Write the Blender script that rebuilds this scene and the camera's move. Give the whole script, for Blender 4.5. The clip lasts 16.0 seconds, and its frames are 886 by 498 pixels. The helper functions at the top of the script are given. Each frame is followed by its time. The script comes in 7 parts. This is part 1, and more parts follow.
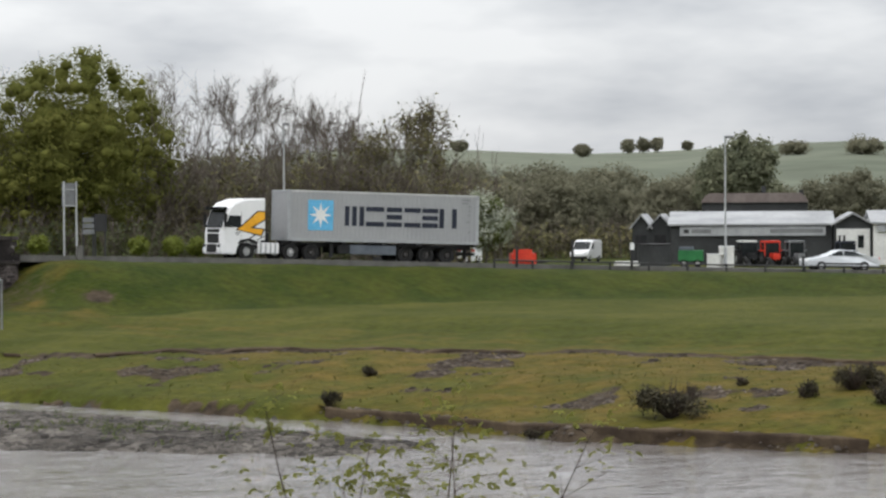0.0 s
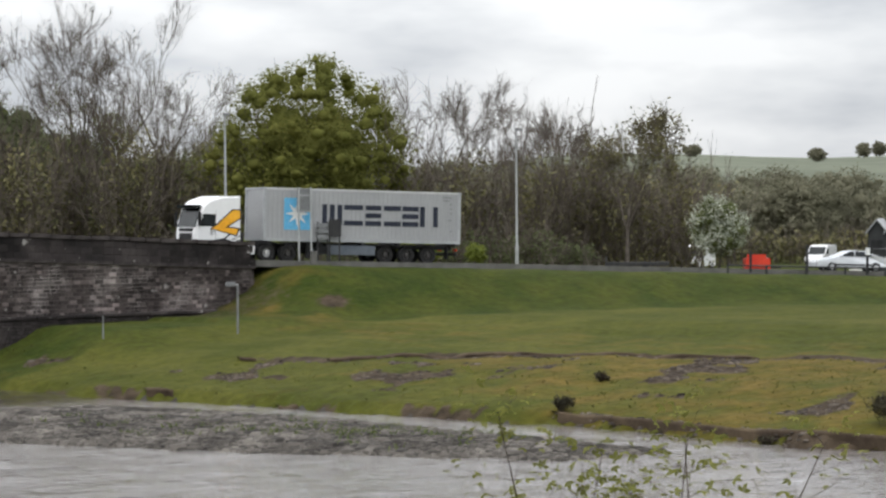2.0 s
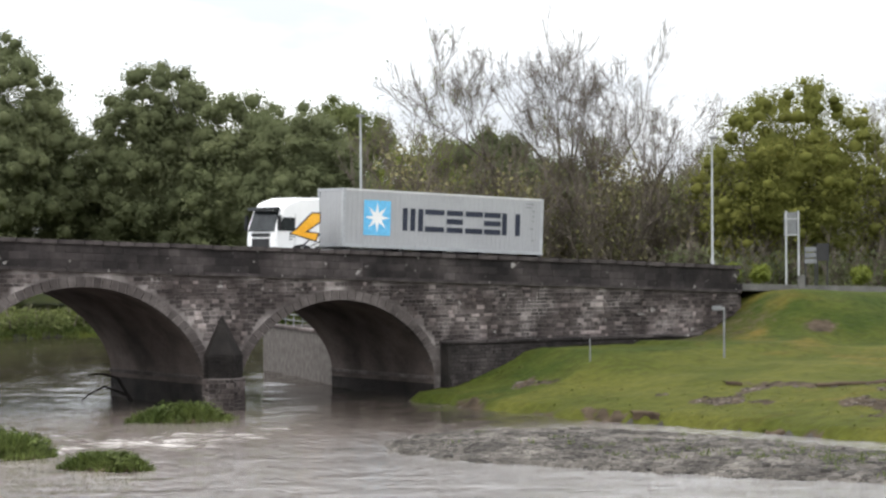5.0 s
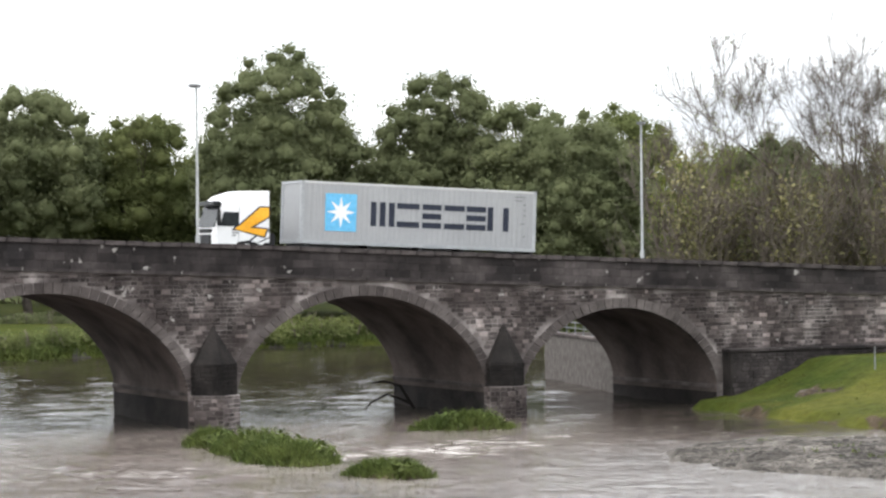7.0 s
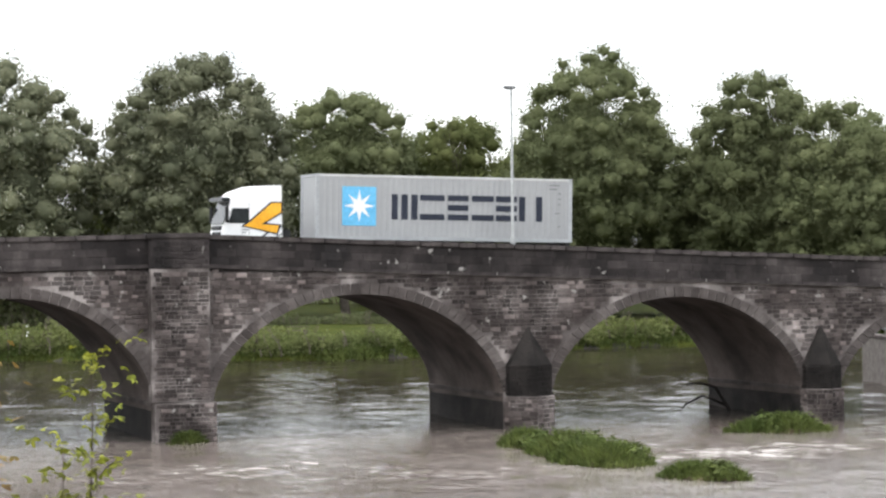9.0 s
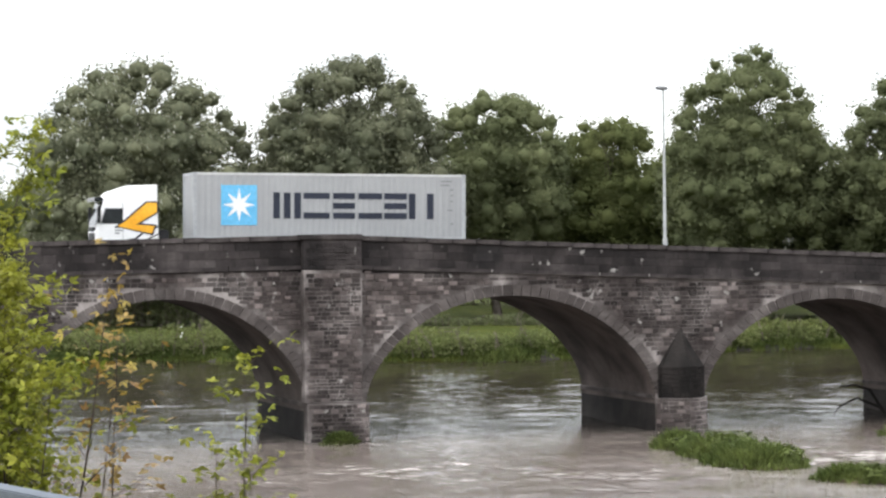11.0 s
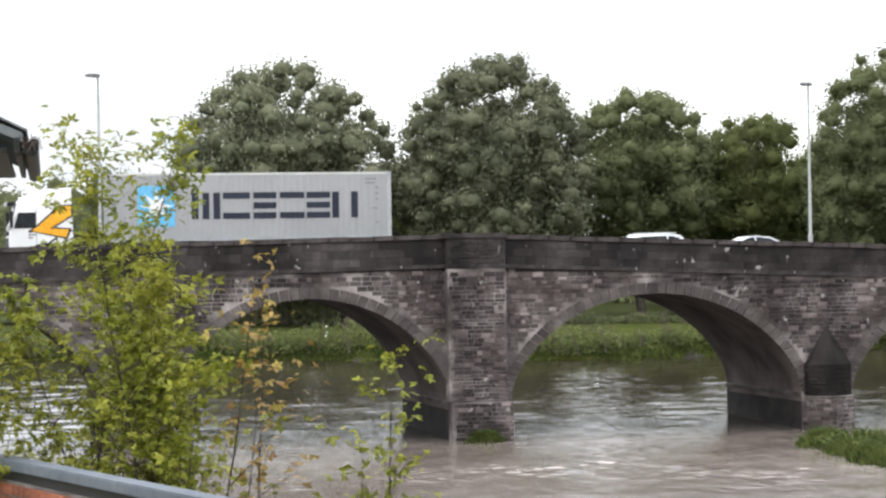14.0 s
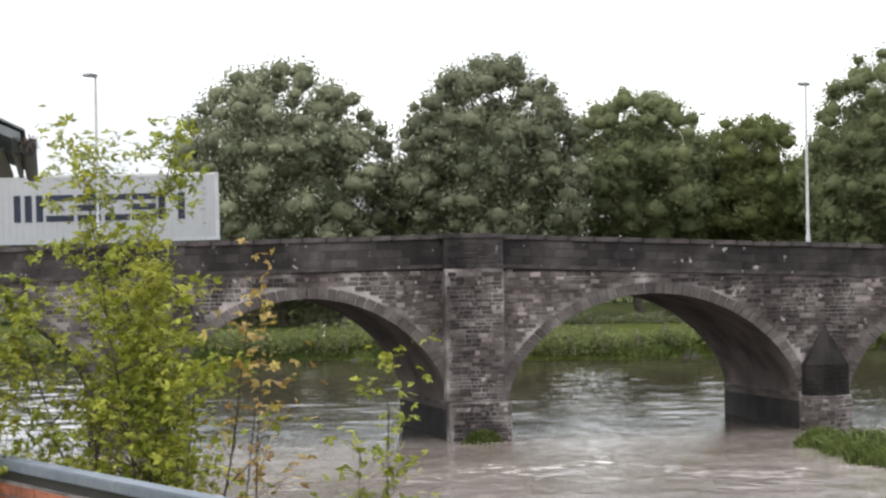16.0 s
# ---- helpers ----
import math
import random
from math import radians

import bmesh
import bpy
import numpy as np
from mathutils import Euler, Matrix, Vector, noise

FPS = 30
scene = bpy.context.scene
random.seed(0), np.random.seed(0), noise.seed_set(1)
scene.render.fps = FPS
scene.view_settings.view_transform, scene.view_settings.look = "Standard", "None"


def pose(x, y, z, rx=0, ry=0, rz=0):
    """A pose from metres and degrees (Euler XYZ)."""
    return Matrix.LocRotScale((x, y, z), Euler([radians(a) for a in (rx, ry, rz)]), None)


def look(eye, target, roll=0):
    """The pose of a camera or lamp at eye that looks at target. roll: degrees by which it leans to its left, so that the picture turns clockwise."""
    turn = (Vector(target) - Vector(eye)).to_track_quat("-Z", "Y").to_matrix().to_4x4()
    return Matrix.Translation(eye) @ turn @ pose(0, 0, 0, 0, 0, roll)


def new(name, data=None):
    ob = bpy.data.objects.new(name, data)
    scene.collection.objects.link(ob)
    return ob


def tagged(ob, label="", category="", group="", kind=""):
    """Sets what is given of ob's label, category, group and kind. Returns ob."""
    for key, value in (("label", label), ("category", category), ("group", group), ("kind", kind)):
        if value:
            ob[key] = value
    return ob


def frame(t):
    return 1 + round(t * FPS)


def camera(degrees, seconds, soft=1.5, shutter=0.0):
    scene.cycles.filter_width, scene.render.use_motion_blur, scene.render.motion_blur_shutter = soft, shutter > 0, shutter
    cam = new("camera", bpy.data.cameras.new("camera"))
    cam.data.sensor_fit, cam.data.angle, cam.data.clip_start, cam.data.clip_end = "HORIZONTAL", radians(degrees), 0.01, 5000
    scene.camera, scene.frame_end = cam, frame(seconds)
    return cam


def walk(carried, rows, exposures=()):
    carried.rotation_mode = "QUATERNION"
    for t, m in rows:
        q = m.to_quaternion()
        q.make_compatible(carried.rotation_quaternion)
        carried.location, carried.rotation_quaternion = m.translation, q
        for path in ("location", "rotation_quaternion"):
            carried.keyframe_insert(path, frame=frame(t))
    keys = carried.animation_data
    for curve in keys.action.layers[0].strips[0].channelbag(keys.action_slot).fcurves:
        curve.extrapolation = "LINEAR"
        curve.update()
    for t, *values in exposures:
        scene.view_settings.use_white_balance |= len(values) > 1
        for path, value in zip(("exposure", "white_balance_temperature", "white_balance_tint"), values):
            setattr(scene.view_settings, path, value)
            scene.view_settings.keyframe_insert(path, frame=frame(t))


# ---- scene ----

# ---- camera: stands on the town bank, turns with the lorry ----
EYE = (0.0, 0.0, 7.9)
cam = camera(19.23, 16.0, soft=2.5)
TURNS = [(0.0, -21.856, -0.936, 0.338), (0.5, -20.143, -0.957, 0.337), (1.0, -19.737, -0.932, 0.355), (1.5, -17.859, -0.810, 0.451),
        (2.0, -16.766, -0.790, 0.440), (2.5, -15.579, -0.827, 0.438), (3.0, -13.190, -0.818, 0.463), (3.5, -12.119, -0.936, 0.545),
        (4.0, -9.699, -0.810, 0.445), (4.5, -7.930, -0.340, 0.354), (4.7, -7.143, -0.266, 0.354), (6.8, -1.001, -0.013, 0.550),
        (7.0, 0.015, 0.025, 0.611), (7.5, 1.873, 0.102, 0.669), (8.0, 3.513, 0.090, 0.600), (8.5, 5.353, 0.093, 0.584),
        (9.0, 6.899, 0.121, 0.630), (9.5, 8.173, 0.103, 0.583), (9.7, 8.381, 0.099, 0.525), (11.8, 11.742, 0.155, 0.920),
        (12.0, 12.189, 0.096, 0.988), (12.5, 13.533, 0.156, 0.988), (13.0, 13.532, 0.200, 0.942), (13.5, 13.413, 0.196, 0.956),
        (14.0, 13.373, 0.195, 0.944), (14.5, 13.363, 0.172, 1.021), (15.0, 13.344, 0.215, 0.936), (15.5, 13.289, 0.192, 0.893),
        (16.0, 13.321, 0.193, 0.945)]
walk(cam, [(t, pose(*EYE, 90 + pitch, roll, yaw)) for t, yaw, pitch, roll in TURNS],
     exposures=[(0.0, -0.54), (1.5, -0.48), (2.5, -0.28), (3.5, -0.08), (4.5, 0.06), (7.0, 0.31), (9.5, 0.33), (12.0, 0.31), (16.0, 0.31)])

# ---- overcast daylight ----
world = bpy.data.worlds.new("overcast_sky")
scene.world = world
world.use_nodes = True
wn, wl = world.node_tree.nodes, world.node_tree.links
wn.clear()
w_out = wn.new("ShaderNodeOutputWorld")
w_bg = wn.new("ShaderNodeBackground")
w_sky = wn.new("ShaderNodeTexSky")
w_sky.sky_type, w_sky.sun_disc = "NISHITA", False
w_sky.sun_elevation, w_sky.sun_rotation = radians(50), radians(-30)
w_tex = wn.new("ShaderNodeTexCoord")
w_map = wn.new("ShaderNodeMapping")
w_map.inputs["Scale"].default_value = (1.0, 1.0, 3.2)
w_noise = wn.new("ShaderNodeTexNoise")
w_noise.inputs["Scale"].default_value = 6.5
w_noise.inputs["Detail"].default_value = 5.0
w_noise.inputs["Roughness"].default_value = 0.52
w_ramp = wn.new("ShaderNodeValToRGB")
w_ramp.color_ramp.elements[0].position, w_ramp.color_ramp.elements[0].color = 0.38, (6.7, 7.05, 7.6, 1)
w_ramp.color_ramp.elements[1].position, w_ramp.color_ramp.elements[1].color = 0.62, (11.2, 11.4, 11.6, 1)
# the cloud is thinner and brighter up the valley than over the eastern hills
w_sep = wn.new("ShaderNodeSeparateXYZ")
w_lift = wn.new("ShaderNodeMapRange")
w_lift.inputs["From Min"].default_value, w_lift.inputs["From Max"].default_value = 0.38, -0.05
w_lift.inputs["To Min"].default_value, w_lift.inputs["To Max"].default_value = 1.25, 1.35
# an overcast sky is about three times as bright overhead as at the horizon
w_zen = wn.new("ShaderNodeMapRange")
w_zen.inputs["From Min"].default_value, w_zen.inputs["From Max"].default_value = 0.0, 1.0
w_zen.inputs["To Min"].default_value, w_zen.inputs["To Max"].default_value = 1.0, 3.0
w_both = wn.new("ShaderNodeMath")
w_both.operation = "MULTIPLY"
w_mul = wn.new("ShaderNodeVectorMath")
w_mul.operation = "SCALE"
w_mix = wn.new("ShaderNodeMixRGB")
w_mix.inputs[0].default_value = 0.93
wl.new(w_tex.outputs["Generated"], w_map.inputs["Vector"])
wl.new(w_map.outputs["Vector"], w_noise.inputs["Vector"])
wl.new(w_noise.outputs["Fac"], w_ramp.inputs["Fac"])
wl.new(w_tex.outputs["Generated"], w_sep.inputs["Vector"])
wl.new(w_sep.outputs["X"], w_lift.inputs["Value"])
wl.new(w_ramp.outputs["Color"], w_mul.inputs[0])
wl.new(w_sep.outputs["Z"], w_zen.inputs["Value"])
wl.new(w_lift.outputs["Result"], w_both.inputs[0])
wl.new(w_zen.outputs["Result"], w_both.inputs[1])
wl.new(w_both.outputs["Value"], w_mul.inputs["Scale"])
wl.new(w_sky.outputs["Color"], w_mix.inputs[1])
wl.new(w_mul.outputs["Vector"], w_mix.inputs[2])
wl.new(w_mix.outputs["Color"], w_bg.inputs["Color"])
w_bg.inputs["Strength"].default_value = 0.085
wl.new(w_bg.outputs["Background"], w_out.inputs["Surface"])

sun = new("sun", bpy.data.lights.new("sun", "SUN"))
sun.data.energy, sun.data.angle, sun.data.color = 1.4, radians(45), (1.0, 0.97, 0.92)
sun.matrix_world = look((0, 0, 60), (25, -22 + 45, 0))


# ---- materials ----
def material(name, colours, scale=2.0, fine=None, rough=0.8, metal=0.0, bump=0.0, bump_scale=None, island=0.0,
             per_object=0.0, stops=(0.35, 0.65), through_light=0.0, spec=0.3, stretch=(1, 1, 1), space="Object", pale=0.0, stain=0.0, grain=0.28, lichen=0.0):
    """Two colours mixed by a coarse noise, a finer grain over it, relief, and a shift of lightness from piece to piece."""
    m = bpy.data.materials.new(name)
    m.use_nodes = True
    n, l = m.node_tree.nodes, m.node_tree.links
    b = n["Principled BSDF"]
    b.inputs["Roughness"].default_value, b.inputs["Metallic"].default_value = rough, metal
    b.inputs["Specular IOR Level"].default_value = spec
    tc = n.new("ShaderNodeTexCoord")
    mp = n.new("ShaderNodeMapping")
    mp.inputs["Scale"].default_value = stretch
    l.new(tc.outputs[space], mp.inputs["Vector"])
    t1 = n.new("ShaderNodeTexNoise")
    t1.inputs["Scale"].default_value, t1.inputs["Detail"].default_value = scale, 5.0
    l.new(mp.outputs["Vector"], t1.inputs["Vector"])
    r = n.new("ShaderNodeValToRGB")
    els = r.color_ramp.elements
    els[0].position, els[1].position = stops
    els[0].color, els[1].color = (*colours[0], 1), (*colours[-1], 1)
    if len(colours) == 3:
        e = els.new((stops[0] + stops[1]) / 2)
        e.color = (*colours[1], 1)
    l.new(t1.outputs["Fac"], r.inputs["Fac"])
    colour = r.outputs["Color"]
    t2 = n.new("ShaderNodeTexNoise")
    t2.inputs["Scale"].default_value, t2.inputs["Detail"].default_value = fine or scale * 9, 4.0
    l.new(mp.outputs["Vector"], t2.inputs["Vector"])
    g = n.new("ShaderNodeMapRange")
    g.inputs["To Min"].default_value, g.inputs["To Max"].default_value = 1 - grain, 1 + grain
    l.new(t2.outputs["Fac"], g.inputs["Value"])
    vm = n.new("ShaderNodeVectorMath")
    vm.operation = "SCALE"
    l.new(colour, vm.inputs[0])
    l.new(g.outputs["Result"], vm.inputs["Scale"])
    colour = vm.outputs["Vector"]
    for amount, kind, socket in ((island, "ShaderNodeNewGeometry", "Random Per Island"), (per_object, "ShaderNodeObjectInfo", "Random")):
        if amount:
            q = n.new(kind)
            mr = n.new("ShaderNodeMapRange")
            mr.inputs["To Min"].default_value, mr.inputs["To Max"].default_value = 1 - amount, 1 + amount
            l.new(q.outputs[socket], mr.inputs["Value"])
            level = mr.outputs["Result"]
            if pale:
                fc = n.new("ShaderNodeFloatCurve")
                pts = fc.mapping.curves[0].points
                pts[0].location, pts[1].location = (0.0, 0.18), (1.0, 1.0)
                pts.new(0.55, 0.34), pts.new(0.85, 0.50), pts.new(0.95, 0.80)
                l.new(q.outputs[socket], fc.inputs["Value"])
                sc2 = n.new("ShaderNodeMath")
                sc2.operation = "MULTIPLY"
                sc2.inputs[1].default_value = pale
                l.new(fc.outputs["Value"], sc2.inputs[0])
                level = sc2.outputs["Value"]
            v2 = n.new("ShaderNodeVectorMath")
            v2.operation = "SCALE"
            l.new(colour, v2.inputs[0])
            l.new(level, v2.inputs["Scale"])
            colour = v2.outputs["Vector"]
    if stain:
        t4 = n.new("ShaderNodeTexNoise")
        t4.inputs["Scale"].default_value, t4.inputs["Detail"].default_value = 0.45, 6.0
        m4 = n.new("ShaderNodeMapping")
        m4.inputs["Scale"].default_value = (1.0, 1.0, 0.45)
        l.new(tc.outputs[space], m4.inputs["Vector"])
        l.new(m4.outputs["Vector"], t4.inputs["Vector"])
        g4 = n.new("ShaderNodeMapRange")
        g4.inputs["From Min"].default_value, g4.inputs["From Max"].default_value = 0.38, 0.62
        g4.inputs["To Min"].default_value, g4.inputs["To Max"].default_value = 1 - stain, 1.15
        l.new(t4.outputs["Fac"], g4.inputs["Value"])
        v4 = n.new("ShaderNodeVectorMath")
        v4.operation = "SCALE"
        l.new(colour, v4.inputs[0])
        l.new(g4.outputs["Result"], v4.inputs["Scale"])
        colour = v4.outputs["Vector"]
    if lichen:
        t5 = n.new("ShaderNodeTexNoise")
        t5.inputs["Scale"].default_value, t5.inputs["Detail"].default_value = 2.3, 3.0
        l.new(tc.outputs[space], t5.inputs["Vector"])
        g5 = n.new("ShaderNodeMapRange")
        g5.inputs["From Min"].default_value, g5.inputs["From Max"].default_value = 0.74 - lichen * 0.1, 0.80 - lichen * 0.1
        g5.inputs["To Max"].default_value = 0.85
        l.new(t5.outputs["Fac"], g5.inputs["Value"])
        x5 = n.new("ShaderNodeMixRGB")
        x5.inputs[2].default_value = (0.36, 0.34, 0.32, 1)
        l.new(g5.outputs["Result"], x5.inputs[0])
        l.new(colour, x5.inputs[1])
        colour = x5.outputs["Color"]
    l.new(colour, b.inputs["Base Color"])
    if bump:
        t3 = n.new("ShaderNodeTexNoise")
        t3.inputs["Scale"].default_value, t3.inputs["Detail"].default_value = bump_scale or scale * 6, 6.0
        l.new(mp.outputs["Vector"], t3.inputs["Vector"])
        bp = n.new("ShaderNodeBump")
        bp.inputs["Strength"].default_value, bp.inputs["Distance"].default_value = min(1.0, bump), 0.05
        l.new(t3.outputs["Fac"], bp.inputs["Height"])
        l.new(bp.outputs["Normal"], b.inputs["Normal"])
    if through_light:
        tr = n.new("ShaderNodeBsdfTranslucent")
        l.new(colour, tr.inputs["Color"])
        mx = n.new("ShaderNodeMixShader")
        mx.inputs[0].default_value = through_light
        l.new(b.outputs["BSDF"], mx.inputs[1])
        l.new(tr.outputs["BSDF"], mx.inputs[2])
        l.new(mx.outputs["Shader"], n["Material Output"].inputs["Surface"])
    return m


M_BLADE = material("grass_blades", [(0.045, 0.068, 0.013), (0.078, 0.096, 0.022)], 0.25, 3.0, 0.9, island=0.15, through_light=0.4, spec=0.15)
M_DRY = material("dry_grass", [(0.066, 0.073, 0.019), (0.108, 0.095, 0.036)], 0.3, 3.0, 0.95, island=0.15, through_light=0.35, spec=0.1)
M_REED = material("long_wet_grass", [(0.052, 0.075, 0.018), (0.105, 0.128, 0.036)], 0.6, 4.0, 0.8, island=0.35, through_light=0.35, spec=0.2)
M_TRAILHUB = material("dirty_wheel_steel", [(0.045, 0.042, 0.040), (0.085, 0.080, 0.076)], 5.0, 20.0, 0.7)
M_EARTH = material("bare_earth", [(0.045, 0.033, 0.024), (0.10, 0.075, 0.05)], 0.8, 7.0, 0.95, bump=1.0, bump_scale=4, spec=0.1)
M_STONE = material("old_sandstone", [(0.085, 0.068, 0.064), (0.145, 0.121, 0.114), (0.24, 0.210, 0.200)], 0.55, 7.0, 0.92, bump=0.9, bump_scale=9, island=0.6, stops=(0.3, 0.72), pale=2.0, stain=0.5, spec=0.15, lichen=0.75)
M_STONE_PIECE = material("old_sandstone_piece", [(0.085, 0.068, 0.064), (0.145, 0.121, 0.114), (0.24, 0.210, 0.200)], 0.55, 7.0, 0.92, bump=0.9, bump_scale=9, per_object=0.6, stops=(0.3, 0.72), spec=0.15, pale=2.0, stain=0.5, lichen=0.75)
M_MORTAR = material("weathered_mortar", [(0.055, 0.046, 0.043), (0.12, 0.105, 0.10), (0.34, 0.305, 0.29)], 0.55, 8.0, 0.95, bump=0.8, bump_scale=10, spec=0.1)
M_PARAPET = material("blackened_parapet_stone", [(0.02, 0.018, 0.018), (0.042, 0.036, 0.035), (0.09, 0.078, 0.075)], 0.5, 6.0, 0.92, bump=0.8, bump_scale=8, island=0.3, per_object=0.22, stops=(0.3, 0.75), stain=0.35, spec=0.15, lichen=0.55)
M_NEARBLACK = material("near_black_stone", [(0.010, 0.0088, 0.0083), (0.028, 0.024, 0.022)], 0.8, 6.0, 0.8, bump=0.9, bump_scale=8, island=0.3, per_object=0.25, spec=0.15)
M_SOFFIT = material("vault_stone", [(0.058, 0.047, 0.043), (0.132, 0.107, 0.096)], 0.5, 5.0, 0.9, bump=0.8, bump_scale=7, spec=0.15)
M_RING = material("ring_stone", [(0.048, 0.040, 0.038), (0.082, 0.070, 0.066), (0.145, 0.127, 0.12)], 0.7, 6.0, 0.9, bump=0.8, bump_scale=9, per_object=0.22, stops=(0.3, 0.7), spec=0.15)
M_RIVERWALL = material("pale_river_wall_stone", [(0.085, 0.075, 0.069), (0.115, 0.103, 0.095), (0.155, 0.14, 0.13)], 2.2, 7.0, 0.92, bump=0.4, bump_scale=6, stops=(0.3, 0.7), spec=0.1)
M_ROAD = material("asphalt", [(0.045, 0.045, 0.047), (0.065, 0.065, 0.066)], 0.7, 20.0, 0.85, bump=0.4, bump_scale=40)
M_KERB = material("kerb_concrete", [(0.1, 0.097, 0.09), (0.15, 0.145, 0.135)], 1.2, 12.0, 0.9, bump=0.4)
M_GRAVEL = material("river_cobbles", [(0.044, 0.039, 0.034), (0.120, 0.108, 0.095)], 0.5, 6.0, 0.9, island=0.6, bump=0.3, spec=0.25)
M_SCREE = material("brown_bank_stones", [(0.042, 0.034, 0.028), (0.105, 0.088, 0.074)], 0.5, 6.0, 0.9, island=0.7, bump=0.3, spec=0.1)
M_SHINGLE = material("shingle_bed", [(0.022, 0.019, 0.016), (0.05, 0.044, 0.038)], 1.2, 8.0, 0.9, bump=1.0, bump_scale=7)
M_BARK = material("bark", [(0.060, 0.050, 0.042), (0.132, 0.114, 0.096)], 2.0, 12.0, 0.95, bump=0.6, spec=0.1)
M_TWIG = material("bare_twigs", [(0.095, 0.080, 0.066), (0.165, 0.140, 0.116)], 0.6, 4.0, 0.95, island=0.2, spec=0.1)
M_LEAF = material("spring_leaves", [(0.114, 0.134, 0.052), (0.170, 0.186, 0.076)], 0.22, 1.5, 0.8, island=0.13, per_object=0.2, through_light=0.5, spec=0.06)
M_LEAF_AIRY = material("airy_spring_leaves", [(0.125, 0.135, 0.034), (0.200, 0.200, 0.055)], 0.22, 1.5, 0.8, island=0.2, through_light=0.45, spec=0.06)
M_LEAF_DARK = material("deep_green_leaves", [(0.124, 0.141, 0.072), (0.180, 0.196, 0.102)], 0.22, 1.5, 0.8, island=0.13, per_object=0.15, through_light=0.5, spec=0.06)
M_CHESTNUT = material("chestnut_leaves", [(0.114, 0.124, 0.078), (0.196, 0.202, 0.128)], 0.3, 1.8, 0.75, island=0.22, per_object=0.1, through_light=0.35, spec=0.1)
M_CANDLE = material("cream_blossom", [(0.40, 0.40, 0.32), (0.62, 0.61, 0.52)], 1.0, 5.0, 0.8, island=0.25)
M_HAWTHORN = material("white_blossom", [(0.3, 0.33, 0.24), (0.55, 0.56, 0.48)], 0.8, 4.0, 0.8, island=0.3, through_light=0.2)
M_YOUNG = material("yellow_green_young_leaves", [(0.12, 0.155, 0.02), (0.20, 0.22, 0.035)], 0.3, 2.0, 0.6, island=0.35, per_object=0.15, through_light=0.35)
M_OLIVE = material("brown_olive_buds", [(0.122, 0.116, 0.056), (0.205, 0.186, 0.092)], 0.2, 1.5, 0.85, island=0.4, per_object=0.2, through_light=0.2, spec=0.1)
# brown-grey budding wood, lightened so that distance haze sits in its colour
M_HAZY_BUDWOOD = material("haze_paled_budding_wood", [(0.150, 0.146, 0.098), (0.222, 0.213, 0.148)], 0.15, 1.2, 0.85, island=0.12, per_object=0.15, through_light=0.35, spec=0.1)
M_GORSE = material("dark_gorse", [(0.030, 0.028, 0.018), (0.065, 0.055, 0.03)], 1.5, 8.0, 0.9, island=0.45)
M_MAPLE = material("maple_leaves", [(0.135, 0.16, 0.018), (0.26, 0.262, 0.038)], 1.8, 9.0, 0.6, island=0.4, through_light=0.35, spec=0.15)
M_MAPLE_RED = material("bronze_young_leaves", [(0.22, 0.12, 0.035), (0.30, 0.24, 0.05)], 1.8, 9.0, 0.5, island=0.35, through_light=0.4, spec=0.3)
M_STEM = material("young_stems", [(0.026, 0.019, 0.016), (0.065, 0.047, 0.036)], 6.0, 30.0, 0.8, bump=0.3)
M_STEEL = material("galvanised_steel", [(0.36, 0.37, 0.37), (0.48, 0.49, 0.49)], 1.5, 10.0, 0.5, metal=0.4, spec=0.4)
M_DARKSTEEL = material("dark_painted_steel", [(0.016, 0.016, 0.018), (0.035, 0.034, 0.034)], 2.0, 14.0, 0.55, spec=0.4)
M_SIGNBACK = material("grey_sign_back", [(0.17, 0.175, 0.18), (0.24, 0.245, 0.25)], 1.5, 10.0, 0.55, metal=0.3)
M_CONTAINER = material("pale_grey_container_paint", [(0.312, 0.316, 0.322), (0.350, 0.354, 0.360)], 0.45, 5.0, 0.5, spec=0.35, grain=0.07)
M_RAIL = material("container_frame_paint", [(0.30, 0.31, 0.32), (0.40, 0.41, 0.42)], 0.8, 8.0, 0.55)
# frame paint lightened: the top rail's highlight is put into the colour
M_TOPRAIL = material("rail_highlight_paint", [(0.48, 0.48, 0.47), (0.58, 0.58, 0.57)], 0.8, 8.0, 0.5, grain=0.1)
M_LOGOBLUE = material("light_blue_paint", [(0.12, 0.42, 0.68), (0.15, 0.47, 0.72)], 1.0, 8.0, 0.5)
M_WHITEPAINT = material("white_paint", [(0.74, 0.74, 0.73), (0.82, 0.82, 0.81)], 0.8, 6.0, 0.4, spec=0.5, grain=0.06)
M_NAVY = material("dark_navy_paint", [(0.014, 0.018, 0.032), (0.022, 0.027, 0.045)], 1.5, 9.0, 0.55)
M_CAB = material("white_cab_paint", [(0.76, 0.76, 0.76), (0.84, 0.84, 0.84)], 0.6, 5.0, 0.28, spec=0.5, grain=0.05)
M_ORANGE = material("orange_livery", [(0.78, 0.36, 0.02), (0.86, 0.44, 0.04)], 1.0, 7.0, 0.35)
M_BLACK = material("black_plastic", [(0.010, 0.010, 0.011), (0.022, 0.022, 0.023)], 3.0, 20.0, 0.55)
M_TYRE = material("tyre_rubber", [(0.012, 0.012, 0.012), (0.026, 0.025, 0.024)], 4.0, 25.0, 0.9)
M_HUB = material("wheel_hub", [(0.42, 0.42, 0.42), (0.58, 0.58, 0.57)], 5.0, 20.0, 0.45, metal=0.3)
M_GLASS = material("dark_vehicle_glass", [(0.010, 0.012, 0.013), (0.025, 0.029, 0.031)], 1.0, 4.0, 0.12, spec=0.22)
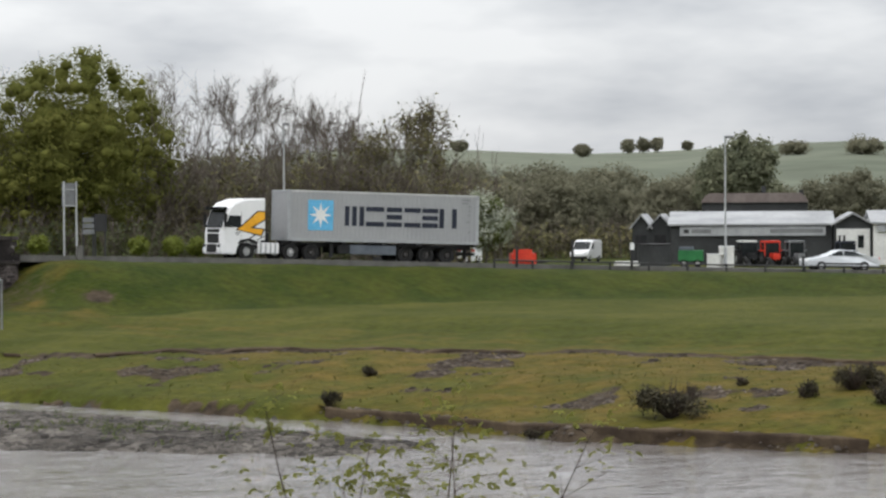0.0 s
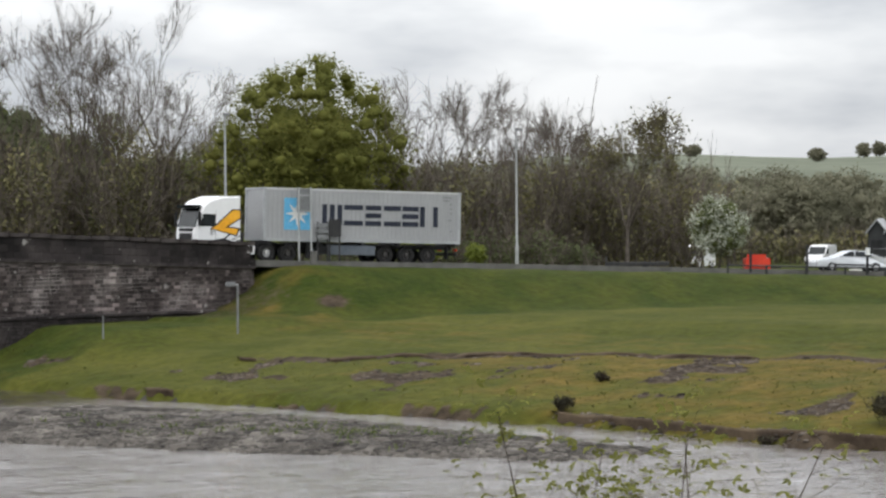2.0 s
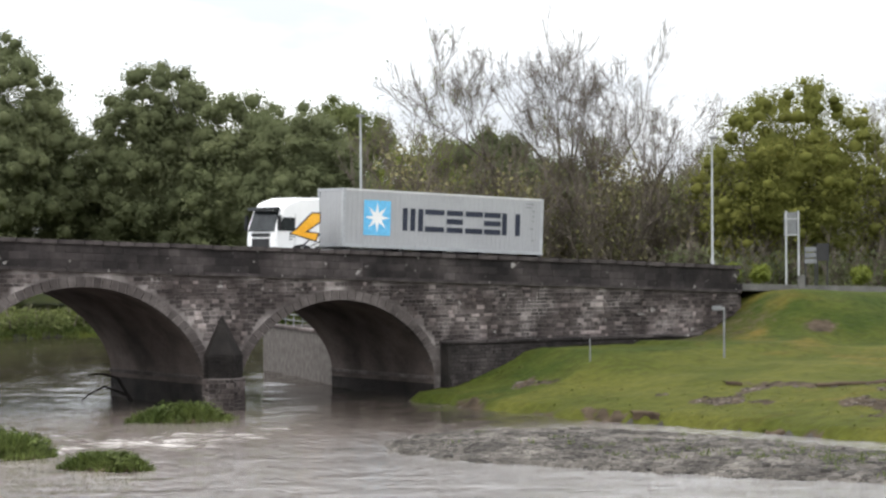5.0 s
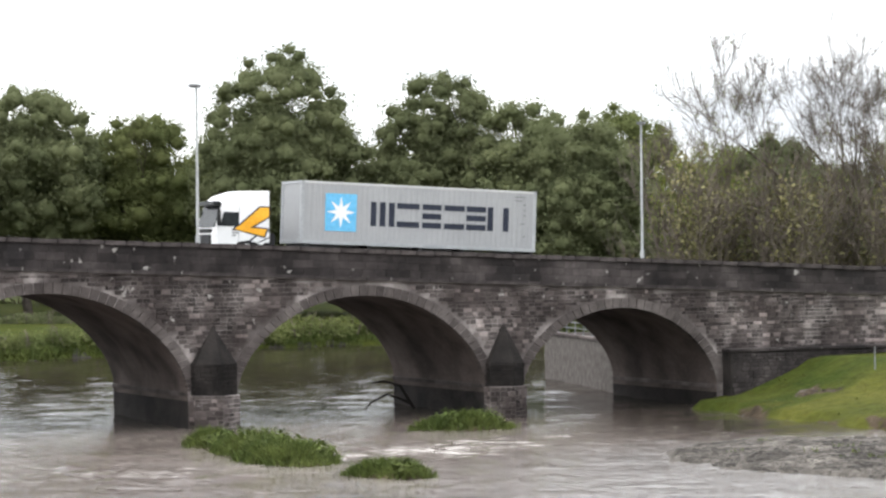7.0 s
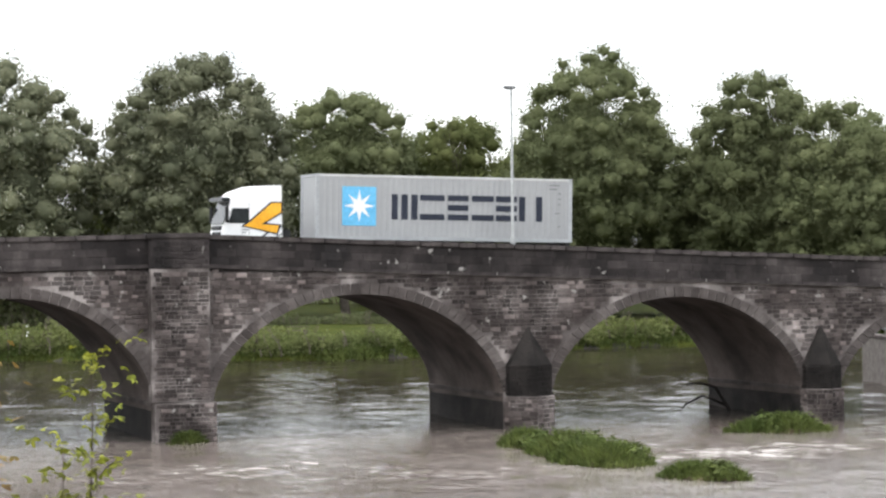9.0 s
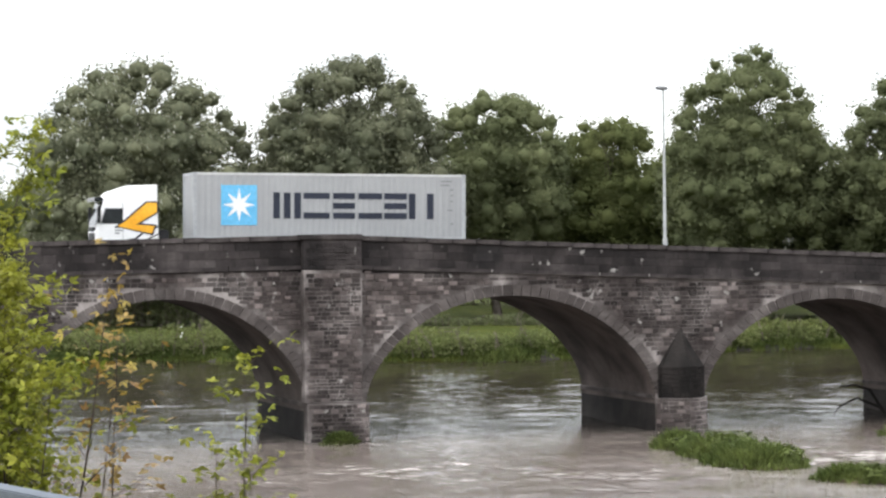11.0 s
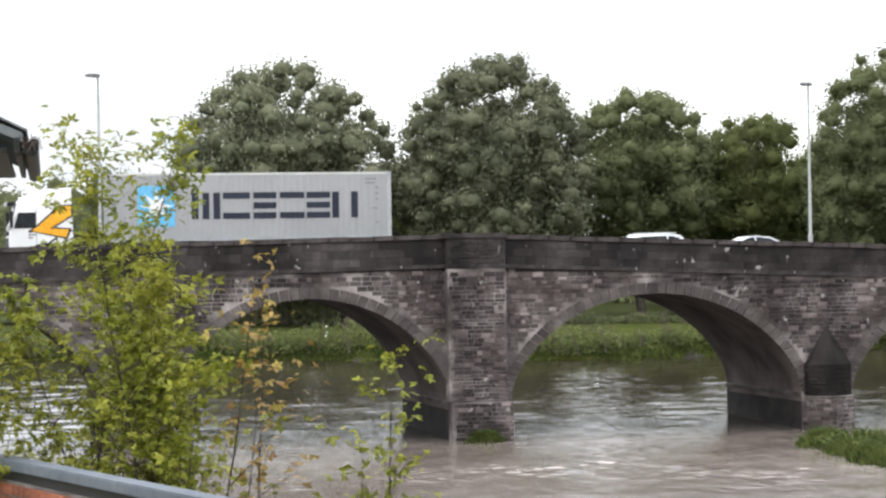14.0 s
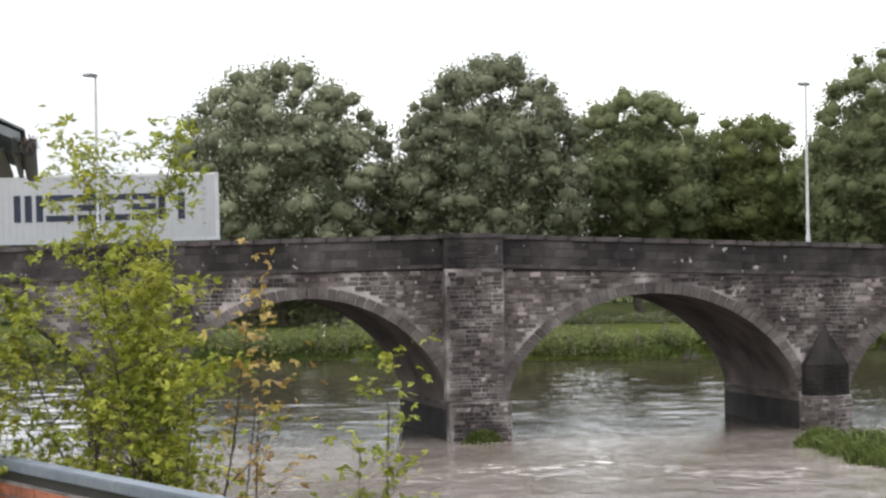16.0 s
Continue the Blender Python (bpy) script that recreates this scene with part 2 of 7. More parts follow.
M_SILVER = material("silver_car_paint", [(0.58, 0.60, 0.62), (0.66, 0.68, 0.70)], 1.0, 12.0, 0.25, metal=0.25, spec=0.5, grain=0.05)
M_REDPAINT = material("red_paint", [(0.55, 0.035, 0.02), (0.68, 0.06, 0.03)], 1.0, 8.0, 0.45)
M_GREENPAINT = material("green_farm_paint", [(0.02, 0.13, 0.045), (0.035, 0.19, 0.06)], 1.0, 8.0, 0.5)
M_CLAD = material("dark_profiled_cladding", [(0.028, 0.03, 0.031), (0.048, 0.05, 0.051)], 0.4, 4.0, 0.7)
M_ROOFSHEET = material("fibre_cement_roof", [(0.27, 0.275, 0.28), (0.37, 0.375, 0.38)], 0.3, 3.0, 0.85, bump=0.3)
M_RUSTROOF = material("rusty_barrel_roof", [(0.13, 0.105, 0.098), (0.21, 0.175, 0.162)], 0.4, 3.0, 0.85, bump=0.3)
M_RENDER = material("white_render", [(0.60, 0.60, 0.58), (0.72, 0.72, 0.70)], 0.5, 5.0, 0.9, bump=0.2)
M_SLATE = material("roof_slate", [(0.10, 0.11, 0.12), (0.17, 0.18, 0.19)], 1.2, 9.0, 0.7, bump=0.4, per_object=0.2)
M_OCHRE = material("ochre_timber", [(0.22, 0.13, 0.045), (0.33, 0.20, 0.08)], 2.0, 16.0, 0.8, bump=0.4, stretch=(1, 1, 6))
M_BRICK = material("red_brick", [(0.17, 0.055, 0.032), (0.28, 0.10, 0.055)], 3.0, 22.0, 0.9, bump=0.6, bump_scale=40, per_object=0.3)
M_LEAD = material("grey_coated_coping", [(0.1, 0.115, 0.135), (0.135, 0.15, 0.17)], 1.5, 14.0, 0.75, spec=0.08)
# pasture green greyed and paled to stand for haze over the far hills
M_HAZY_HILL = material("haze_paled_pasture", [(0.10, 0.112, 0.082), (0.155, 0.166, 0.125)], 0.01, 0.08, 0.95, spec=0.05)


def ground_material():
    """Meadow: two greens, straw tint where the sward is thin, earth where it is worn through."""
    m = bpy.data.materials.new("meadow_ground")
    m.use_nodes = True
    n, l = m.node_tree.nodes, m.node_tree.links
    b = n["Principled BSDF"]
    b.inputs["Roughness"].default_value, b.inputs["Specular IOR Level"].default_value = 0.95, 0.1
    tc = n.new("ShaderNodeTexCoord")

    def noise_of(scale, detail=5):
        t = n.new("ShaderNodeTexNoise")
        t.inputs["Scale"].default_value, t.inputs["Detail"].default_value = scale, detail
        l.new(tc.outputs["Object"], t.inputs["Vector"])
        return t.outputs["Fac"]

    def ramp(fac, stops):
        r = n.new("ShaderNodeValToRGB")
        r.color_ramp.elements[0].position, r.color_ramp.elements[0].color = stops[0][0], (*stops[0][1], 1)
        r.color_ramp.elements[1].position, r.color_ramp.elements[1].color = stops[1][0], (*stops[1][1], 1)
        l.new(fac, r.inputs["Fac"])
        return r.outputs["Color"]

    def mixed(fac, a, c):
        x = n.new("ShaderNodeMixRGB")
        l.new(fac, x.inputs[0])
        l.new(a, x.inputs[1])
        l.new(c, x.inputs[2])
        return x.outputs["Color"]

    def mask(name, scale, spread):
        at = n.new("ShaderNodeAttribute")
        at.attribute_name = name
        ad = n.new("ShaderNodeMath")
        ad.operation = "MULTIPLY_ADD"
        ad.inputs[1].default_value = 1.0
        l.new(at.outputs["Fac"], ad.inputs[0])
        sub = n.new("ShaderNodeMapRange")
        sub.inputs["To Min"].default_value, sub.inputs["To Max"].default_value = -spread, spread
        l.new(noise_of(scale), sub.inputs["Value"])
        l.new(sub.outputs["Result"], ad.inputs[2])
        r = n.new("ShaderNodeMapRange")
        r.inputs["From Min"].default_value, r.inputs["From Max"].default_value = 0.35, 0.65
        l.new(ad.outputs["Value"], r.inputs["Value"])
        return r.outputs["Result"]
    green = ramp(noise_of(0.22), [(0.35, (0.044, 0.051, 0.007)), (0.65, (0.071, 0.072, 0.013))])
    straw = ramp(noise_of(0.6), [(0.35, (0.062, 0.057, 0.008)), (0.65, (0.108, 0.077, 0.018))])
    earth = ramp(noise_of(1.3), [(0.35, (0.030, 0.022, 0.015)), (0.65, (0.066, 0.049, 0.033))])
    # darker green: lush park grass, and on the embankment the slope's painted shade
    lush_shaded = ramp(noise_of(0.35), [(0.35, (0.026, 0.038, 0.005)), (0.65, (0.046, 0.053, 0.008))])
    green = mixed(mask("lush_shaded", 0.4, 0.35), green, lush_shaded)
    col = mixed(mask("earth", 2.2, 0.5), mixed(mask("dry", 0.5, 0.6), green, straw), earth)
    g = n.new("ShaderNodeMapRange")
    g.inputs["To Min"].default_value, g.inputs["To Max"].default_value = 0.35, 1.6
    l.new(noise_of(2.2, 9), g.inputs["Value"])
    vm = n.new("ShaderNodeVectorMath")
    vm.operation = "SCALE"
    l.new(col, vm.inputs[0])
    l.new(g.outputs["Result"], vm.inputs["Scale"])
    l.new(vm.outputs["Vector"], b.inputs["Base Color"])
    bp = n.new("ShaderNodeBump")
    bp.inputs["Strength"].default_value, bp.inputs["Distance"].default_value = 0.9, 0.12
    l.new(noise_of(4.0, 6), bp.inputs["Height"])
    l.new(bp.outputs["Normal"], b.inputs["Normal"])
    return m


M_GROUND = ground_material()


def water_material():
    m = bpy.data.materials.new("river_water")
    m.use_nodes = True
    n, l = m.node_tree.nodes, m.node_tree.links
    b = n["Principled BSDF"]
    b.inputs["Roughness"].default_value = 0.06
    b.inputs["IOR"].default_value = 1.33
    tc = n.new("ShaderNodeTexCoord")
    mp = n.new("ShaderNodeMapping")
    mp.inputs["Scale"].default_value = (0.38, 1.0, 1.0)
    l.new(tc.outputs["Object"], mp.inputs["Vector"])
    silt = n.new("ShaderNodeTexNoise")
    silt.inputs["Scale"].default_value, silt.inputs["Detail"].default_value = 0.07, 3
    l.new(tc.outputs["Object"], silt.inputs["Vector"])
    ramp = n.new("ShaderNodeValToRGB")
    ramp.color_ramp.elements[0].position, ramp.color_ramp.elements[0].color = 0.35, (0.122, 0.100, 0.087, 1)
    ramp.color_ramp.elements[1].position, ramp.color_ramp.elements[1].color = 0.65, (0.180, 0.154, 0.138, 1)
    l.new(silt.outputs["Fac"], ramp.inputs["Fac"])
    # painted reflections: pale sky on shallows by the shingle, dark trees and bridge upstream
    bed = ramp.outputs["Color"]
    for name, tint in (("sky_paled", (0.160, 0.145, 0.135, 1)), ("dark_extent", (0.026, 0.020, 0.015, 1))):
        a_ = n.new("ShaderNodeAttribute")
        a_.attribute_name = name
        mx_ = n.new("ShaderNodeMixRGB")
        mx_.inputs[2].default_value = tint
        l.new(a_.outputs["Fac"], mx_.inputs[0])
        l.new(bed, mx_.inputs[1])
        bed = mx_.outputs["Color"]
    # broken white water where the mesh says that the stream runs over stones
    att = n.new("ShaderNodeAttribute")
    att.attribute_name = "rapid"
    f1 = n.new("ShaderNodeTexNoise")
    f1.inputs["Scale"].default_value, f1.inputs["Detail"].default_value = 1.9, 8
    f1.inputs["Roughness"].default_value = 0.65
    l.new(mp.outputs["Vector"], f1.inputs["Vector"])
    add = n.new("ShaderNodeMath")
    add.operation = "MULTIPLY_ADD"
    add.inputs[1].default_value = 0.36
    l.new(att.outputs["Fac"], add.inputs[0])
    l.new(f1.outputs["Fac"], add.inputs[2])
    fr = n.new("ShaderNodeMapRange")
    fr.inputs["From Min"].default_value, fr.inputs["From Max"].default_value = 0.74, 1.0
    l.new(add.outputs["Value"], fr.inputs["Value"])
    mix = n.new("ShaderNodeMixRGB")
    mix.inputs[2].default_value = (0.62, 0.58, 0.54, 1)
    l.new(fr.outputs["Result"], mix.inputs[0])
    l.new(bed, mix.inputs[1])
    l.new(mix.outputs["Color"], b.inputs["Base Color"])
    rr = n.new("ShaderNodeMapRange")
    rr.inputs["To Min"].default_value, rr.inputs["To Max"].default_value = 0.06, 0.7
    l.new(fr.outputs["Result"], rr.inputs["Value"])
    l.new(rr.outputs["Result"], b.inputs["Roughness"])
    calm = n.new("ShaderNodeAttribute")
    calm.attribute_name = "calm"
    last = None
    for scale, strength, dist in ((0.6, 0.34, 0.36), (2.6, 0.6, 0.14)):
        t = n.new("ShaderNodeTexNoise")
        t.inputs["Scale"].default_value, t.inputs["Detail"].default_value = scale, 4
        l.new(mp.outputs["Vector"], t.inputs["Vector"])
        bp = n.new("ShaderNodeBump")
        bp.inputs["Distance"].default_value = dist
        st = n.new("ShaderNodeMapRange")
        st.inputs["To Min"].default_value, st.inputs["To Max"].default_value = strength, strength * 0.13
        l.new(calm.outputs["Fac"], st.inputs["Value"])
        l.new(st.outputs["Result"], bp.inputs["Strength"])
        l.new(t.outputs["Fac"], bp.inputs["Height"])
        if last:
            l.new(last.outputs["Normal"], bp.inputs["Normal"])
        last = bp
    l.new(last.outputs["Normal"], b.inputs["Normal"])
    return m


M_WATER = water_material()


# ---- mesh helpers ----
def mesh_of(name, verts, faces, mats=(), smooth=False, slots=None):
    me = bpy.data.meshes.new(name)
    me.from_pydata([tuple(v) for v in verts], [], [tuple(f) for f in faces])
    for m in mats if isinstance(mats, (list, tuple)) else [mats]:
        me.materials.append(m)
    if slots is not None:
        me.polygons.foreach_set("material_index", slots)
    if smooth:
        me.polygons.foreach_set("use_smooth", [True] * len(me.polygons))
    me.update()
    return me


def quads_mesh(name, corners, mat):
    """A mesh of loose four-sided leaves or blades; corners has the shape (count, 4, 3)."""
    k = len(corners)
    me = bpy.data.meshes.new(name)
    me.vertices.add(4 * k)
    me.vertices.foreach_set("co", np.asarray(corners, np.float32).ravel())
    me.loops.add(4 * k)
    me.loops.foreach_set("vertex_index", np.arange(4 * k, dtype=np.int32))
    me.polygons.add(k)
    me.polygons.foreach_set("loop_start", np.arange(0, 4 * k, 4, dtype=np.int32))
    me.materials.append(mat)
    me.update(calc_edges=True)
    return me


def part(name, bm, mat, parent=None, label="", at=None, smooth=False):
    """Links a bmesh (or a mesh) as one mesh object under a thing or a part."""
    if isinstance(bm, bmesh.types.BMesh):
        bmesh.ops.recalc_face_normals(bm, faces=bm.faces)
        me = bpy.data.meshes.new(name)
        bm.to_mesh(me)
        bm.free()
        me.materials.append(mat)
        if smooth:
            me.polygons.foreach_set("use_smooth", [True] * len(me.polygons))
    else:
        me = bm
    ob = new(name, me)
    if parent is not None:
        ob.parent = parent
    if at is not None:
        ob.matrix_basis = at
    if label:
        tagged(ob, label)
    return ob


def thing(name, label, category, at=None, group="", kind=""):
    ob = new(name)
    if at is not None:
        ob.matrix_basis = at
    return tagged(ob, label, category, group, kind)


def add_box(bm, x0, x1, y0, y1, z0, z1, bevel=0.0, m=None):
    vs = bmesh.ops.create_cube(bm, size=1.0)["verts"]
    for v in vs:
        v.co = Vector((x0 + (v.co.x + 0.5) * (x1 - x0), y0 + (v.co.y + 0.5) * (y1 - y0), z0 + (v.co.z + 0.5) * (z1 - z0)))
    if bevel:
        es = list({e for v in vs for e in v.link_edges})
        r = bmesh.ops.bevel(bm, geom=es, offset=bevel, segments=2, affect="EDGES")
        vs = [v for v in r["verts"]]
    if m is not None:
        bmesh.ops.transform(bm, matrix=m, verts=[v for v in vs if v.is_valid])
    return bm


def box(x0, x1, y0, y1, z0, z1, bevel=0.0, m=None):
    return add_box(bmesh.new(), x0, x1, y0, y1, z0, z1, bevel, m)


def add_tube(bm, a, b, r0, r1=None, sides=10):
    a, b = Vector(a), Vector(b)
    r1 = r0 if r1 is None else r1
    d = b - a
    m = Matrix.Translation((a + b) / 2) @ d.to_track_quat("Z", "Y").to_matrix().to_4x4()
    bmesh.ops.create_cone(bm, cap_ends=True, segments=sides, radius1=r0, radius2=r1, depth=d.length, matrix=m)
    return bm


def tube(a, b, r0, r1=None, sides=10):
    return add_tube(bmesh.new(), a, b, r0, r1, sides)


def prism(outline, y0, y1):
    """A plate: an outline in x and z, from y0 to y1."""
    bm = bmesh.new()
    a = [bm.verts.new((x, y0, z)) for x, z in outline]
    b = [bm.verts.new((x, y1, z)) for x, z in outline]
    bm.faces.new(a)
    bm.faces.new(b[::-1])
    for i in range(len(a)):
        j = (i + 1) % len(a)
        bm.faces.new((a[i], b[i], b[j], a[j]))
    return bm


def smoothstep(a, b, x):
    t = np.clip((np.asarray(x, float) - a) / (b - a), 0, 1)
    return t * t * (3 - 2 * t)


# ---- the plan: bridge axis, road line ----
BEAR = radians(26.0)
S_DIR = np.array([math.cos(BEAR), math.sin(BEAR)])
N_DIR = np.array([-math.sin(BEAR), math.cos(BEAR)])
FACE_N, BACK_N = 109.4, 119.6


def span_xy(s, n):
    return s * S_DIR + n * N_DIR


BRIDGE = Matrix.Rotation(BEAR, 4, "Z")  # local x runs along the bridge, local y away from the camera

ROAD_POINTS = [(*span_xy(s, 112.2), z) for s, z in
               [(-60, 6.6), (-40, 7.0), (-20, 7.3), (0, 7.5), (15, 7.65), (27, 7.55), (37, 7.4), (47, 7.12), (59, 6.6)]]
ROAD_POINTS += [(12.5, 132.0, 6.26), (20, 135.4, 5.85), (29, 138.7, 5.4), (37.2, 140.7, 5.14), (46, 142.2, 4.88), (58, 143.2, 4.49), (70, 142.4, 4.12), (82, 140.2, 3.79), (100, 135, 3.5), (150, 110, 3.2), (230, 62, 3.0)]


def smooth_line(points, k=40):
    p = np.array(points, float)
    q = np.vstack([2 * p[0] - p[1], p, 2 * p[-1] - p[-2]])
    out = []
    for i in range(1, len(q) - 2):
        p0, p1, p2, p3 = q[i - 1:i + 3]
        d1, d2, d3 = (np.linalg.norm(b - a) for a, b in ((p0, p1), (p1, p2), (p2, p3)))
        m1 = ((p1 - p0) / d1 * d2 + (p2 - p1) / d2 * d1) / (d1 + d2) * d2
        m2 = ((p2 - p1) / d2 * d3 + (p3 - p2) / d3 * d2) / (d2 + d3) * d2
        u = np.linspace(0, 1, k, endpoint=False)[:, None]
        out.append((2 * u**3 - 3 * u**2 + 1) * p1 + (u**3 - 2 * u**2 + u) * m1 + (-2 * u**3 + 3 * u**2) * p2 + (u**3 - u**2) * m2)
    out.append(p[-1:])
    return np.vstack(out)


ROAD = smooth_line(ROAD_POINTS)
ROAD_LEN = np.concatenate([[0], np.cumsum(np.linalg.norm(np.diff(ROAD[:, :2], axis=0), axis=1))])


def road_at(p):
    return np.array([np.interp(p, ROAD_LEN, ROAD[:, i]) for i in range(3)])


def road_dir(p):
    d = road_at(p + 0.5) - road_at(p - 0.5)
    return d / np.linalg.norm(d)


def offset_point(p, off):
    """A point beside the near lane's middle; off is positive away from the river camera."""
    d = road_dir(p)
    q = road_at(p)
    return Vector((q[0] - d[1] * off, q[1] + d[0] * off, q[2]))


# ---- ground: one sheet with river bed, meadow bench, embankment and hills ----
WATERLINE = [(13.5, 150), (12.2, 134), (12.3, 127.6), (15, 120), (19, 112), (22.9, 105.8), (29.3, 95.3), (32.3, 90.9), (36.5, 79.9), (43.5, 71), (62, 48), (90, 15), (200, -110)]


def line_distance(x, y, line):
    """Distance to a polyline and side (+ on its right-hand side when walked along)."""
    best = np.full(x.shape, 1e9)
    side = np.zeros(x.shape)
    for (ax, ay), (bx, by) in zip(line[:-1], line[1:]):
        dx, dy = bx - ax, by - ay
        u = np.clip(((x - ax) * dx + (y - ay) * dy) / (dx * dx + dy * dy), 0, 1)
        ex, ey = x - ax - u * dx, y - ay - u * dy
        d = np.hypot(ex, ey)
        c = dx * (y - ay) - dy * (x - ax)
        near = d < best
        best = np.where(near, d, best)
        side = np.where(near, np.sign(c), side)
    return best, side


def wavy(x, y, f, seed=0.0):
    return (np.sin(x * f + seed) * np.cos(y * f * 1.31 + seed * 2.1) + 0.5 * np.sin(x * f * 2.3 - y * f * 1.7 + seed) + 0.3 * np.cos(x * f * 4.7 + y * f * 3.9 + seed * 3)) / 1.8


BAR = (20.0, 93.1, (0.779, -0.627))  # gravel bar: origin and direction of its long axis


def bar_height(x, y):
    u = (x - BAR[0]) * BAR[2][0] + (y - BAR[1]) * BAR[2][1]
    v = -(x - BAR[0]) * BAR[2][1] + (y - BAR[1]) * BAR[2][0]
    far = np.interp(u, [-13.5, -12.5, -11, -7, -3, 2, 6, 10, 17], [-1.5, 3.0, 6.6, 8.3, 6.6, 5.0, 2.6, 0.6, -3.0])
    near = np.interp(u, [-13.5, -11.2, -8, -5, 4, 15, 17.5], [-1.5, -3.9, -5.6, -6.3, -6.9, -6.6, -3.0])
    out = np.maximum(v - far, near - v) + np.maximum(0, np.abs(u - 1.8) - 15.4) + 0.35 * wavy(x, y, 0.7, 6)
    return np.interp(out, [-6, -2, 0, 1.2, 6], [0.42, 0.24, 0.03, -0.4, -1.2])


def earth_at(x, y, w):
    """How bare the bank is: worn scars on the slope under the scarp, the scarp itself and the cut edge over the water."""
    so = scarp_offset(x, y)
    scars = smoothstep(0.30, 0.62, wavy(x, y, 0.33, 7) + 0.5 * wavy(x, y, 1.1, 2)) * smoothstep(2.0, 3.2, w) * smoothstep(so + 0.3, so - 0.3, w)
    face = smoothstep(-0.45, -0.1, w - so) * smoothstep(0.85, 0.5, w - so) * smoothstep(22, 30, x) * smoothstep(-0.5, 0.1, wavy(x, y, 0.25, 3))
    cut = smoothstep(0.55, 0.25, w) * smoothstep(0.05, 0.35, wavy(x, y, 0.4, 9))
    s, n = x * S_DIR[0] + y * S_DIR[1], x * N_DIR[0] + y * N_DIR[1]
    wall_foot = smoothstep(79, 82.5, s) * smoothstep(89.5, 86.5, s) * smoothstep(102.5, 107, n) * smoothstep(113, 110, n)
    hollow = 1.0 * np.exp(-(((x - 33.6) / 0.9) ** 2 + ((y - 131.6) / 0.9) ** 2))
    return np.clip(np.maximum(np.maximum(np.maximum(scars, face), cut), np.maximum(wall_foot * 0.45, hollow)), 0, 1)


def scarp_offset(x, y):
    return np.interp(x, [22, 28, 38, 46, 60, 90], [5.2, 7.8, 13.2, 16.0, 18.8, 22.0]) + 0.5 * wavy(x, y, 0.22, 1.0) + 0.2 * wavy(x, y, 0.9, 3.0)


def ground_height(x, y):
    x, y = np.asarray(x, float), np.asarray(y, float)
    s, n = x * S_DIR[0] + y * S_DIR[1], x * N_DIR[0] + y * N_DIR[1]
    # right bank, downstream of the bridge
    d, side = line_distance(x, y, WATERLINE)
    w = d * side + 0.5 * wavy(x, y, 0.5, 2.0)
    so = scarp_offset(x, y)
    amp = smoothstep(88, 96, s) * 0.62 + 0.12
    bank = np.interp(w, [-30, -3, -0.15, 0.25, 1.4, 4, 7.2, 13], [-1.6, -0.9, -0.12, 0.42, 0.60, 0.97, 1.42, 1.72]) + 0.12 * wavy(x, y, 0.45, 4.0) * smoothstep(1, 3, w)
    bench = bank + smoothstep(0, 0.45, w - so) * amp + smoothstep(so, so + 17, w) * (1.35 - amp) * 0.75
    bench = bench + 1.1 * smoothstep(68.5, 74.5, s) * smoothstep(97, 106, n) * smoothstep(90, 80, s)
    bench = np.minimum(bench, 2.65 + 0.1 * wavy(x, y, 0.2))
    bench = np.where(s > 80, bench, np.minimum(bench, 2.5))
    # embankment under the approach road
    rd, rside = line_distance(x, y, [tuple(q[:2]) for q in ROAD[::20]])
    e = rd * rside * 1.0
    pos = np.interp(s, [87, 100, 112, 122, 135, 190], [5.35, 4.9, 4.5, 4.15, 3.8, 3.4])
    rise = smoothstep(81, 90, s)
    emb = 2.5 + (pos - 0.12 - 2.5) * rise
    toe = 11.5
    slope = smoothstep(toe, 3.4, -e)
    near_side = e < 0
    right = np.where(near_side, bench + np.clip(emb - bench, 0, 9) * slope * rise + 0.05 * wavy(x, y, 0.7, 3) * slope, np.where(rd < 12, emb, np.minimum(emb, 5.3)))
    right = np.where((n > 119.7) & (s > 66), np.where(s > 68.9 + (n - 119.6) * 0.27, 2.85, -1.4), np.where((n > FACE_N) & (n <= 120), np.where(s < 87, -1.2, right), right))
    right = np.where((rd > 10) & ~near_side & (s > 86), np.maximum(3.2, pos - 0.3), right)
    # far bank and park upstream
    fx = np.interp(x, [-140, -62, -30, -14, -6, 10, 30, 60], [196, 190, 187, 205, 213, 222, 232, 240]) + 1.2 * wavy(x, y * 0, 0.3)
    fw = y - fx
    park = np.interp(fw, [-20, -2, 0, 0.6, 3, 60, 200], [-1.6, -0.8, 0.0, 0.7, 1.5, 2.4, 6.0])
    # the camera's own bank
    lx = np.interp(x, [-120, -70, -40, 0, 40, 80], [88, 76, 54, 34, 2, -40])
    lw = lx - y
    town = np.interp(lw, [-20, -2, 0, 2, 12, 60], [-1.6, -0.8, 0.0, 1.2, 3.0, 4.0])
    h = np.maximum(np.maximum(town, park), -1.6)
    on_right = (side > 0) & (y < 152) & (s > 58) & (n <= 120)
    h = np.where(on_right | ((side > 0) & (s > 66)), np.maximum(right, -1.6), np.maximum(h, np.where((w > -30) & (n < FACE_N) & (s > 60), bank, -1.6)))
    # hills round the valley
    dist = np.hypot(x, y)
    az = np.degrees(np.arctan2(x, np.maximum(y, 1e-3)))
    hill = smoothstep(330, 900, dist) * smoothstep(8, 24, az) * (18.8 + 9 * np.sin(az * 0.09) + 4 * np.sin(az * 0.41 + 1)) * np.where(y > -50, 1, 0.3)
    ridge = smoothstep(900, 2400, dist) * (0.25 + 0.75 * smoothstep(8, 24, az)) * (26 + 12 * np.sin(az * 0.13 + 2))
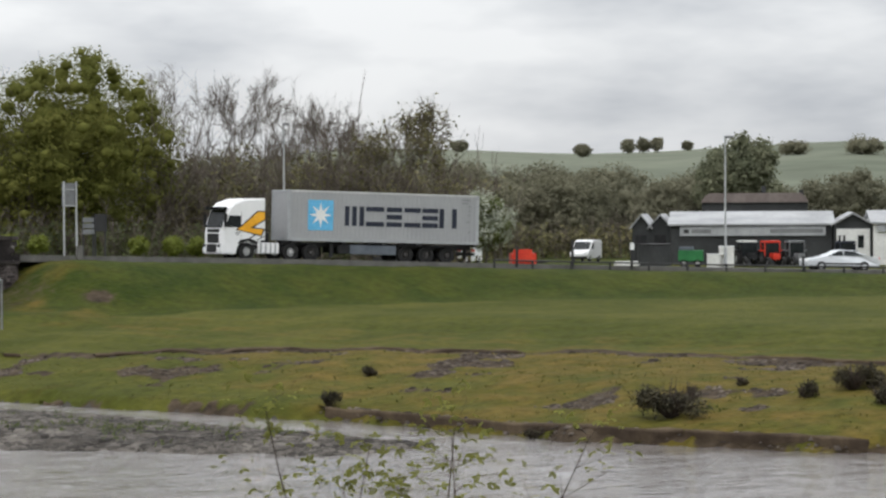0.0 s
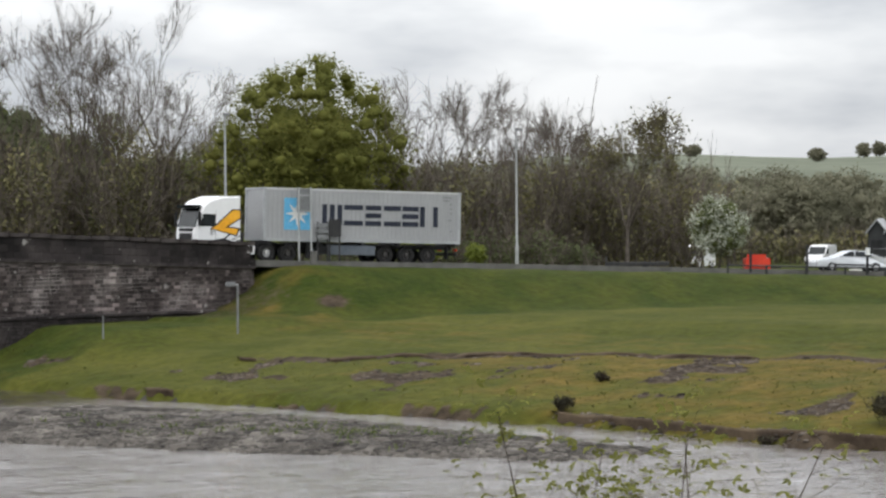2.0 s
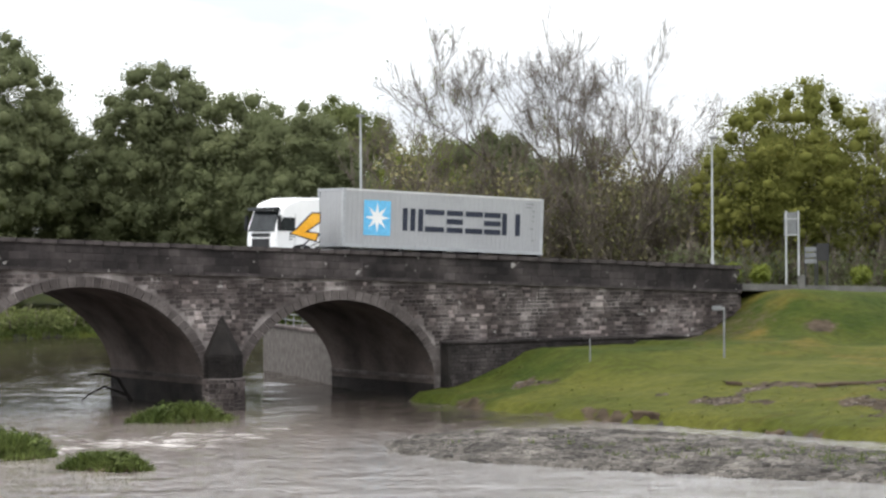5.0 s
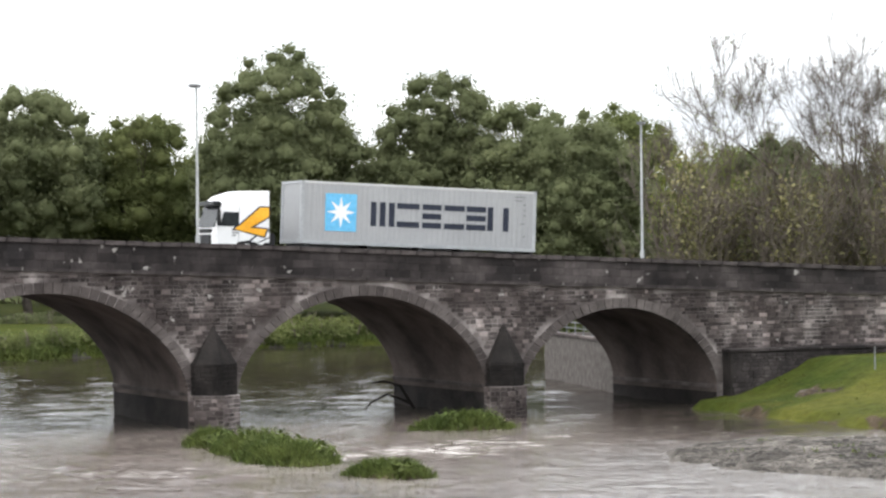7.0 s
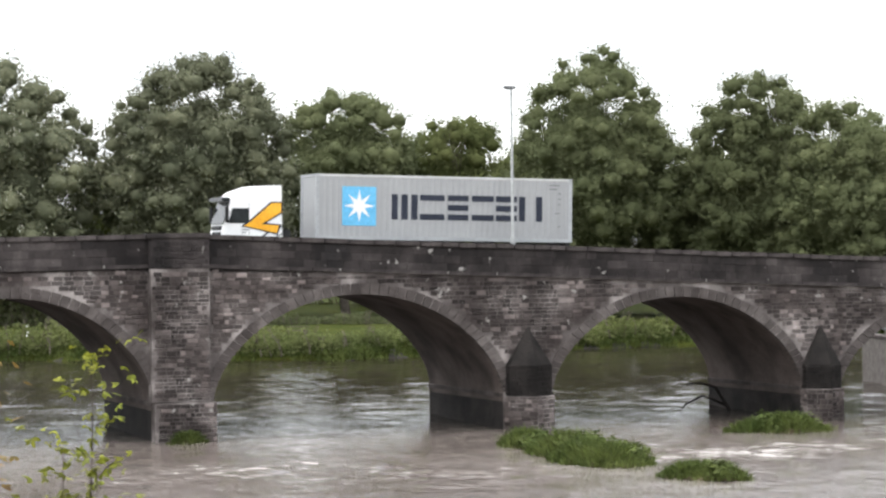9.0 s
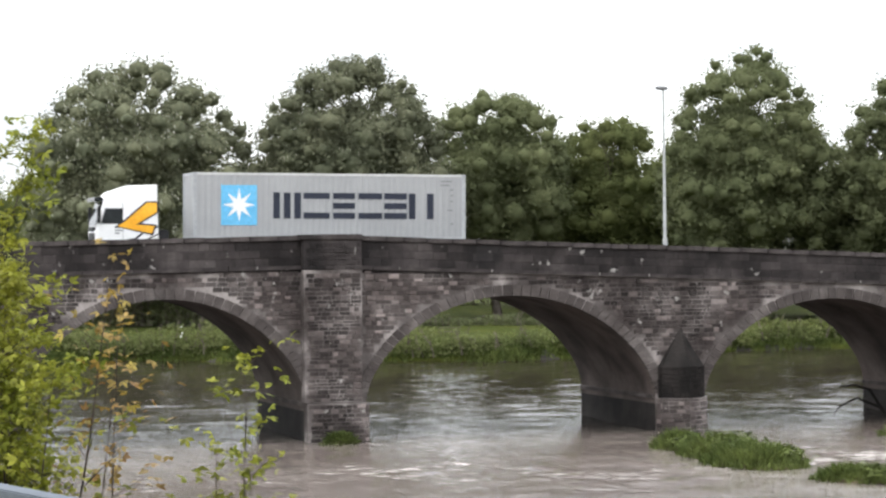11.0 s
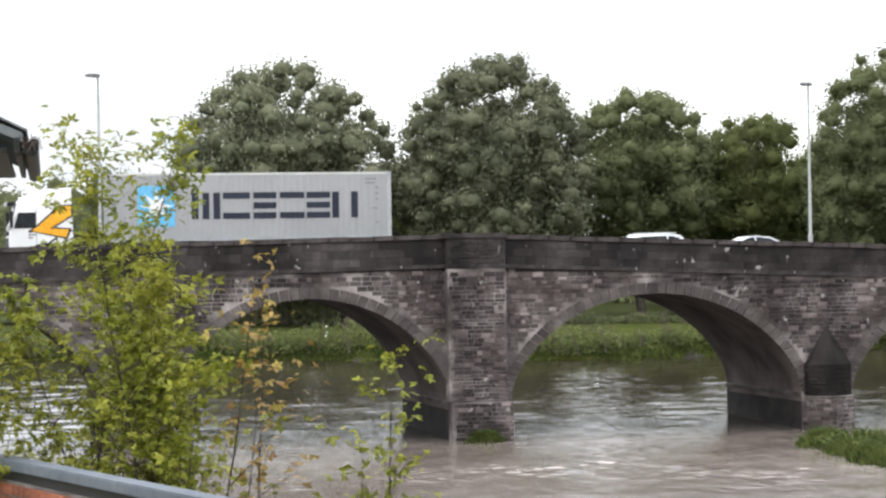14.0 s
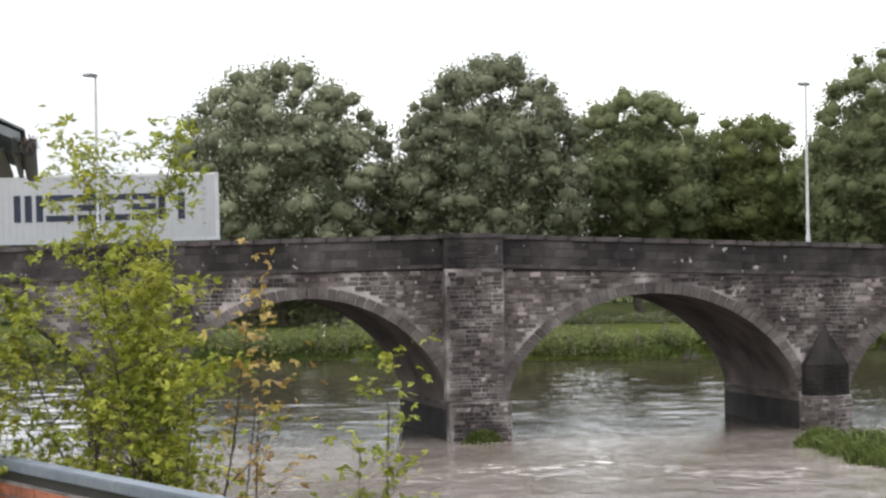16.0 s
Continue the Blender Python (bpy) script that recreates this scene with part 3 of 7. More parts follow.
    h = np.maximum(h, bar_height(x, y))
    return h + hill + ridge + np.where(dist < 260, 0.03 * wavy(x, y, 1.6, 5), 0)


def axis(stops):
    out = [stops[0][0]]
    for (a, _), (b, step) in zip(stops[:-1], stops[1:]):
        k = max(1, int(round((b - a) / step)))
        out += [a + (b - a) * (i + 1) / k for i in range(k)]
    return np.array(out)


gx = axis([(-2600, 1), (-900, 170), (-260, 40), (-100, 8), (6, 2.2), (74, 0.5), (110, 1.5), (200, 6), (500, 25), (2600, 150)])
gy = axis([(-600, 1), (-40, 80), (30, 5), (66, 2), (152, 0.55), (262, 2.2), (420, 12), (1000, 40), (3000, 160)])
GX, GY = np.meshgrid(gx, gy)
GZ = ground_height(GX, GY)
nx, ny = len(gx), len(gy)
idx = np.arange(nx * ny).reshape(ny, nx)
g_faces = np.stack([idx[:-1, :-1], idx[:-1, 1:], idx[1:, 1:], idx[1:, :-1]], -1).reshape(-1, 4)
cx, cy = (GX[:-1, :-1] + GX[1:, 1:]) / 2, (GY[:-1, :-1] + GY[1:, 1:]) / 2
cz = (GZ[:-1, :-1] + GZ[1:, 1:]) / 2
mat_id = np.zeros(cx.shape, int)
mat_id[cz < -0.02] = 1
mat_id[bar_height(cx, cy) > -0.1] = 1
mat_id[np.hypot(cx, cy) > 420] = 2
wd, wside = line_distance(GX, GY, WATERLINE)
wsigned = wd * wside
ground_mesh = mesh_of("ground", np.stack([GX, GY, GZ], -1).reshape(-1, 3), g_faces, [M_GROUND, M_SHINGLE, M_HAZY_HILL], True, mat_id.ravel().astype(np.int32))
near_bank = (wsigned > -2) & (GY < 152) & (GX > 8) & (GX < 110)
rd_, rs_ = line_distance(GX, GY, [tuple(q[:2]) for q in ROAD[::20]])
e_ = rd_ * rs_
# the embankment slope takes the dark green as its shade, the park as grass
for name, values in (("lush_shaded", np.where(near_bank, smoothstep(-12.5, -10.0, e_), np.where(GY > 180, 0.62, 0.0))), ("earth", np.where(near_bank, earth_at(GX, GY, wsigned), 0)),
                     ("dry", np.where(near_bank, smoothstep(scarp_offset(GX, GY) + 1.0, scarp_offset(GX, GY) - 1.0, wsigned) * (0.22 + 0.34 * smoothstep(24, 36, GX)) + 0.42 * np.exp(-((wsigned - 18) / 6.5) ** 2), 0))):
    at_ = ground_mesh.attributes.new(name, "FLOAT", "POINT")
    at_.data.foreach_set("value", values.ravel().astype(np.float32))
GROUND = tagged(new("ground", ground_mesh), "green riverside meadow with worn earth scars and distant hills", "ground", kind="structure")


# ---- river ----
def make_water():
    xs = axis([(-420, 1), (-110, 15), (66, 0.55), (260, 8)])
    ys = axis([(-160, 1), (40, 10), (70, 1.0), (160, 0.5), (215, 0.8), (330, 2.5)])
    X, Y = np.meshgrid(xs, ys)
    s, n = X * S_DIR[0] + Y * S_DIR[1], X * N_DIR[0] + Y * N_DIR[1]
    rapid = np.exp(-((n - 93) / 9.0) ** 2) * smoothstep(70, 58, s) * 0.75 + np.exp(-((n - 103) / 5.0) ** 2) * 0.2 * smoothstep(66, 55, s) + 0.06
    rapid *= 0.6 + 0.55 * wavy(X, Y, 0.21, 1.4)
    rapid = np.clip(rapid, 0, 1)
    Z = 0.035 * wavy(X, Y, 0.9, 2) + 0.03 * wavy(s, n * 2.0, 1.7, 4) + 0.10 * rapid * wavy(s, n * 1.6, 1.35, 6) + 0.30 * smoothstep(104, 128, n) + smoothstep(108, 122, n) * (0.04 * wavy(X * 0.45, Y * 1.3, 1.1, 8) + 0.03 * wavy(X * 0.6, Y * 1.5, 0.6, 3))
    idx2 = np.arange(X.size).reshape(X.shape)
    faces = np.stack([idx2[:-1, :-1], idx2[:-1, 1:], idx2[1:, 1:], idx2[1:, :-1]], -1).reshape(-1, 4)
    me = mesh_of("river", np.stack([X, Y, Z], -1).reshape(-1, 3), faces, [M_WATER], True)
    a = me.attributes.new("rapid", "FLOAT", "POINT")
    a.data.foreach_set("value", rapid.ravel().astype(np.float32))
    a = me.attributes.new("calm", "FLOAT", "POINT")
    streak = 0.5 + 0.5 * wavy(s * 0.22, n * 1.0, 0.55, 5) + 0.25 * wavy(s * 0.5, n * 2.2, 0.8, 2)
    calm = smoothstep(108, 122, n) * 0.55 + smoothstep(124, 165, n) * 0.45
    calm = calm * np.clip(0.72 + 0.5 * streak, 0, 1)
    for mid, wide, reach in ((63.0, 8.5, 90.0), (56.4, 1.6, 101.0), (41.9, 1.8, 103.0), (25.9, 1.8, 105.0)):
        calm = np.maximum(calm, np.exp(-((s - mid) / wide) ** 2) * smoothstep(reach, reach + 5, n) * smoothstep(124, 116, n) * 0.9)
    calm = np.maximum(calm, smoothstep(24, 10, s) * smoothstep(110, 118, n) * 0.9)
    a.data.foreach_set("value", np.clip(calm, 0, 1).ravel().astype(np.float32))
    # tint masks for the reflected sky and for the reflected bank and bridge
    for name, values in (("sky_paled", smoothstep(-4, 14, X) * smoothstep(95, 86, n)), ("dark_extent", np.maximum(smoothstep(106, 118, n), 0.85 * np.exp(-((s - 63) / 8.5) ** 2) * smoothstep(89, 97, n)))):
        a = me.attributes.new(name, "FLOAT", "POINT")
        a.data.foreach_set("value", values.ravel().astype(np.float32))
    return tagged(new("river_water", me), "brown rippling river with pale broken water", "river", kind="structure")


make_water()


# ---- road ribbon on the deck and the embankment ----
def ribbon(name, off0, off1, lift, thick, mat, p0, p1, label, category, step=1.0):
    vs, fs = [], []
    ps = np.arange(p0, p1, step)
    for p in ps:
        for off, z in ((off0, lift), (off1, lift), (off1, lift - thick), (off0, lift - thick)):
            q = offset_point(p, off)
            vs.append((q.x, q.y, q.z + z))
    for i in range(len(ps) - 1):
        a, b = 4 * i, 4 * i + 4
        for k in range(4):
            j = (k + 1) % 4
            fs.append((a + k, a + j, b + j, b + k))
    return tagged(new(name, mesh_of(name, vs, fs, [mat])), label, category, kind="structure")


ribbon("road", -1.75, 6.1, 0.0, 0.3, M_ROAD, 1, 330, "grey asphalt carriageway over bridge and embankment", "road")
ribbon("kerb", -2.05, -1.75, 0.11, 0.35, M_KERB, 1, 330, "pale concrete kerb along the carriageway", "kerb")
ribbon("road_line", 2.05, 2.17, 0.004, 0.002, M_WHITEPAINT, 1, 330, "worn white centre line", "road marking")


# ---- the bridge ----
ARCHES = [(-2.2, 10.2, 1.75, 6.1), (12.6, 24.75, 1.8, 6.25), (27.4, 40.65, 1.75, 6.2), (43.0, 55.45, 1.65, 5.86), (57.4, 68.16, 1.25, 5.04)]
S0, S1 = -34.0, 87.4
RING = 0.48


def parapet_top(s):
    return np.interp(s, [-40, 5, 24.5, 27, 33.4, 44.4, 48, 62.9, 78.3, 87.4], [8.2, 8.62, 8.9, 8.88, 8.62, 8.2, 8.03, 7.45, 6.83, 6.43])


def deck_z(s):
    return np.interp(s, [-60, -40, -20, 0, 15, 27, 37, 47, 59, 68, 80, 87], [6.6, 7.0, 7.3, 7.5, 7.65, 7.55, 7.4, 7.12, 6.6, 6.3, 5.72, 5.4])


def intrados(s, grow=0.0):
    """The height of the vault's underside at s, or None inside a pier."""
    for a, b, zs, zc in ARCHES:
        c, half = (a + b) / 2, (b - a) / 2 + grow
        if abs(s - c) < half:
            u = (s - c) / half
            return zs + (zc + grow - zs) * max(0.0, 1 - u * u) ** 0.62
    return None


def make_bridge():
    root = thing("stone_bridge", "old dark sandstone road bridge with arches and cutwaters over the river", "bridge", at=BRIDGE)
    # core: columns cut by the vaults
    cuts = set(np.arange(S0, S1 + 0.01, 0.25).round(3))
    for a, b, *_ in ARCHES:
        cuts |= {round(a, 3), round(b, 3)}
        cuts |= set((a + (b - a) * (0.5 - 0.5 * np.cos(np.linspace(0, np.pi, 41)))).round(3))
    cuts = sorted(c for c in cuts if S0 <= c <= S1)
    vs, fs, slots = [], [], []

    def quad(p, q, r, t, slot):
        k = len(vs)
        vs.extend((p, q, r, t))
        fs.append((k, k + 1, k + 2, k + 3))
        slots.append(slot)

    def low(s, mid):
        if intrados(mid) is None:
            return -1.4
        for a, b, zs, zc in ARCHES:
            if a <= mid <= b:
                u = (s - (a + b) / 2) / ((b - a) / 2)
                return zs + (zc - zs) * max(0.0, 1 - u * u) ** 0.62
    for a, b in zip(cuts[:-1], cuts[1:]):
        mid = (a + b) / 2
        la, lb, ta, tb = low(a, mid), low(b, mid), deck_z(a) - 0.25, deck_z(b) - 0.25
        quad((a, FACE_N, la), (b, FACE_N, lb), (b, FACE_N, tb), (a, FACE_N, ta), 0)
        quad((b, BACK_N, lb), (a, BACK_N, la), (a, BACK_N, ta), (b, BACK_N, tb), 0)
        quad((a, FACE_N, la), (a, BACK_N, la), (b, BACK_N, lb), (b, FACE_N, lb), 1)
        quad((a, FACE_N, ta), (b, FACE_N, tb), (b, BACK_N, tb), (a, BACK_N, ta), 0)
    for a, b, zs, zc in ARCHES:
        for e in (a, b):
            # near-black stone on the pier sides below the springing
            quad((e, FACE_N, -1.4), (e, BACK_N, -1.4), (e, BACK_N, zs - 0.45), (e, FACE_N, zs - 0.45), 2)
            quad((e, FACE_N, zs - 0.45), (e, BACK_N, zs - 0.45), (e, BACK_N, zs), (e, FACE_N, zs), 1)
    for e in (S0, S1):
        quad((e, FACE_N, -1.4), (e, BACK_N, -1.4), (e, BACK_N, deck_z(e)), (e, FACE_N, deck_z(e)), 0)
    part("core", mesh_of("core", vs, fs, [M_MORTAR, M_SOFFIT, M_NEARBLACK], False, slots), None, root, "mortared masonry core with dark vault undersides")
    # parapet walls either side of the carriageway
    for name, n0, n1 in (("parapet", FACE_N, FACE_N + 0.42), ("parapet", BACK_N - 0.42, BACK_N)):
        bm = bmesh.new()
        ss = np.arange(S0, S1 + 0.01, 1.0)
        rows = []
        for s in ss:
            t, d = float(parapet_top(s)) - 0.2, float(deck_z(s)) - 0.3
            rows.append([bm.verts.new(c) for c in ((s, n0, d), (s, n1, d), (s, n1, t), (s, n0, t))])
        for r, q in zip(rows[:-1], rows[1:]):
            for k in range(4):
                j = (k + 1) % 4
                bm.faces.new((r[k], r[j], q[j], q[k]))
        bm.faces.new(rows[0])
        bm.faces.new(rows[-1][::-1])
        part(name, bm, M_PARAPET, root, "blackened stone parapet wall")
    # coping stones
    rnd = random.Random(5)
    for n_mid in (FACE_N + 0.2, BACK_N - 0.2):
        s = S0
        while s < S1 - 0.2:
            w = rnd.uniform(0.7, 1.35) if n_mid < 112 else 3.0
            e = min(s + w, S1)
            z, tilt = float(parapet_top((s + e) / 2)), math.atan((float(parapet_top(e)) - float(parapet_top(s))) / (e - s))
            m = Matrix.Translation(((s + e) / 2, n_mid, z - 0.1 + rnd.uniform(-0.012, 0.012))) @ Matrix.Rotation(-tilt, 4, "Y") @ Matrix.Rotation(rnd.uniform(-0.012, 0.012), 4, "X")
            part("coping_stone", box(-(e - s) / 2 + 0.008, (e - s) / 2 - 0.008, -0.31, 0.31, -0.105, 0.105, 0.025), M_PARAPET, root, at=m)
            s = e
    # string course under the parapet
    s = S0
    while s < S1 - 0.2:
        e = min(s + rnd.uniform(0.8, 1.3), S1)
        z, tilt = float(parapet_top((s + e) / 2)) - 1.36, math.atan((float(parapet_top(e)) - float(parapet_top(s))) / (e - s))
        m = Matrix.Translation(((s + e) / 2, FACE_N - 0.03, z)) @ Matrix.Rotation(-tilt, 4, "Y")
        part("string_course_stone", box(-(e - s) / 2 + 0.008, (e - s) / 2 - 0.008, -0.11, 0.1, -0.08, 0.08), M_PARAPET, root, at=m)
        s = e
    # ring stones
    for a, b, zs, zc in ARCHES:
        k = int((b - a) * 3.8)
        angles = np.linspace(0, math.pi, k + 1)
        c, half = (a + b) / 2, (b - a) / 2

        def edge(th, grow):
            u = math.cos(th)
            return c - (half + grow) * u, zs + (zc - zs + grow) * max(0.0, 1 - u * u) ** 0.62
        for t0, t1 in zip(angles[:-1], angles[1:]):
            g = 0.008
            out = [edge(t0 + g * 0.5, 0), edge(t1 - g * 0.5, 0), edge(t1 - g * 0.5, RING), edge(t0 + g * 0.5, RING)]
            if out[2][1] < -0.5:
                continue
            proud = rnd.uniform(0.03, 0.06)
            part("ring_stone", prism(out, FACE_N - proud, FACE_N + 0.3), M_RING, root)
    # projecting impost at the head of each pier side
    for a, b, zs, zc in ARCHES:
        for x0, x1 in ((a, a + 0.10), (b - 0.10, b)):
            part("impost", box(x0, x1, FACE_N + 0.05, BACK_N - 0.05, zs - 0.24, zs - 0.06, 0.02), M_RING, root)
    # cutwaters with pointed caps
    for s_mid, half, base, shoulder, tip in ((41.85, 1.06, 1.55, 2.95, 4.62), (56.42, 0.95, 1.5, 2.6, 4.45), (11.4, 1.06, 1.5, 3.0, 4.7)):
        bm = bmesh.new()

        def ring(z, h, nose):
            return [bm.verts.new((s_mid - h, FACE_N + 0.05, z)), bm.verts.new((s_mid - h * 0.93, FACE_N - nose * 0.35, z)), bm.verts.new((s_mid, FACE_N - nose, z)),
                    bm.verts.new((s_mid + h * 0.93, FACE_N - nose * 0.35, z)), bm.verts.new((s_mid + h, FACE_N + 0.05, z))]
        r0, r1 = ring(base, half, 1.1), ring(shoulder, half, 1.1)
        r2 = ring(shoulder + (tip - shoulder) * 0.55, half * 0.46, 0.52)
        top = bm.verts.new((s_mid, FACE_N - 0.05, tip))
        for p, q in ((r0, r1), (r1, r2)):
            for i in range(4):
                bm.faces.new((p[i], p[i + 1], q[i + 1], q[i]))
        for i in range(4):
            bm.faces.new((r2[i], r2[i + 1], top))
        part("cutwater", bm, M_NEARBLACK, root, "dark damp pointed cutwater")
        bm = bmesh.new()
        p, q = [], []
        for z, l in ((-1.4, p), (base, q)):
            for dx, nn in ((-1, 0.05), (-0.95, -0.5), (0, -1.22), (0.95, -0.5), (1, 0.05)):
                l.append(bm.verts.new((s_mid + dx * (half + 0.06), FACE_N + nn, z)))
        for i in range(4):
            bm.faces.new((p[i], p[i + 1], q[i + 1], q[i]))
        bm.faces.new(q)
        plinth = part("cutwater_plinth", bm, M_MORTAR, root, "rubble stone plinth of a cutwater")
        h2 = half + 0.06
        for tag, host, mat, z0, z1, corners in (("plinth_rubble", plinth, M_STONE, -0.3, base - 0.02, ((-h2, 0.05), (-0.95 * h2, -0.5), (0, -1.22), (0.95 * h2, -0.5), (h2, 0.05))),
                                                ("cutwater_rubble", plinth, M_NEARBLACK, base + 0.03, shoulder, ((-half, 0.05), (-0.93 * half, -0.385), (0, -1.1), (0.93 * half, -0.385), (half, 0.05)))):
            vs, fs = [], []
            for (ax_, ay_), (bx_, by_) in zip(corners[:-1], corners[1:]):
                ln = math.hypot(bx_ - ax_, by_ - ay_)
                dx, dy = (bx_ - ax_) / ln, (by_ - ay_) / ln
                z = z0
                while z < z1 - 0.08:
                    h = min(rnd.uniform(0.16, 0.27), z1 - z)
                    u = 0.0
                    while u < ln - 0.05:
                        w = min(rnd.uniform(0.2, 0.5), ln - u)
                        proud = rnd.uniform(0.012, 0.04)
                        k = len(vs)
                        for g, o in ((0.012, -0.01), (0.026, proud)):
                            for uu, zz in ((u + g, z + g), (u + w - g, z + g), (u + w - g, z + h - g), (u + g, z + h - g)):
                                vs.append((s_mid + ax_ + dx * uu + dy * o, FACE_N + ay_ + dy * uu - dx * o, zz))
                        fs += [(k + 4, k + 5, k + 6, k + 7)] + [(k + i, k + (i + 1) % 4, k + 4 + (i + 1) % 4, k + 4 + i) for i in range(4)]
                        u += w
                    z += h
            tagged(part(tag, mesh_of(tag, vs, fs, [mat]), None, host), kind="stuff")
    # the broad buttress on the main pier, full height
    zt = 8.92
    part("buttress", box(24.6, 27.15, FACE_N - 0.45, FACE_N + 0.2, zt - 1.5, zt - 0.2), M_PARAPET, root, "blackened head of the buttress")
    for s0, s1, out, z0, z1, lab in ((24.6, 27.15, 0.45, 1.75, zt - 1.5, "rubble stone buttress on the main pier"), (24.7, 27.4, 0.55, -1.4, 1.72, "stepped foot of the buttress")):
        part("buttress", box(s0, s1, FACE_N - out, FACE_N + 0.2, z0, z1), M_MORTAR, root, lab)
    part("coping_stone", box(24.45, 27.2, FACE_N - 0.55, FACE_N + 0.5, zt - 0.2, zt + 0.02, 0.03), M_PARAPET, root)
    # low apron wall at the foot of the abutment
    part("apron_wall", box(68.5, 84.5, FACE_N - 0.75, FACE_N, -1.0, 2.78, 0.03), M_NEARBLACK, root, "low dark footing wall")
    for i in range(14):
        part("apron_coping_stone", box(68.45 + i * 1.15, 69.57 + i * 1.15, FACE_N - 0.85, FACE_N - 0.02, 2.78, 2.92, 0.02), M_PARAPET, root)
    # face stones: rubble in uneven courses
    rnd = random.Random(11)
    stones = []

    def lay(s_a, s_b, z_a, z_b, n_face, clip_arch=True, z_top=None, big=1.0, dark=False):
        z = z_a
        while z < z_b:
            h = rnd.uniform(0.13, 0.23) * big
            s = s_a + rnd.uniform(0, 0.25)
            while s < s_b - 0.1:
                w = min(rnd.uniform(0.16, 0.52) * big, s_b - s)
                mid = s + w / 2
                top = z + h
                ok = top < (z_b if z_top is None else z_top(mid))
                if clip_arch and ok:
                    for q in (s, mid, s + w):
                        i = intrados(q, RING + 0.02)
                        if i is not None and z < i:
                            ok = False
                if ok:
                    stones.append((s + 0.014, s + w - 0.014, z + 0.014, top - 0.014, n_face - rnd.choice((0.006, 0.012, 0.02, 0.028, 0.045)), n_face, dark))
                s += w
            z += h
    body_top = lambda s: float(parapet_top(s)) - 1.47
    lay(S0, 24.55, -0.4, 9.0, FACE_N, z_top=body_top)
    lay(27.2, S1, -0.4, 9.0, FACE_N, z_top=body_top)
    lay(24.62, 27.12, 1.78, zt - 1.5, FACE_N - 0.45, False)
    lay(24.62, 27.12, zt - 1.5, zt - 0.2, FACE_N - 0.45, False, dark=True)
    lay(24.72, 27.38, -0.5, 1.70, FACE_N - 0.55, False)
    lay(68.55, 84.4, -0.4, 2.76, FACE_N - 0.75, False, dark=True)
    pt = lambda s: float(parapet_top(s)) - 0.22
    # parapet blocks follow the slope of the road in long courses
    for row in range(3):
        s = S0 + rnd.uniform(0, 0.3)
        while s < S1 - 0.3:
            w = rnd.uniform(0.45, 1.0)
            if not (24.3 < s + w / 2 < 27.5):
                z = pt(s + w / 2) - 0.36 * (row + 1)
                stones.append((s + 0.008, s + w - 0.008, z + 0.008, z + 0.352, FACE_N - rnd.uniform(0.008, 0.022), FACE_N, True))
            s += w

    def stone_mesh(items, name, mats):
        vs, fs, slots = [], [], []
        for a, b, z0, z1, n0, n1, dark in items:
            k = len(vs)
            c = min(0.012, (b - a) * 0.1)
            j = [rnd.uniform(-0.009, 0.009) for _ in range(8)]
            vs += [(a, n1, z0), (b, n1, z0), (b, n1, z1), (a, n1, z1)]
            vs += [(a + c + j[0], n0, z0 + c + j[1]), (b - c + j[2], n0, z0 + c + j[3]), (b - c + j[4], n0, z1 - c + j[5]), (a + c + j[6], n0, z1 - c + j[7])]
            fs += [(k + 4, k + 5, k + 6, k + 7), (k, k + 1, k + 5, k + 4), (k + 1, k + 2, k + 6, k + 5), (k + 2, k + 3, k + 7, k + 6), (k + 3, k, k + 4, k + 7)]
            slots += [1 if dark else 0] * 5
        return mesh_of(name, vs, fs, mats, False, slots)
    near = [t for t in stones if 23.5 < t[0] < 31 and not t[6]][:295]
    chosen = set(map(id, near))
    rest = [t for t in stones if id(t) not in chosen]
    for t in near:
        part("face_stone", stone_mesh([t], "face_stone", [M_STONE_PIECE, M_PARAPET]), None, root)
    tagged(part("rubble_facing", stone_mesh(rest, "rubble_facing", [M_STONE, M_PARAPET]), None, root, "uneven weathered rubble face stones"), kind="stuff")
    return root


make_bridge()

# retaining wall of the upstream bank behind the last vault, with a rail on top
wall = thing("retaining_wall", "pale grey stone river wall upstream of the bridge", "wall", at=BRIDGE, kind="structure")
ANG = math.atan2(16.4, 4.45)
face = Matrix.Translation((68.45, BACK_N + 0.02, 0)) @ Matrix.Rotation(ANG, 4, "Z")
part("wall_body", box(0.0, 17.0, -0.6, 0.0, -1.4, 2.9), M_RIVERWALL, wall, at=face)
part("wall_coping", box(0.0, 17.1, -0.7, 0.08, 2.9, 3.05, 0.03), M_STONE, wall, at=face)
part("wall_body", box(0.0, 26.0, -0.6, 0.0, -1.4, 2.9), M_RIVERWALL, wall, at=face @ Matrix.Translation((17.0, 0, 0)) @ Matrix.Rotation(-1.0, 4, "Z"))
for i in range(9):
    part("rail_post", tube((0.6 + i * 2, -0.3, 3.0), (0.6 + i * 2, -0.3, 3.75), 0.03), M_SIGNBACK, wall, at=face)
for z in (3.4, 3.72):
    part("rail", tube((0.6, -0.3, z), (16.6, -0.3, z), 0.025), M_SIGNBACK, wall, at=face)


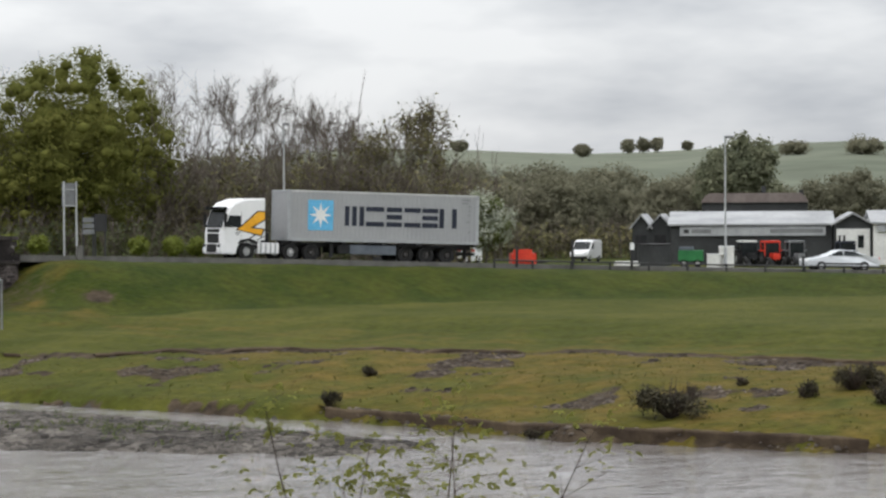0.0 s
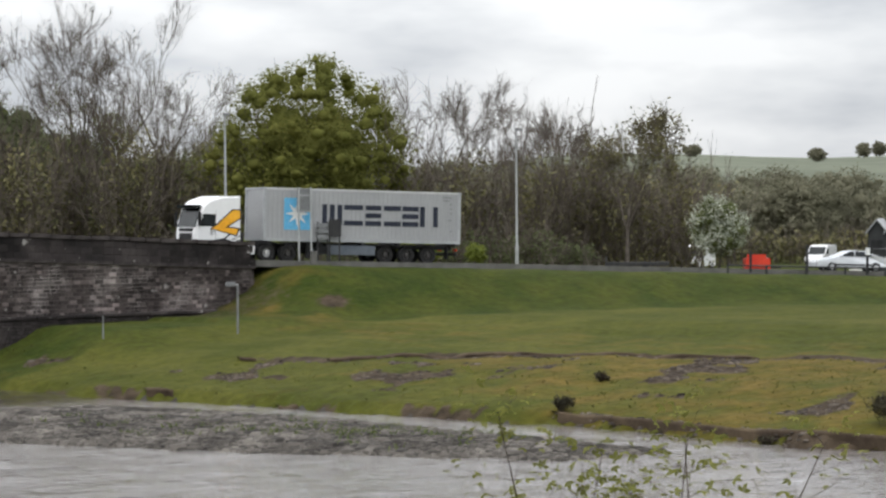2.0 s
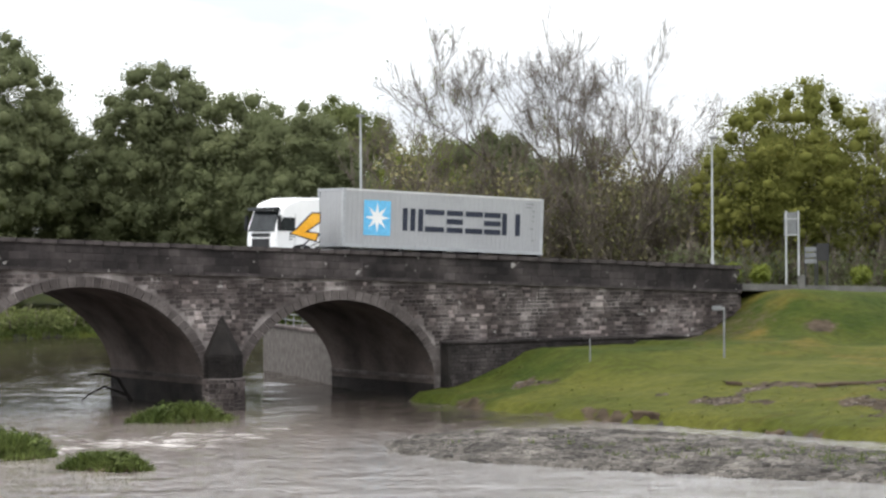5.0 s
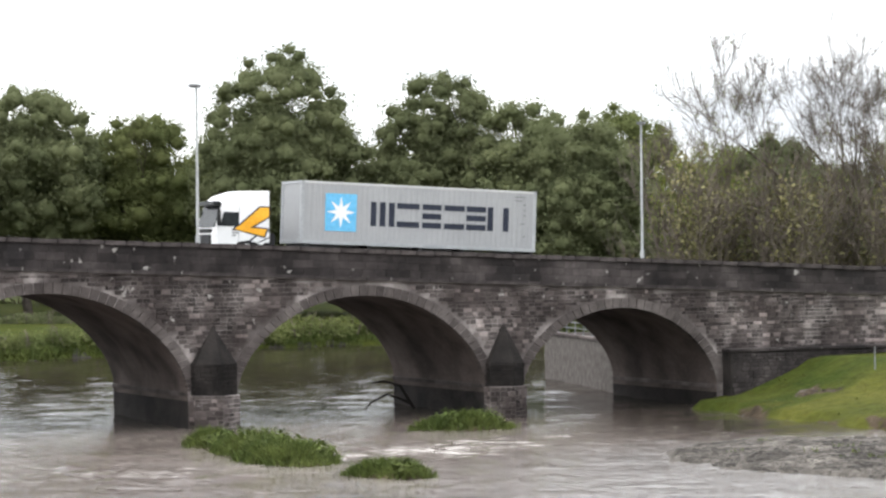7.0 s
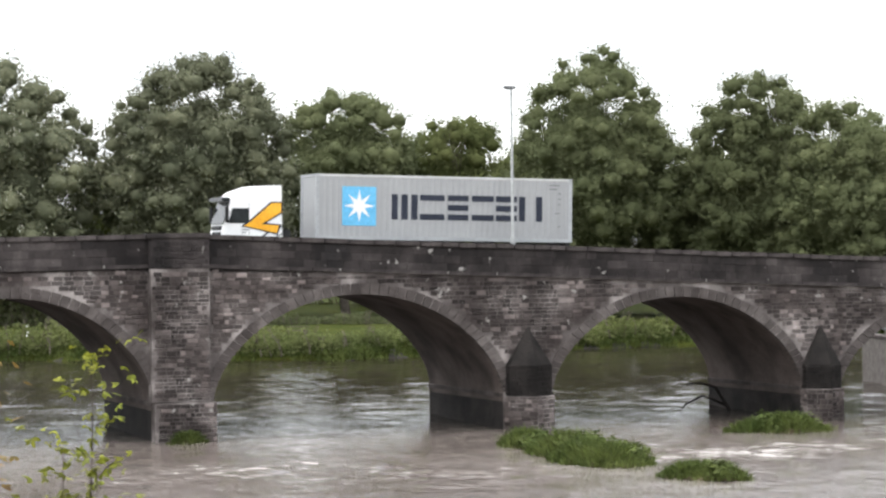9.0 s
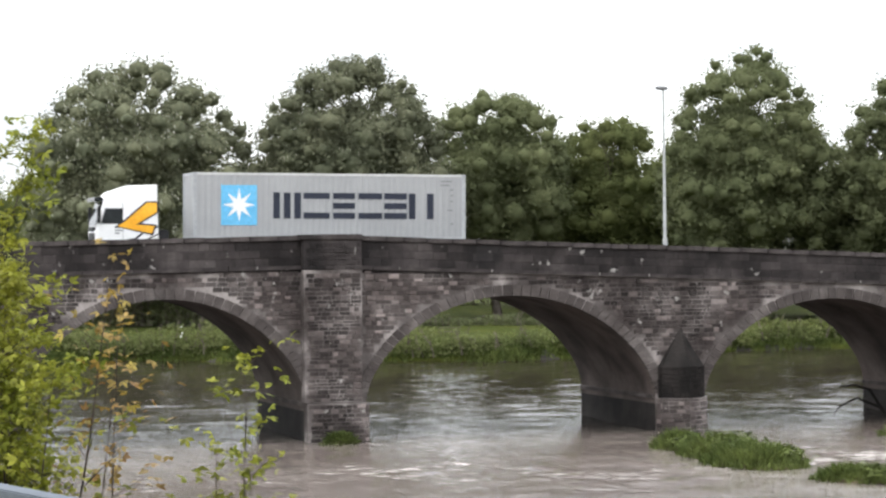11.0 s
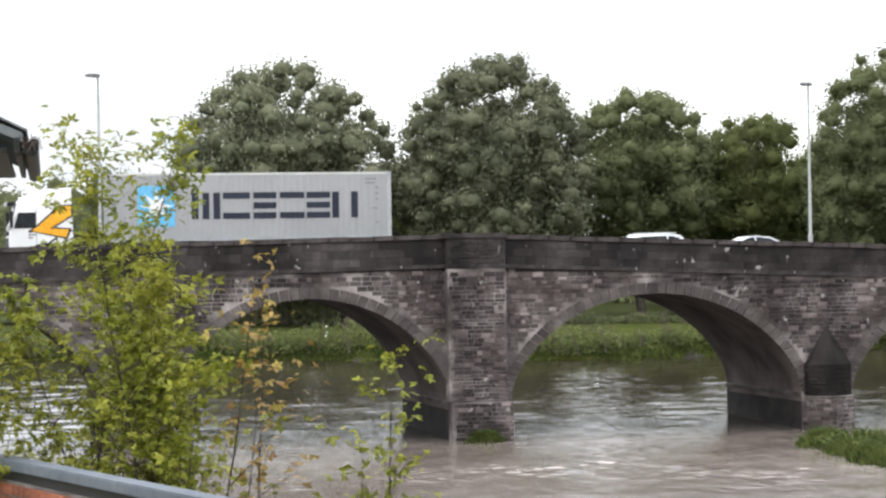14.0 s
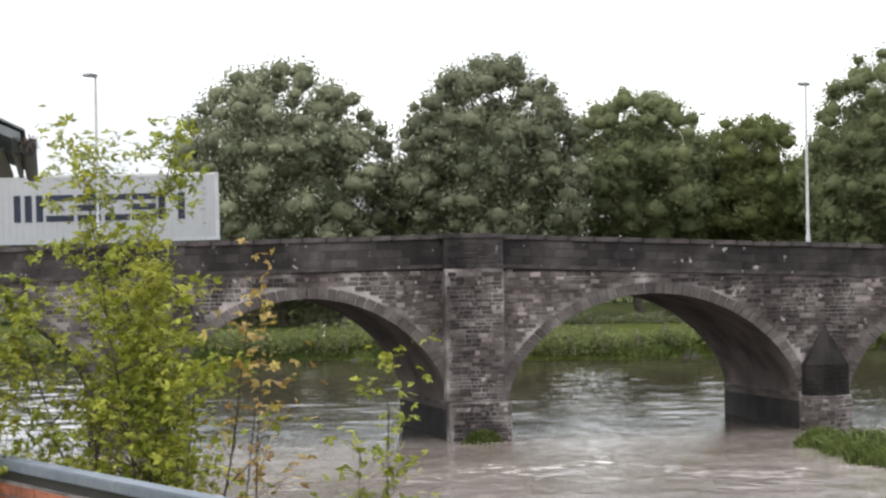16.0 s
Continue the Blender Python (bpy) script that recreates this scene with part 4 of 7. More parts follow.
# ---- trees and plants ----
def limb_mesh(segments, mat, name, sides=6):
    """Tapered limbs; a segment is (start, end, radius at start, radius at end)."""
    k = len(segments)
    a, b = np.array([s[0] for s in segments], float), np.array([s[1] for s in segments], float)
    ra, rb = np.array([s[2] for s in segments]), np.array([s[3] for s in segments])
    d = b - a
    d /= np.maximum(np.linalg.norm(d, axis=1, keepdims=True), 1e-6)
    up = np.where(np.abs(d[:, 2:3]) > 0.9, [[1.0, 0, 0]], [[0, 0, 1.0]])
    u = np.cross(d, up)
    u /= np.linalg.norm(u, axis=1, keepdims=True)
    v = np.cross(d, u)
    th = np.arange(sides) * 2 * np.pi / sides
    off = np.cos(th)[None, :, None] * u[:, None, :] + np.sin(th)[None, :, None] * v[:, None, :]
    verts = np.concatenate([a[:, None] + off * ra[:, None, None], b[:, None] + off * rb[:, None, None]], 1).reshape(-1, 3)
    base = (np.arange(k) * 2 * sides)[:, None, None]
    i = np.arange(sides)
    j = (i + 1) % sides
    f = np.stack([i, j, j + sides, i + sides], -1)[None] + base
    me = bpy.data.meshes.new(name)
    me.vertices.add(len(verts))
    me.vertices.foreach_set("co", verts.astype(np.float32).ravel())
    f = f.reshape(-1, 4)
    me.loops.add(f.size)
    me.loops.foreach_set("vertex_index", f.astype(np.int32).ravel())
    me.polygons.add(len(f))
    me.polygons.foreach_set("loop_start", np.arange(0, f.size, 4, dtype=np.int32))
    me.materials.append(mat)
    me.update(calc_edges=True)
    me.polygons.foreach_set("use_smooth", [True] * len(f))
    return me


def grow(rng, start, direction, length, radius, levels, spread=0.6, children=(3, 5), lift=0.15, out=None, tips=None, shrink=0.66):
    """Branching limbs; returns segments and tips."""
    out = [] if out is None else out
    tips = [] if tips is None else tips
    p, d, r = np.array(start, float), np.array(direction, float), radius
    steps = 3
    kids = rng.integers(children[0], children[1] + 1)
    for i in range(steps):
        d = d + rng.normal(0, 0.09, 3) + np.array([0, 0, lift * 0.3])
        d /= np.linalg.norm(d)
        q = p + d * length / steps
        r2 = r * (0.83 if i < steps - 1 else 0.72)
        out.append((p, q, r, r2))
        if levels > 0 and i > 0:
            for _ in range(max(1, kids // 2)):
                e = d + rng.normal(0, spread, 3) + np.array([0, 0, lift])
                e /= np.linalg.norm(e)
                grow(rng, q, e, length * shrink * rng.uniform(0.75, 1.1), r2 * 0.62, levels - 1, spread, children, lift, out, tips, shrink)
        p, r = q, r2
    tips.append(p)
    return out, tips


def leaf_quads(rng, centres, sizes, up=0.35, slim=0.6, facing=None):
    k = len(centres)
    nrm = rng.normal(0, 1, (k, 3)) + np.array([0, 0, up * 2])
    if facing is not None:
        nrm = nrm * 0.6 + facing * 1.3
    nrm /= np.linalg.norm(nrm, axis=1, keepdims=True)
    t = np.cross(nrm, rng.normal(0, 1, (k, 3)))
    t /= np.maximum(np.linalg.norm(t, axis=1, keepdims=True), 1e-6)
    w = np.cross(nrm, t)
    t, w = t * sizes[:, None], w * sizes[:, None] * slim
    return np.stack([centres - t, centres - w + t * 0.15, centres + t, centres + w + t * 0.15], 1)


BALL = bmesh.new()
bmesh.ops.create_icosphere(BALL, subdivisions=1, radius=1.0)
BALL_V = np.array([v.co for v in BALL.verts])
BALL_F = np.array([[v.index for v in f.verts] for f in BALL.faces])
BALL.free()


def crown_lumps(rng, half, z0, z1, count, tight):
    """Middles and radii of the leafy lumps that make up an egg-shaped crown, evenly spread over its skin, a fifth of them inside."""
    mid, rz = (z0 + z1) / 2, (z1 - z0) / 2
    i = np.arange(count) + 0.5
    ph, ct = i * 2.399963, 1 - 2 * i / count
    st = np.sqrt(1 - ct * ct)
    v = np.stack([st * np.cos(ph), st * np.sin(ph), ct], 1) + rng.normal(0, 0.1, (count, 3))
    v /= np.linalg.norm(v, axis=1, keepdims=True)
    r = half * tight * rng.uniform(0.65, 1.35, count)
    depth = 1 - r / half * 0.85
    depth = depth * rng.uniform(0.86, 1.02, count)
    depth[::5] *= rng.uniform(0.35, 0.7, len(depth[::5]))
    swell = 1.06 - 0.1 * v[:, 2]
    c = v * depth[:, None] * np.stack([half * swell, half * swell, np.full(count, rz)], 1)
    c[:, 2] += mid
    core = rng.normal(0, 1, (max(6, count // 8), 3))
    core *= np.array([half, half, rz]) * 0.42 / np.linalg.norm(core, axis=1, keepdims=True)
    core[:, 2] += mid
    return np.vstack([c, core]), np.concatenate([r, np.full(len(core), min(half, rz) * 0.38)])


def foliage_mesh(rng, name, lumps, radii, per, leaf, mat, solid=0.7, up=0.3):
    """Lumps of leaves: loose leaf blades round a ragged dense heart."""
    k = len(lumps)
    m = k * per
    pick = rng.choice(k, m, p=radii ** 2 / (radii ** 2).sum())
    q = rng.normal(0, 1, (m, 3)) + np.array([0, 0, 0.35])
    q /= np.linalg.norm(q, axis=1, keepdims=True)
    wob = 1 + 0.25 * np.sin(q[:, :1] * 5 + pick[:, None]) * np.cos(q[:, 1:2] * 6 + pick[:, None] * 2.3)
    pos = lumps[pick] + q * radii[pick][:, None] * wob * (0.6 + 0.68 * rng.uniform(0, 1, (m, 1)) ** 0.8) * np.array([1, 1, 0.82])
    quads = leaf_quads(rng, pos, rng.uniform(0.6, 1.25, m) * leaf, up, facing=q * 0.7)
    hearts = lumps[:, None] + BALL_V[None] * radii[:, None, None] * solid * rng.uniform(0.78, 1.1, (k, len(BALL_V), 1)) * np.array([1, 1, 0.82])
    if not solid:
        hearts = hearts[:0]
    nq, nh = len(quads), len(hearts)
    co = np.concatenate([quads.reshape(-1, 3), hearts.reshape(-1, 3)]).astype(np.float32)
    tri = (BALL_F[None] + 4 * nq + np.arange(nh)[:, None, None] * len(BALL_V)).reshape(-1)
    me = bpy.data.meshes.new(name)
    me.vertices.add(len(co))
    me.vertices.foreach_set("co", co.ravel())
    loops = np.concatenate([np.arange(4 * nq), tri]).astype(np.int32)
    me.loops.add(len(loops))
    me.loops.foreach_set("vertex_index", loops)
    starts = np.concatenate([np.arange(0, 4 * nq, 4), 4 * nq + np.arange(0, len(tri), 3)]).astype(np.int32)
    me.polygons.add(len(starts))
    me.polygons.foreach_set("loop_start", starts)
    me.materials.append(mat)
    me.update(calc_edges=True)
    return me


def leafy_tree(name, label, x, y, height, half, leaf_mat, seed, leaf=0.2, lumps=60, per=220, low=0.12, candles=False, group="", tight=0.24, solid=0.7):
    rng = np.random.default_rng(seed)
    z = float(ground_height(np.array([x]), np.array([y]))[0])
    root = thing(name, label, "tree", at=pose(x, y, z - 0.1, 0, 0, seed * 47 % 360), group=group)
    segs, tips = grow(rng, (0, 0, 0), (0.02, 0, 1), height * 0.42, height * 0.022, 3, 0.55, (3, 4), 0.22)
    lim = [s for s in segs if np.hypot(s[1][0], s[1][1]) < half * 0.9 and s[1][2] < height * 0.93]
    part("trunk", limb_mesh(lim, M_BARK, "trunk"), None, root, "grey-brown trunk and limbs")
    c, r = crown_lumps(rng, half, height * low, height, lumps, tight)
    part("crown", foliage_mesh(rng, "crown", c, r, per, leaf, leaf_mat, solid), None, root)
    if candles:
        k = 1300
        pick = rng.integers(0, len(c), k)
        v = rng.normal(0, 1, (k, 3)) + np.array([0, 0, 0.7])
        v /= np.linalg.norm(v, axis=1, keepdims=True)
        base = c[pick] + v * r[pick][:, None] * np.array([1.02, 1.02, 0.84])
        q = np.stack([base + [0.06, 0, 0], base + [0, 0.05, 0.14], base + [-0.03, 0, 0.36], base + [-0.06, -0.05, 0.10]], 1)
        part("blossom", quads_mesh("blossom", q, M_CANDLE), None, root, "cream upright flower candles")
    return root


def bare_tree(name, label, x, y, height, seed, spread=0.5, twig_leaf=None, levels=5, group="", lean=(0, 0), leaf_n=0, leaf=0.09, stem=0.34):
    rng = np.random.default_rng(seed)
    z = float(ground_height(np.array([x]), np.array([y]))[0])
    root = thing(name, label, "tree", at=pose(x, y, z - 0.1, 0, 0, 0), group=group)
    segs, tips = grow(rng, (0, 0, 0), (lean[0], lean[1], 1), height * stem, height * 0.017, levels, spread, (3, 5), 0.17, shrink=0.70)
    ends = np.array([s[1] for s in segs])
    k = height / ends[:, 2].max()
    segs = [(s[0] * k, s[1] * k, max(s[2], 0.016), max(s[3], 0.012)) for s in segs]
    fine = []
    for a, b, ra, rb in segs:
        if rb < 0.03:
            for _ in range(1):
                e = b + ((b - a) * rng.uniform(0.5, 1.1) + rng.normal(0, 0.3, 3) + np.array([0, 0, 0.12]))
                fine.append((b, e, 0.009, 0.006))
    segs += fine
    thick = [s for s in segs if s[2] > 0.05]
    thin = [s for s in segs if s[2] <= 0.05]
    part("trunk", limb_mesh(thick, M_BARK, "trunk"), None, root)
    tagged(part("branchwork", limb_mesh(thin, M_TWIG, "branchwork", 3), None, root, "fine bare brown twigs"), kind="stuff")
    if leaf_n:
        e = np.array([s[1] for s in thin])
        c = e[rng.integers(0, len(e), leaf_n)] + rng.normal(0, 0.16, (leaf_n, 3))
        part("crown", quads_mesh("crown", leaf_quads(rng, c, rng.uniform(0.6, 1.3, leaf_n) * leaf), twig_leaf), None, root)
    return root


# park trees on the far bank
for i, (x, y, top, half, kind) in enumerate([
        (-68.6, 226.8, 26.7, 10.8, "chestnut"), (-49.9, 229.6, 27.1, 9.2, "chestnut"), (-38.4, 241.7, 24.2, 7.3, "leafy"), (-28.9, 248.3, 22.4, 7.0, "leafy"),
        (-15.1, 239.5, 27.7, 8.2, "tall"), (-0.1, 240.0, 25.7, 7.4, "tall"), (7.0, 234.9, 22.9, 5.4, "leafy"), (18.5, 259.3, 23.4, 5.6, "leafy"),
        (12.5, 228.8, 21.0, 5.8, "leafy"), (20.0, 203.2, 17.0, 4.2, "young"), (27.0, 214.0, 17.6, 4.8, "leafy"), (-22.0, 262.0, 20.0, 7.0, "leafy"),
        (-57.0, 256.0, 21.0, 8.0, "leafy"), (-58.5, 244.0, 19.0, 6.0, "leafy"), (-7.5, 246.0, 19.5, 6.5, "leafy"), (27.0, 235.0, 17.5, 6.0, "leafy"), (34.0, 228.0, 15.5, 6.0, "leafy"), (42.0, 226.0, 13.5, 6.0, "leafy"), (-20.0, 256.0, 21.0, 6.5, "leafy"), (-84.0, 246.0, 17.0, 8.0, "leafy"), (-98.0, 240.0, 15.0, 8.0, "leafy"), (3.0, 262.0, 20.0, 6.5, "leafy"), (-36.0, 262.0, 19.0, 7.0, "leafy")]):
    z = float(ground_height(np.array([x]), np.array([y]))[0])
    if kind == "chestnut":
        leafy_tree("chestnut_tree", "round horse chestnut in dark leaf with cream blossom", x, y, top - z, half, M_CHESTNUT, 100 + i, 0.18, 300, 230, 0.03, True, "park trees", 0.135)
    elif kind == "tall":
        leafy_tree("tall_tree", "tall broad park tree in full green leaf", x, y, top - z, half, M_LEAF_DARK, 100 + i, 0.165, 250, 230, 0.0, group="park trees", tight=0.15)
    elif kind == "young":
        leafy_tree("young_tree", "slender tree with fresh yellow-green leaves", x, y, top - z, half, M_YOUNG, 100 + i, 0.15, 40, 120, 0.05, group="park trees", solid=0.0)
    else:
        leafy_tree("park_tree", "mid-green leafy tree on the far bank", x, y, top - z, half * 1.08, M_LEAF if i % 2 else M_LEAF_DARK, 100 + i, 0.165, 160, 215, 0.18 if i == 2 else 0.0, group="park trees", tight=0.17)

for i, (x, y, h, w) in enumerate([(-112, 292, 17, 9), (-124, 286, 15, 9), (-136, 296, 18, 9), (-100, 300, 15, 9)]):
    leafy_tree("park_tree", "grey-green distant tree beyond the town end", x, y, h, w, M_LEAF_DARK, 150 + i, 0.24, 50, 200, 0.02, group="park trees")

# leafless and budding trees behind the approach road
for i, (x, y, top, sp, leaves) in enumerate([
        (20.5, 183.9, 21.1, 0.42, 300), (24.7, 183.3, 23.2, 0.45, 200), (27.8, 179.9, 24.2, 0.42, 0), (31.5, 183.3, 23.9, 0.40, 0), (35.1, 184.7, 21.2, 0.5, 250),
        (52.4, 182.6, 17.8, 0.42, 0), (55.3, 182.1, 18.0, 0.5, 0), (60.1, 185.5, 16.6, 0.5, 0), (64.0, 184.3, 15.9, 0.55, 0), (70.0, 190.0, 13.2, 0.5, 100), (17.0, 190.0, 17.5, 0.45, 500), (30.0, 176.0, 17.0, 0.5, 900), (22.0, 176.0, 14.0, 0.5, 900)]):
    z = float(ground_height(np.array([x]), np.array([y]))[0])
    bare_tree("bare_tree", "tall leafless tree with fine upright twigs", x, y, top - z, 300 + i, sp, M_YOUNG, group="roadside trees", leaf_n=leaves)
leafy_tree("roadside_tree", "broad spreading tree in bright spring leaf beside the road", 42.5, 172.8, 14.9, 7.2, M_LEAF_AIRY, 41, 0.12, 260, 150, 0.0, group="roadside trees", tight=0.13, solid=0.5)
bare_tree("sparse_tree", "rugged tree with dark forked limbs and sparse young leaves", 63.2, 166.5, 11.9, 52, 0.62, M_OLIVE, 5, "roadside trees", leaf_n=2600, leaf=0.13, stem=0.28)
haw = leafy_tree("hawthorn", "rounded hawthorn covered in white blossom", 67.8, 161.5, 5.7, 2.15, M_HAWTHORN, 61, 0.075, 60, 110, 0.2, tight=0.24, solid=0.0)
hrng = np.random.default_rng(62)
part("leafage", foliage_mesh(hrng, "leafage", *crown_lumps(hrng, 2.0, 1.1, 5.5, 46, 0.25), 60, 0.09, M_LEAF, 0.7), None, haw, "green leaves among the blossom")
leafy_tree("field_tree", "dark rounded tree standing above the farm sheds", 123.5, 228.8, 12.4, 4.5, M_CHESTNUT, 63, 0.2, 70, 220, 0.05)
for i, (x, y, h, w) in enumerate([(140, 262, 10, 8), (153, 258, 9.3, 6.5), (118, 262, 9.5, 8), (104, 258, 10.5, 8), (90, 252, 10.5, 8), (76, 246, 11, 8), (166, 250, 8.8, 7), (97, 240, 9.5, 7), (83, 232, 9.5, 6), (128, 250, 8.5, 6), (110, 245, 8.5, 6), (62, 236, 12, 7), (50, 232, 13, 7), (112, 285, 10.5, 9), (124, 280, 10, 9), (136, 284, 10, 9), (100, 282, 10.5, 9), (146, 276, 9.5, 8)]):
    leafy_tree("field_tree", "grey-green leafy tree in the fields", x, y, h * 0.93, w, M_HAZY_BUDWOOD, 70 + i, 0.17, 110, 150, 0.0, tight=0.17, solid=0.55)


def thicket(name, label, spots, seed, mat, stems=26, leaves=260, leaf=0.1):
    """Tangled scrub: many thin leaning stems with buds, as one uncountable mass."""
    rng = np.random.default_rng(seed)
    segs, quads = [], []
    for x, y, h, r in spots:
        z = float(ground_height(np.array([x]), np.array([y]))[0]) - 0.1
        for _ in range(stems):
            a, q = rng.uniform(0, 2 * np.pi), r * math.sqrt(rng.uniform(0, 1))
            p = np.array([x + q * math.cos(a), y + q * math.sin(a), z])
            d = np.array([rng.normal(0, 0.16), rng.normal(0, 0.16), 1.0])
            hh = h * rng.uniform(0.55, 1.0)
            for j in range(4):
                e = p + d * hh / 4
                segs.append((p, e, 0.055 * (1 - j * 0.2), 0.045 * (1 - j * 0.2)))
                for _k in range(4):
                    t = d + rng.normal(0, 0.5, 3)
                    f = e + t * hh * 0.13
                    segs.append((e, f, 0.028, 0.016))
                    segs.append((f, f + (t + rng.normal(0, 0.4, 3)) * hh * 0.09, 0.018, 0.012))
                d = d + rng.normal(0, 0.14, 3)
                p = e
        c = np.stack([x + rng.normal(0, r * 0.55, leaves), y + rng.normal(0, r * 0.55, leaves), z + h * rng.beta(1.4, 1.6, leaves)], 1)
        quads.append(leaf_quads(rng, c, rng.uniform(0.6, 1.4, leaves) * leaf))
    root = thing(name, label, "scrub", kind="stuff")
    part("stem_tangle", limb_mesh(segs, M_TWIG, "stem_tangle", 3), None, root)
    part("leafage", quads_mesh("leafage", np.vstack(quads), mat), None, root)
    return root


rng0 = np.random.default_rng(9)
thicket("roadside_scrub", "dense brown leafless scrub behind the road", [(48 + i * 1.9 + rng0.uniform(-0.5, 0.5), 172 + rng0.uniform(-3, 5), rng0.uniform(6.5, 9.0), 1.6) for i in range(13)], 3, M_OLIVE, 22, 800, 0.15)
thicket("roadside_scrub", "dense brown-green budding scrub beyond the bridge end", [(14 + i * 1.7 + rng0.uniform(-0.5, 0.5), 178 + rng0.uniform(-6, 4), rng0.uniform(7.0, 10.0), 1.6) for i in range(17)], 4, M_OLIVE, 20, 800, 0.15)
thicket("roadside_scrub", "grey-brown thicket in the lane behind the hawthorn", [(70 + i * 2.3 + rng0.uniform(-0.5, 0.5), 204 + rng0.uniform(-5, 6), rng0.uniform(5.5, 8.0), 1.8) for i in range(8)], 5, M_OLIVE, 24, 460, 0.18)
thicket("roadside_scrub", "low brown brambles at the edge of the yard", [(74 + i * 2.1, 214 - i * 0.2 + rng0.uniform(-2, 2), rng0.uniform(2.4, 3.6), 1.7) for i in range(20)], 16, M_OLIVE, 14, 420, 0.16)
thicket("hedge", "low green hedge under the roadside trees", [(33 + i * 1.8, 166 + rng0.uniform(-1, 1), rng0.uniform(2.0, 3.2), 1.2) for i in range(16)], 6, M_LEAF_DARK, 10, 420, 0.13)
thicket("far_bank_scrub", "leafy undergrowth along the far river bank", [(-105 + i * 2.4, float(np.interp(-105 + i * 2.4, [-140, -62, -30, -14, -6, 10, 30, 60], [196, 190, 187, 205, 213, 222, 232, 240])) + 1.6, rng0.uniform(1.2, 2.6), 1.4) for i in range(54)], 8, M_LEAF, 3, 380, 0.16)
thicket("park_undergrowth", "shaded undergrowth beneath the park trees", [(-90 + i * 3.0, 268 + rng0.uniform(-4, 4), rng0.uniform(6, 10), 2.2) for i in range(44)], 12, M_LEAF_DARK, 6, 380, 0.26)

thicket("park_hedge", "dark shaded hedge at the edge of the park", [(-78 + i * 1.6, 226 - i * 0.12, rng0.uniform(3.6, 4.6), 1.3) for i in range(20)], 14, M_LEAF_DARK, 8, 520, 0.2)

thicket("lawn_bushes", "low dark bushes along the park lawn", [(-46 + i * 1.5, 222 + rng0.uniform(-1, 1), rng0.uniform(0.7, 1.3), 0.8) for i in range(16)], 15, M_LEAF_DARK, 4, 300, 0.13)

# clipped shrubs in a row on the verge
for i, (az, d) in enumerate([(-12.4, 163), (-13.05, 163), (-15.2, 163), (-15.95, 163), (-16.5, 163), (-17.5, 163)]):
    x, y = d * math.sin(radians(-az)), d * math.cos(radians(-az))
    leafy_tree("verge_shrub", "small rounded yellow-green shrub on the verge", x, y, 2.0, 0.72, M_YOUNG, 500 + i, 0.06, 24, 110, 0.3, group="verge shrubs", tight=0.34, solid=0.7)


# ---- numbers for the small things of the bank and the garden ----
BUSHES = [(40.0, 79.2, 1.15, 1.30), (41.0, 79.9, 0.60, 1.00), (45.0, 78.7, 0.45, 0.75), (47.0, 79.1, 0.80, 1.10), (48.2, 79.7, 0.70, 0.90), (46.4, 76.0, 0.60, 1.00), (32.3, 92.1, 0.42, 0.75), (35.8, 97.2, 0.30, 0.50), (44.6, 82.7, 0.22, 0.40), (35.9, 81.2, 0.45, 0.50), (33.9, 86.7, 0.30, 0.40), (16.4, 108.7, 0.35, 0.60), (17.9, 106.3, 0.30, 0.50)]


# ---- river furniture: gravel bar, islets, tufts, bushes ----
def pebble_mesh(rng, pts, sizes, name, mat):
    base = np.array([(-1, -1, -0.6), (1, -1, -0.6), (1, 1, -0.6), (-1, 1, -0.6), (-0.6, -0.7, 0.7), (0.7, -0.6, 0.7), (0.6, 0.7, 0.7), (-0.7, 0.6, 0.7)])
    quads = np.array([(4, 5, 6, 7), (0, 1, 5, 4), (1, 2, 6, 5), (2, 3, 7, 6), (3, 0, 4, 7)])
    k = len(pts)
    th = rng.uniform(0, 2 * np.pi, k)
    v = base[None] * rng.uniform(0.65, 1.25, (k, 1, 3)) + rng.normal(0, 0.13, (k, 8, 3))
    c, s = np.cos(th)[:, None], np.sin(th)[:, None]
    x, y = v[..., 0] * c - v[..., 1] * s, v[..., 0] * s + v[..., 1] * c
    v = np.stack([x, y * 0.8, v[..., 2] * 0.55], -1) * sizes[:, None, None] + pts[:, None, :]
    f = (quads[None] + (np.arange(k) * 8)[:, None, None]).reshape(-1, 4)
    me = bpy.data.meshes.new(name)
    me.vertices.add(8 * k)
    me.vertices.foreach_set("co", v.astype(np.float32).ravel())
    me.loops.add(f.size)
    me.loops.foreach_set("vertex_index", f.astype(np.int32).ravel())
    me.polygons.add(len(f))
    me.polygons.foreach_set("loop_start", np.arange(0, f.size, 4, dtype=np.int32))
    me.materials.append(mat)
    me.update(calc_edges=True)
    return me


def blades(rng, pts, height, width, lean=0.35):
    k = len(pts)
    a = rng.uniform(0, 2 * np.pi, k)
    side = np.stack([np.cos(a), np.sin(a), 0 * a], 1) * width[:, None]
    tip = np.stack([rng.normal(0, lean, k), rng.normal(0, lean, k), np.ones(k)], 1) * height[:, None]
    return np.stack([pts - side, pts + side, pts + tip * 0.7 + side * 0.6, pts + tip - side * 0.1], 1)


rng = np.random.default_rng(21)
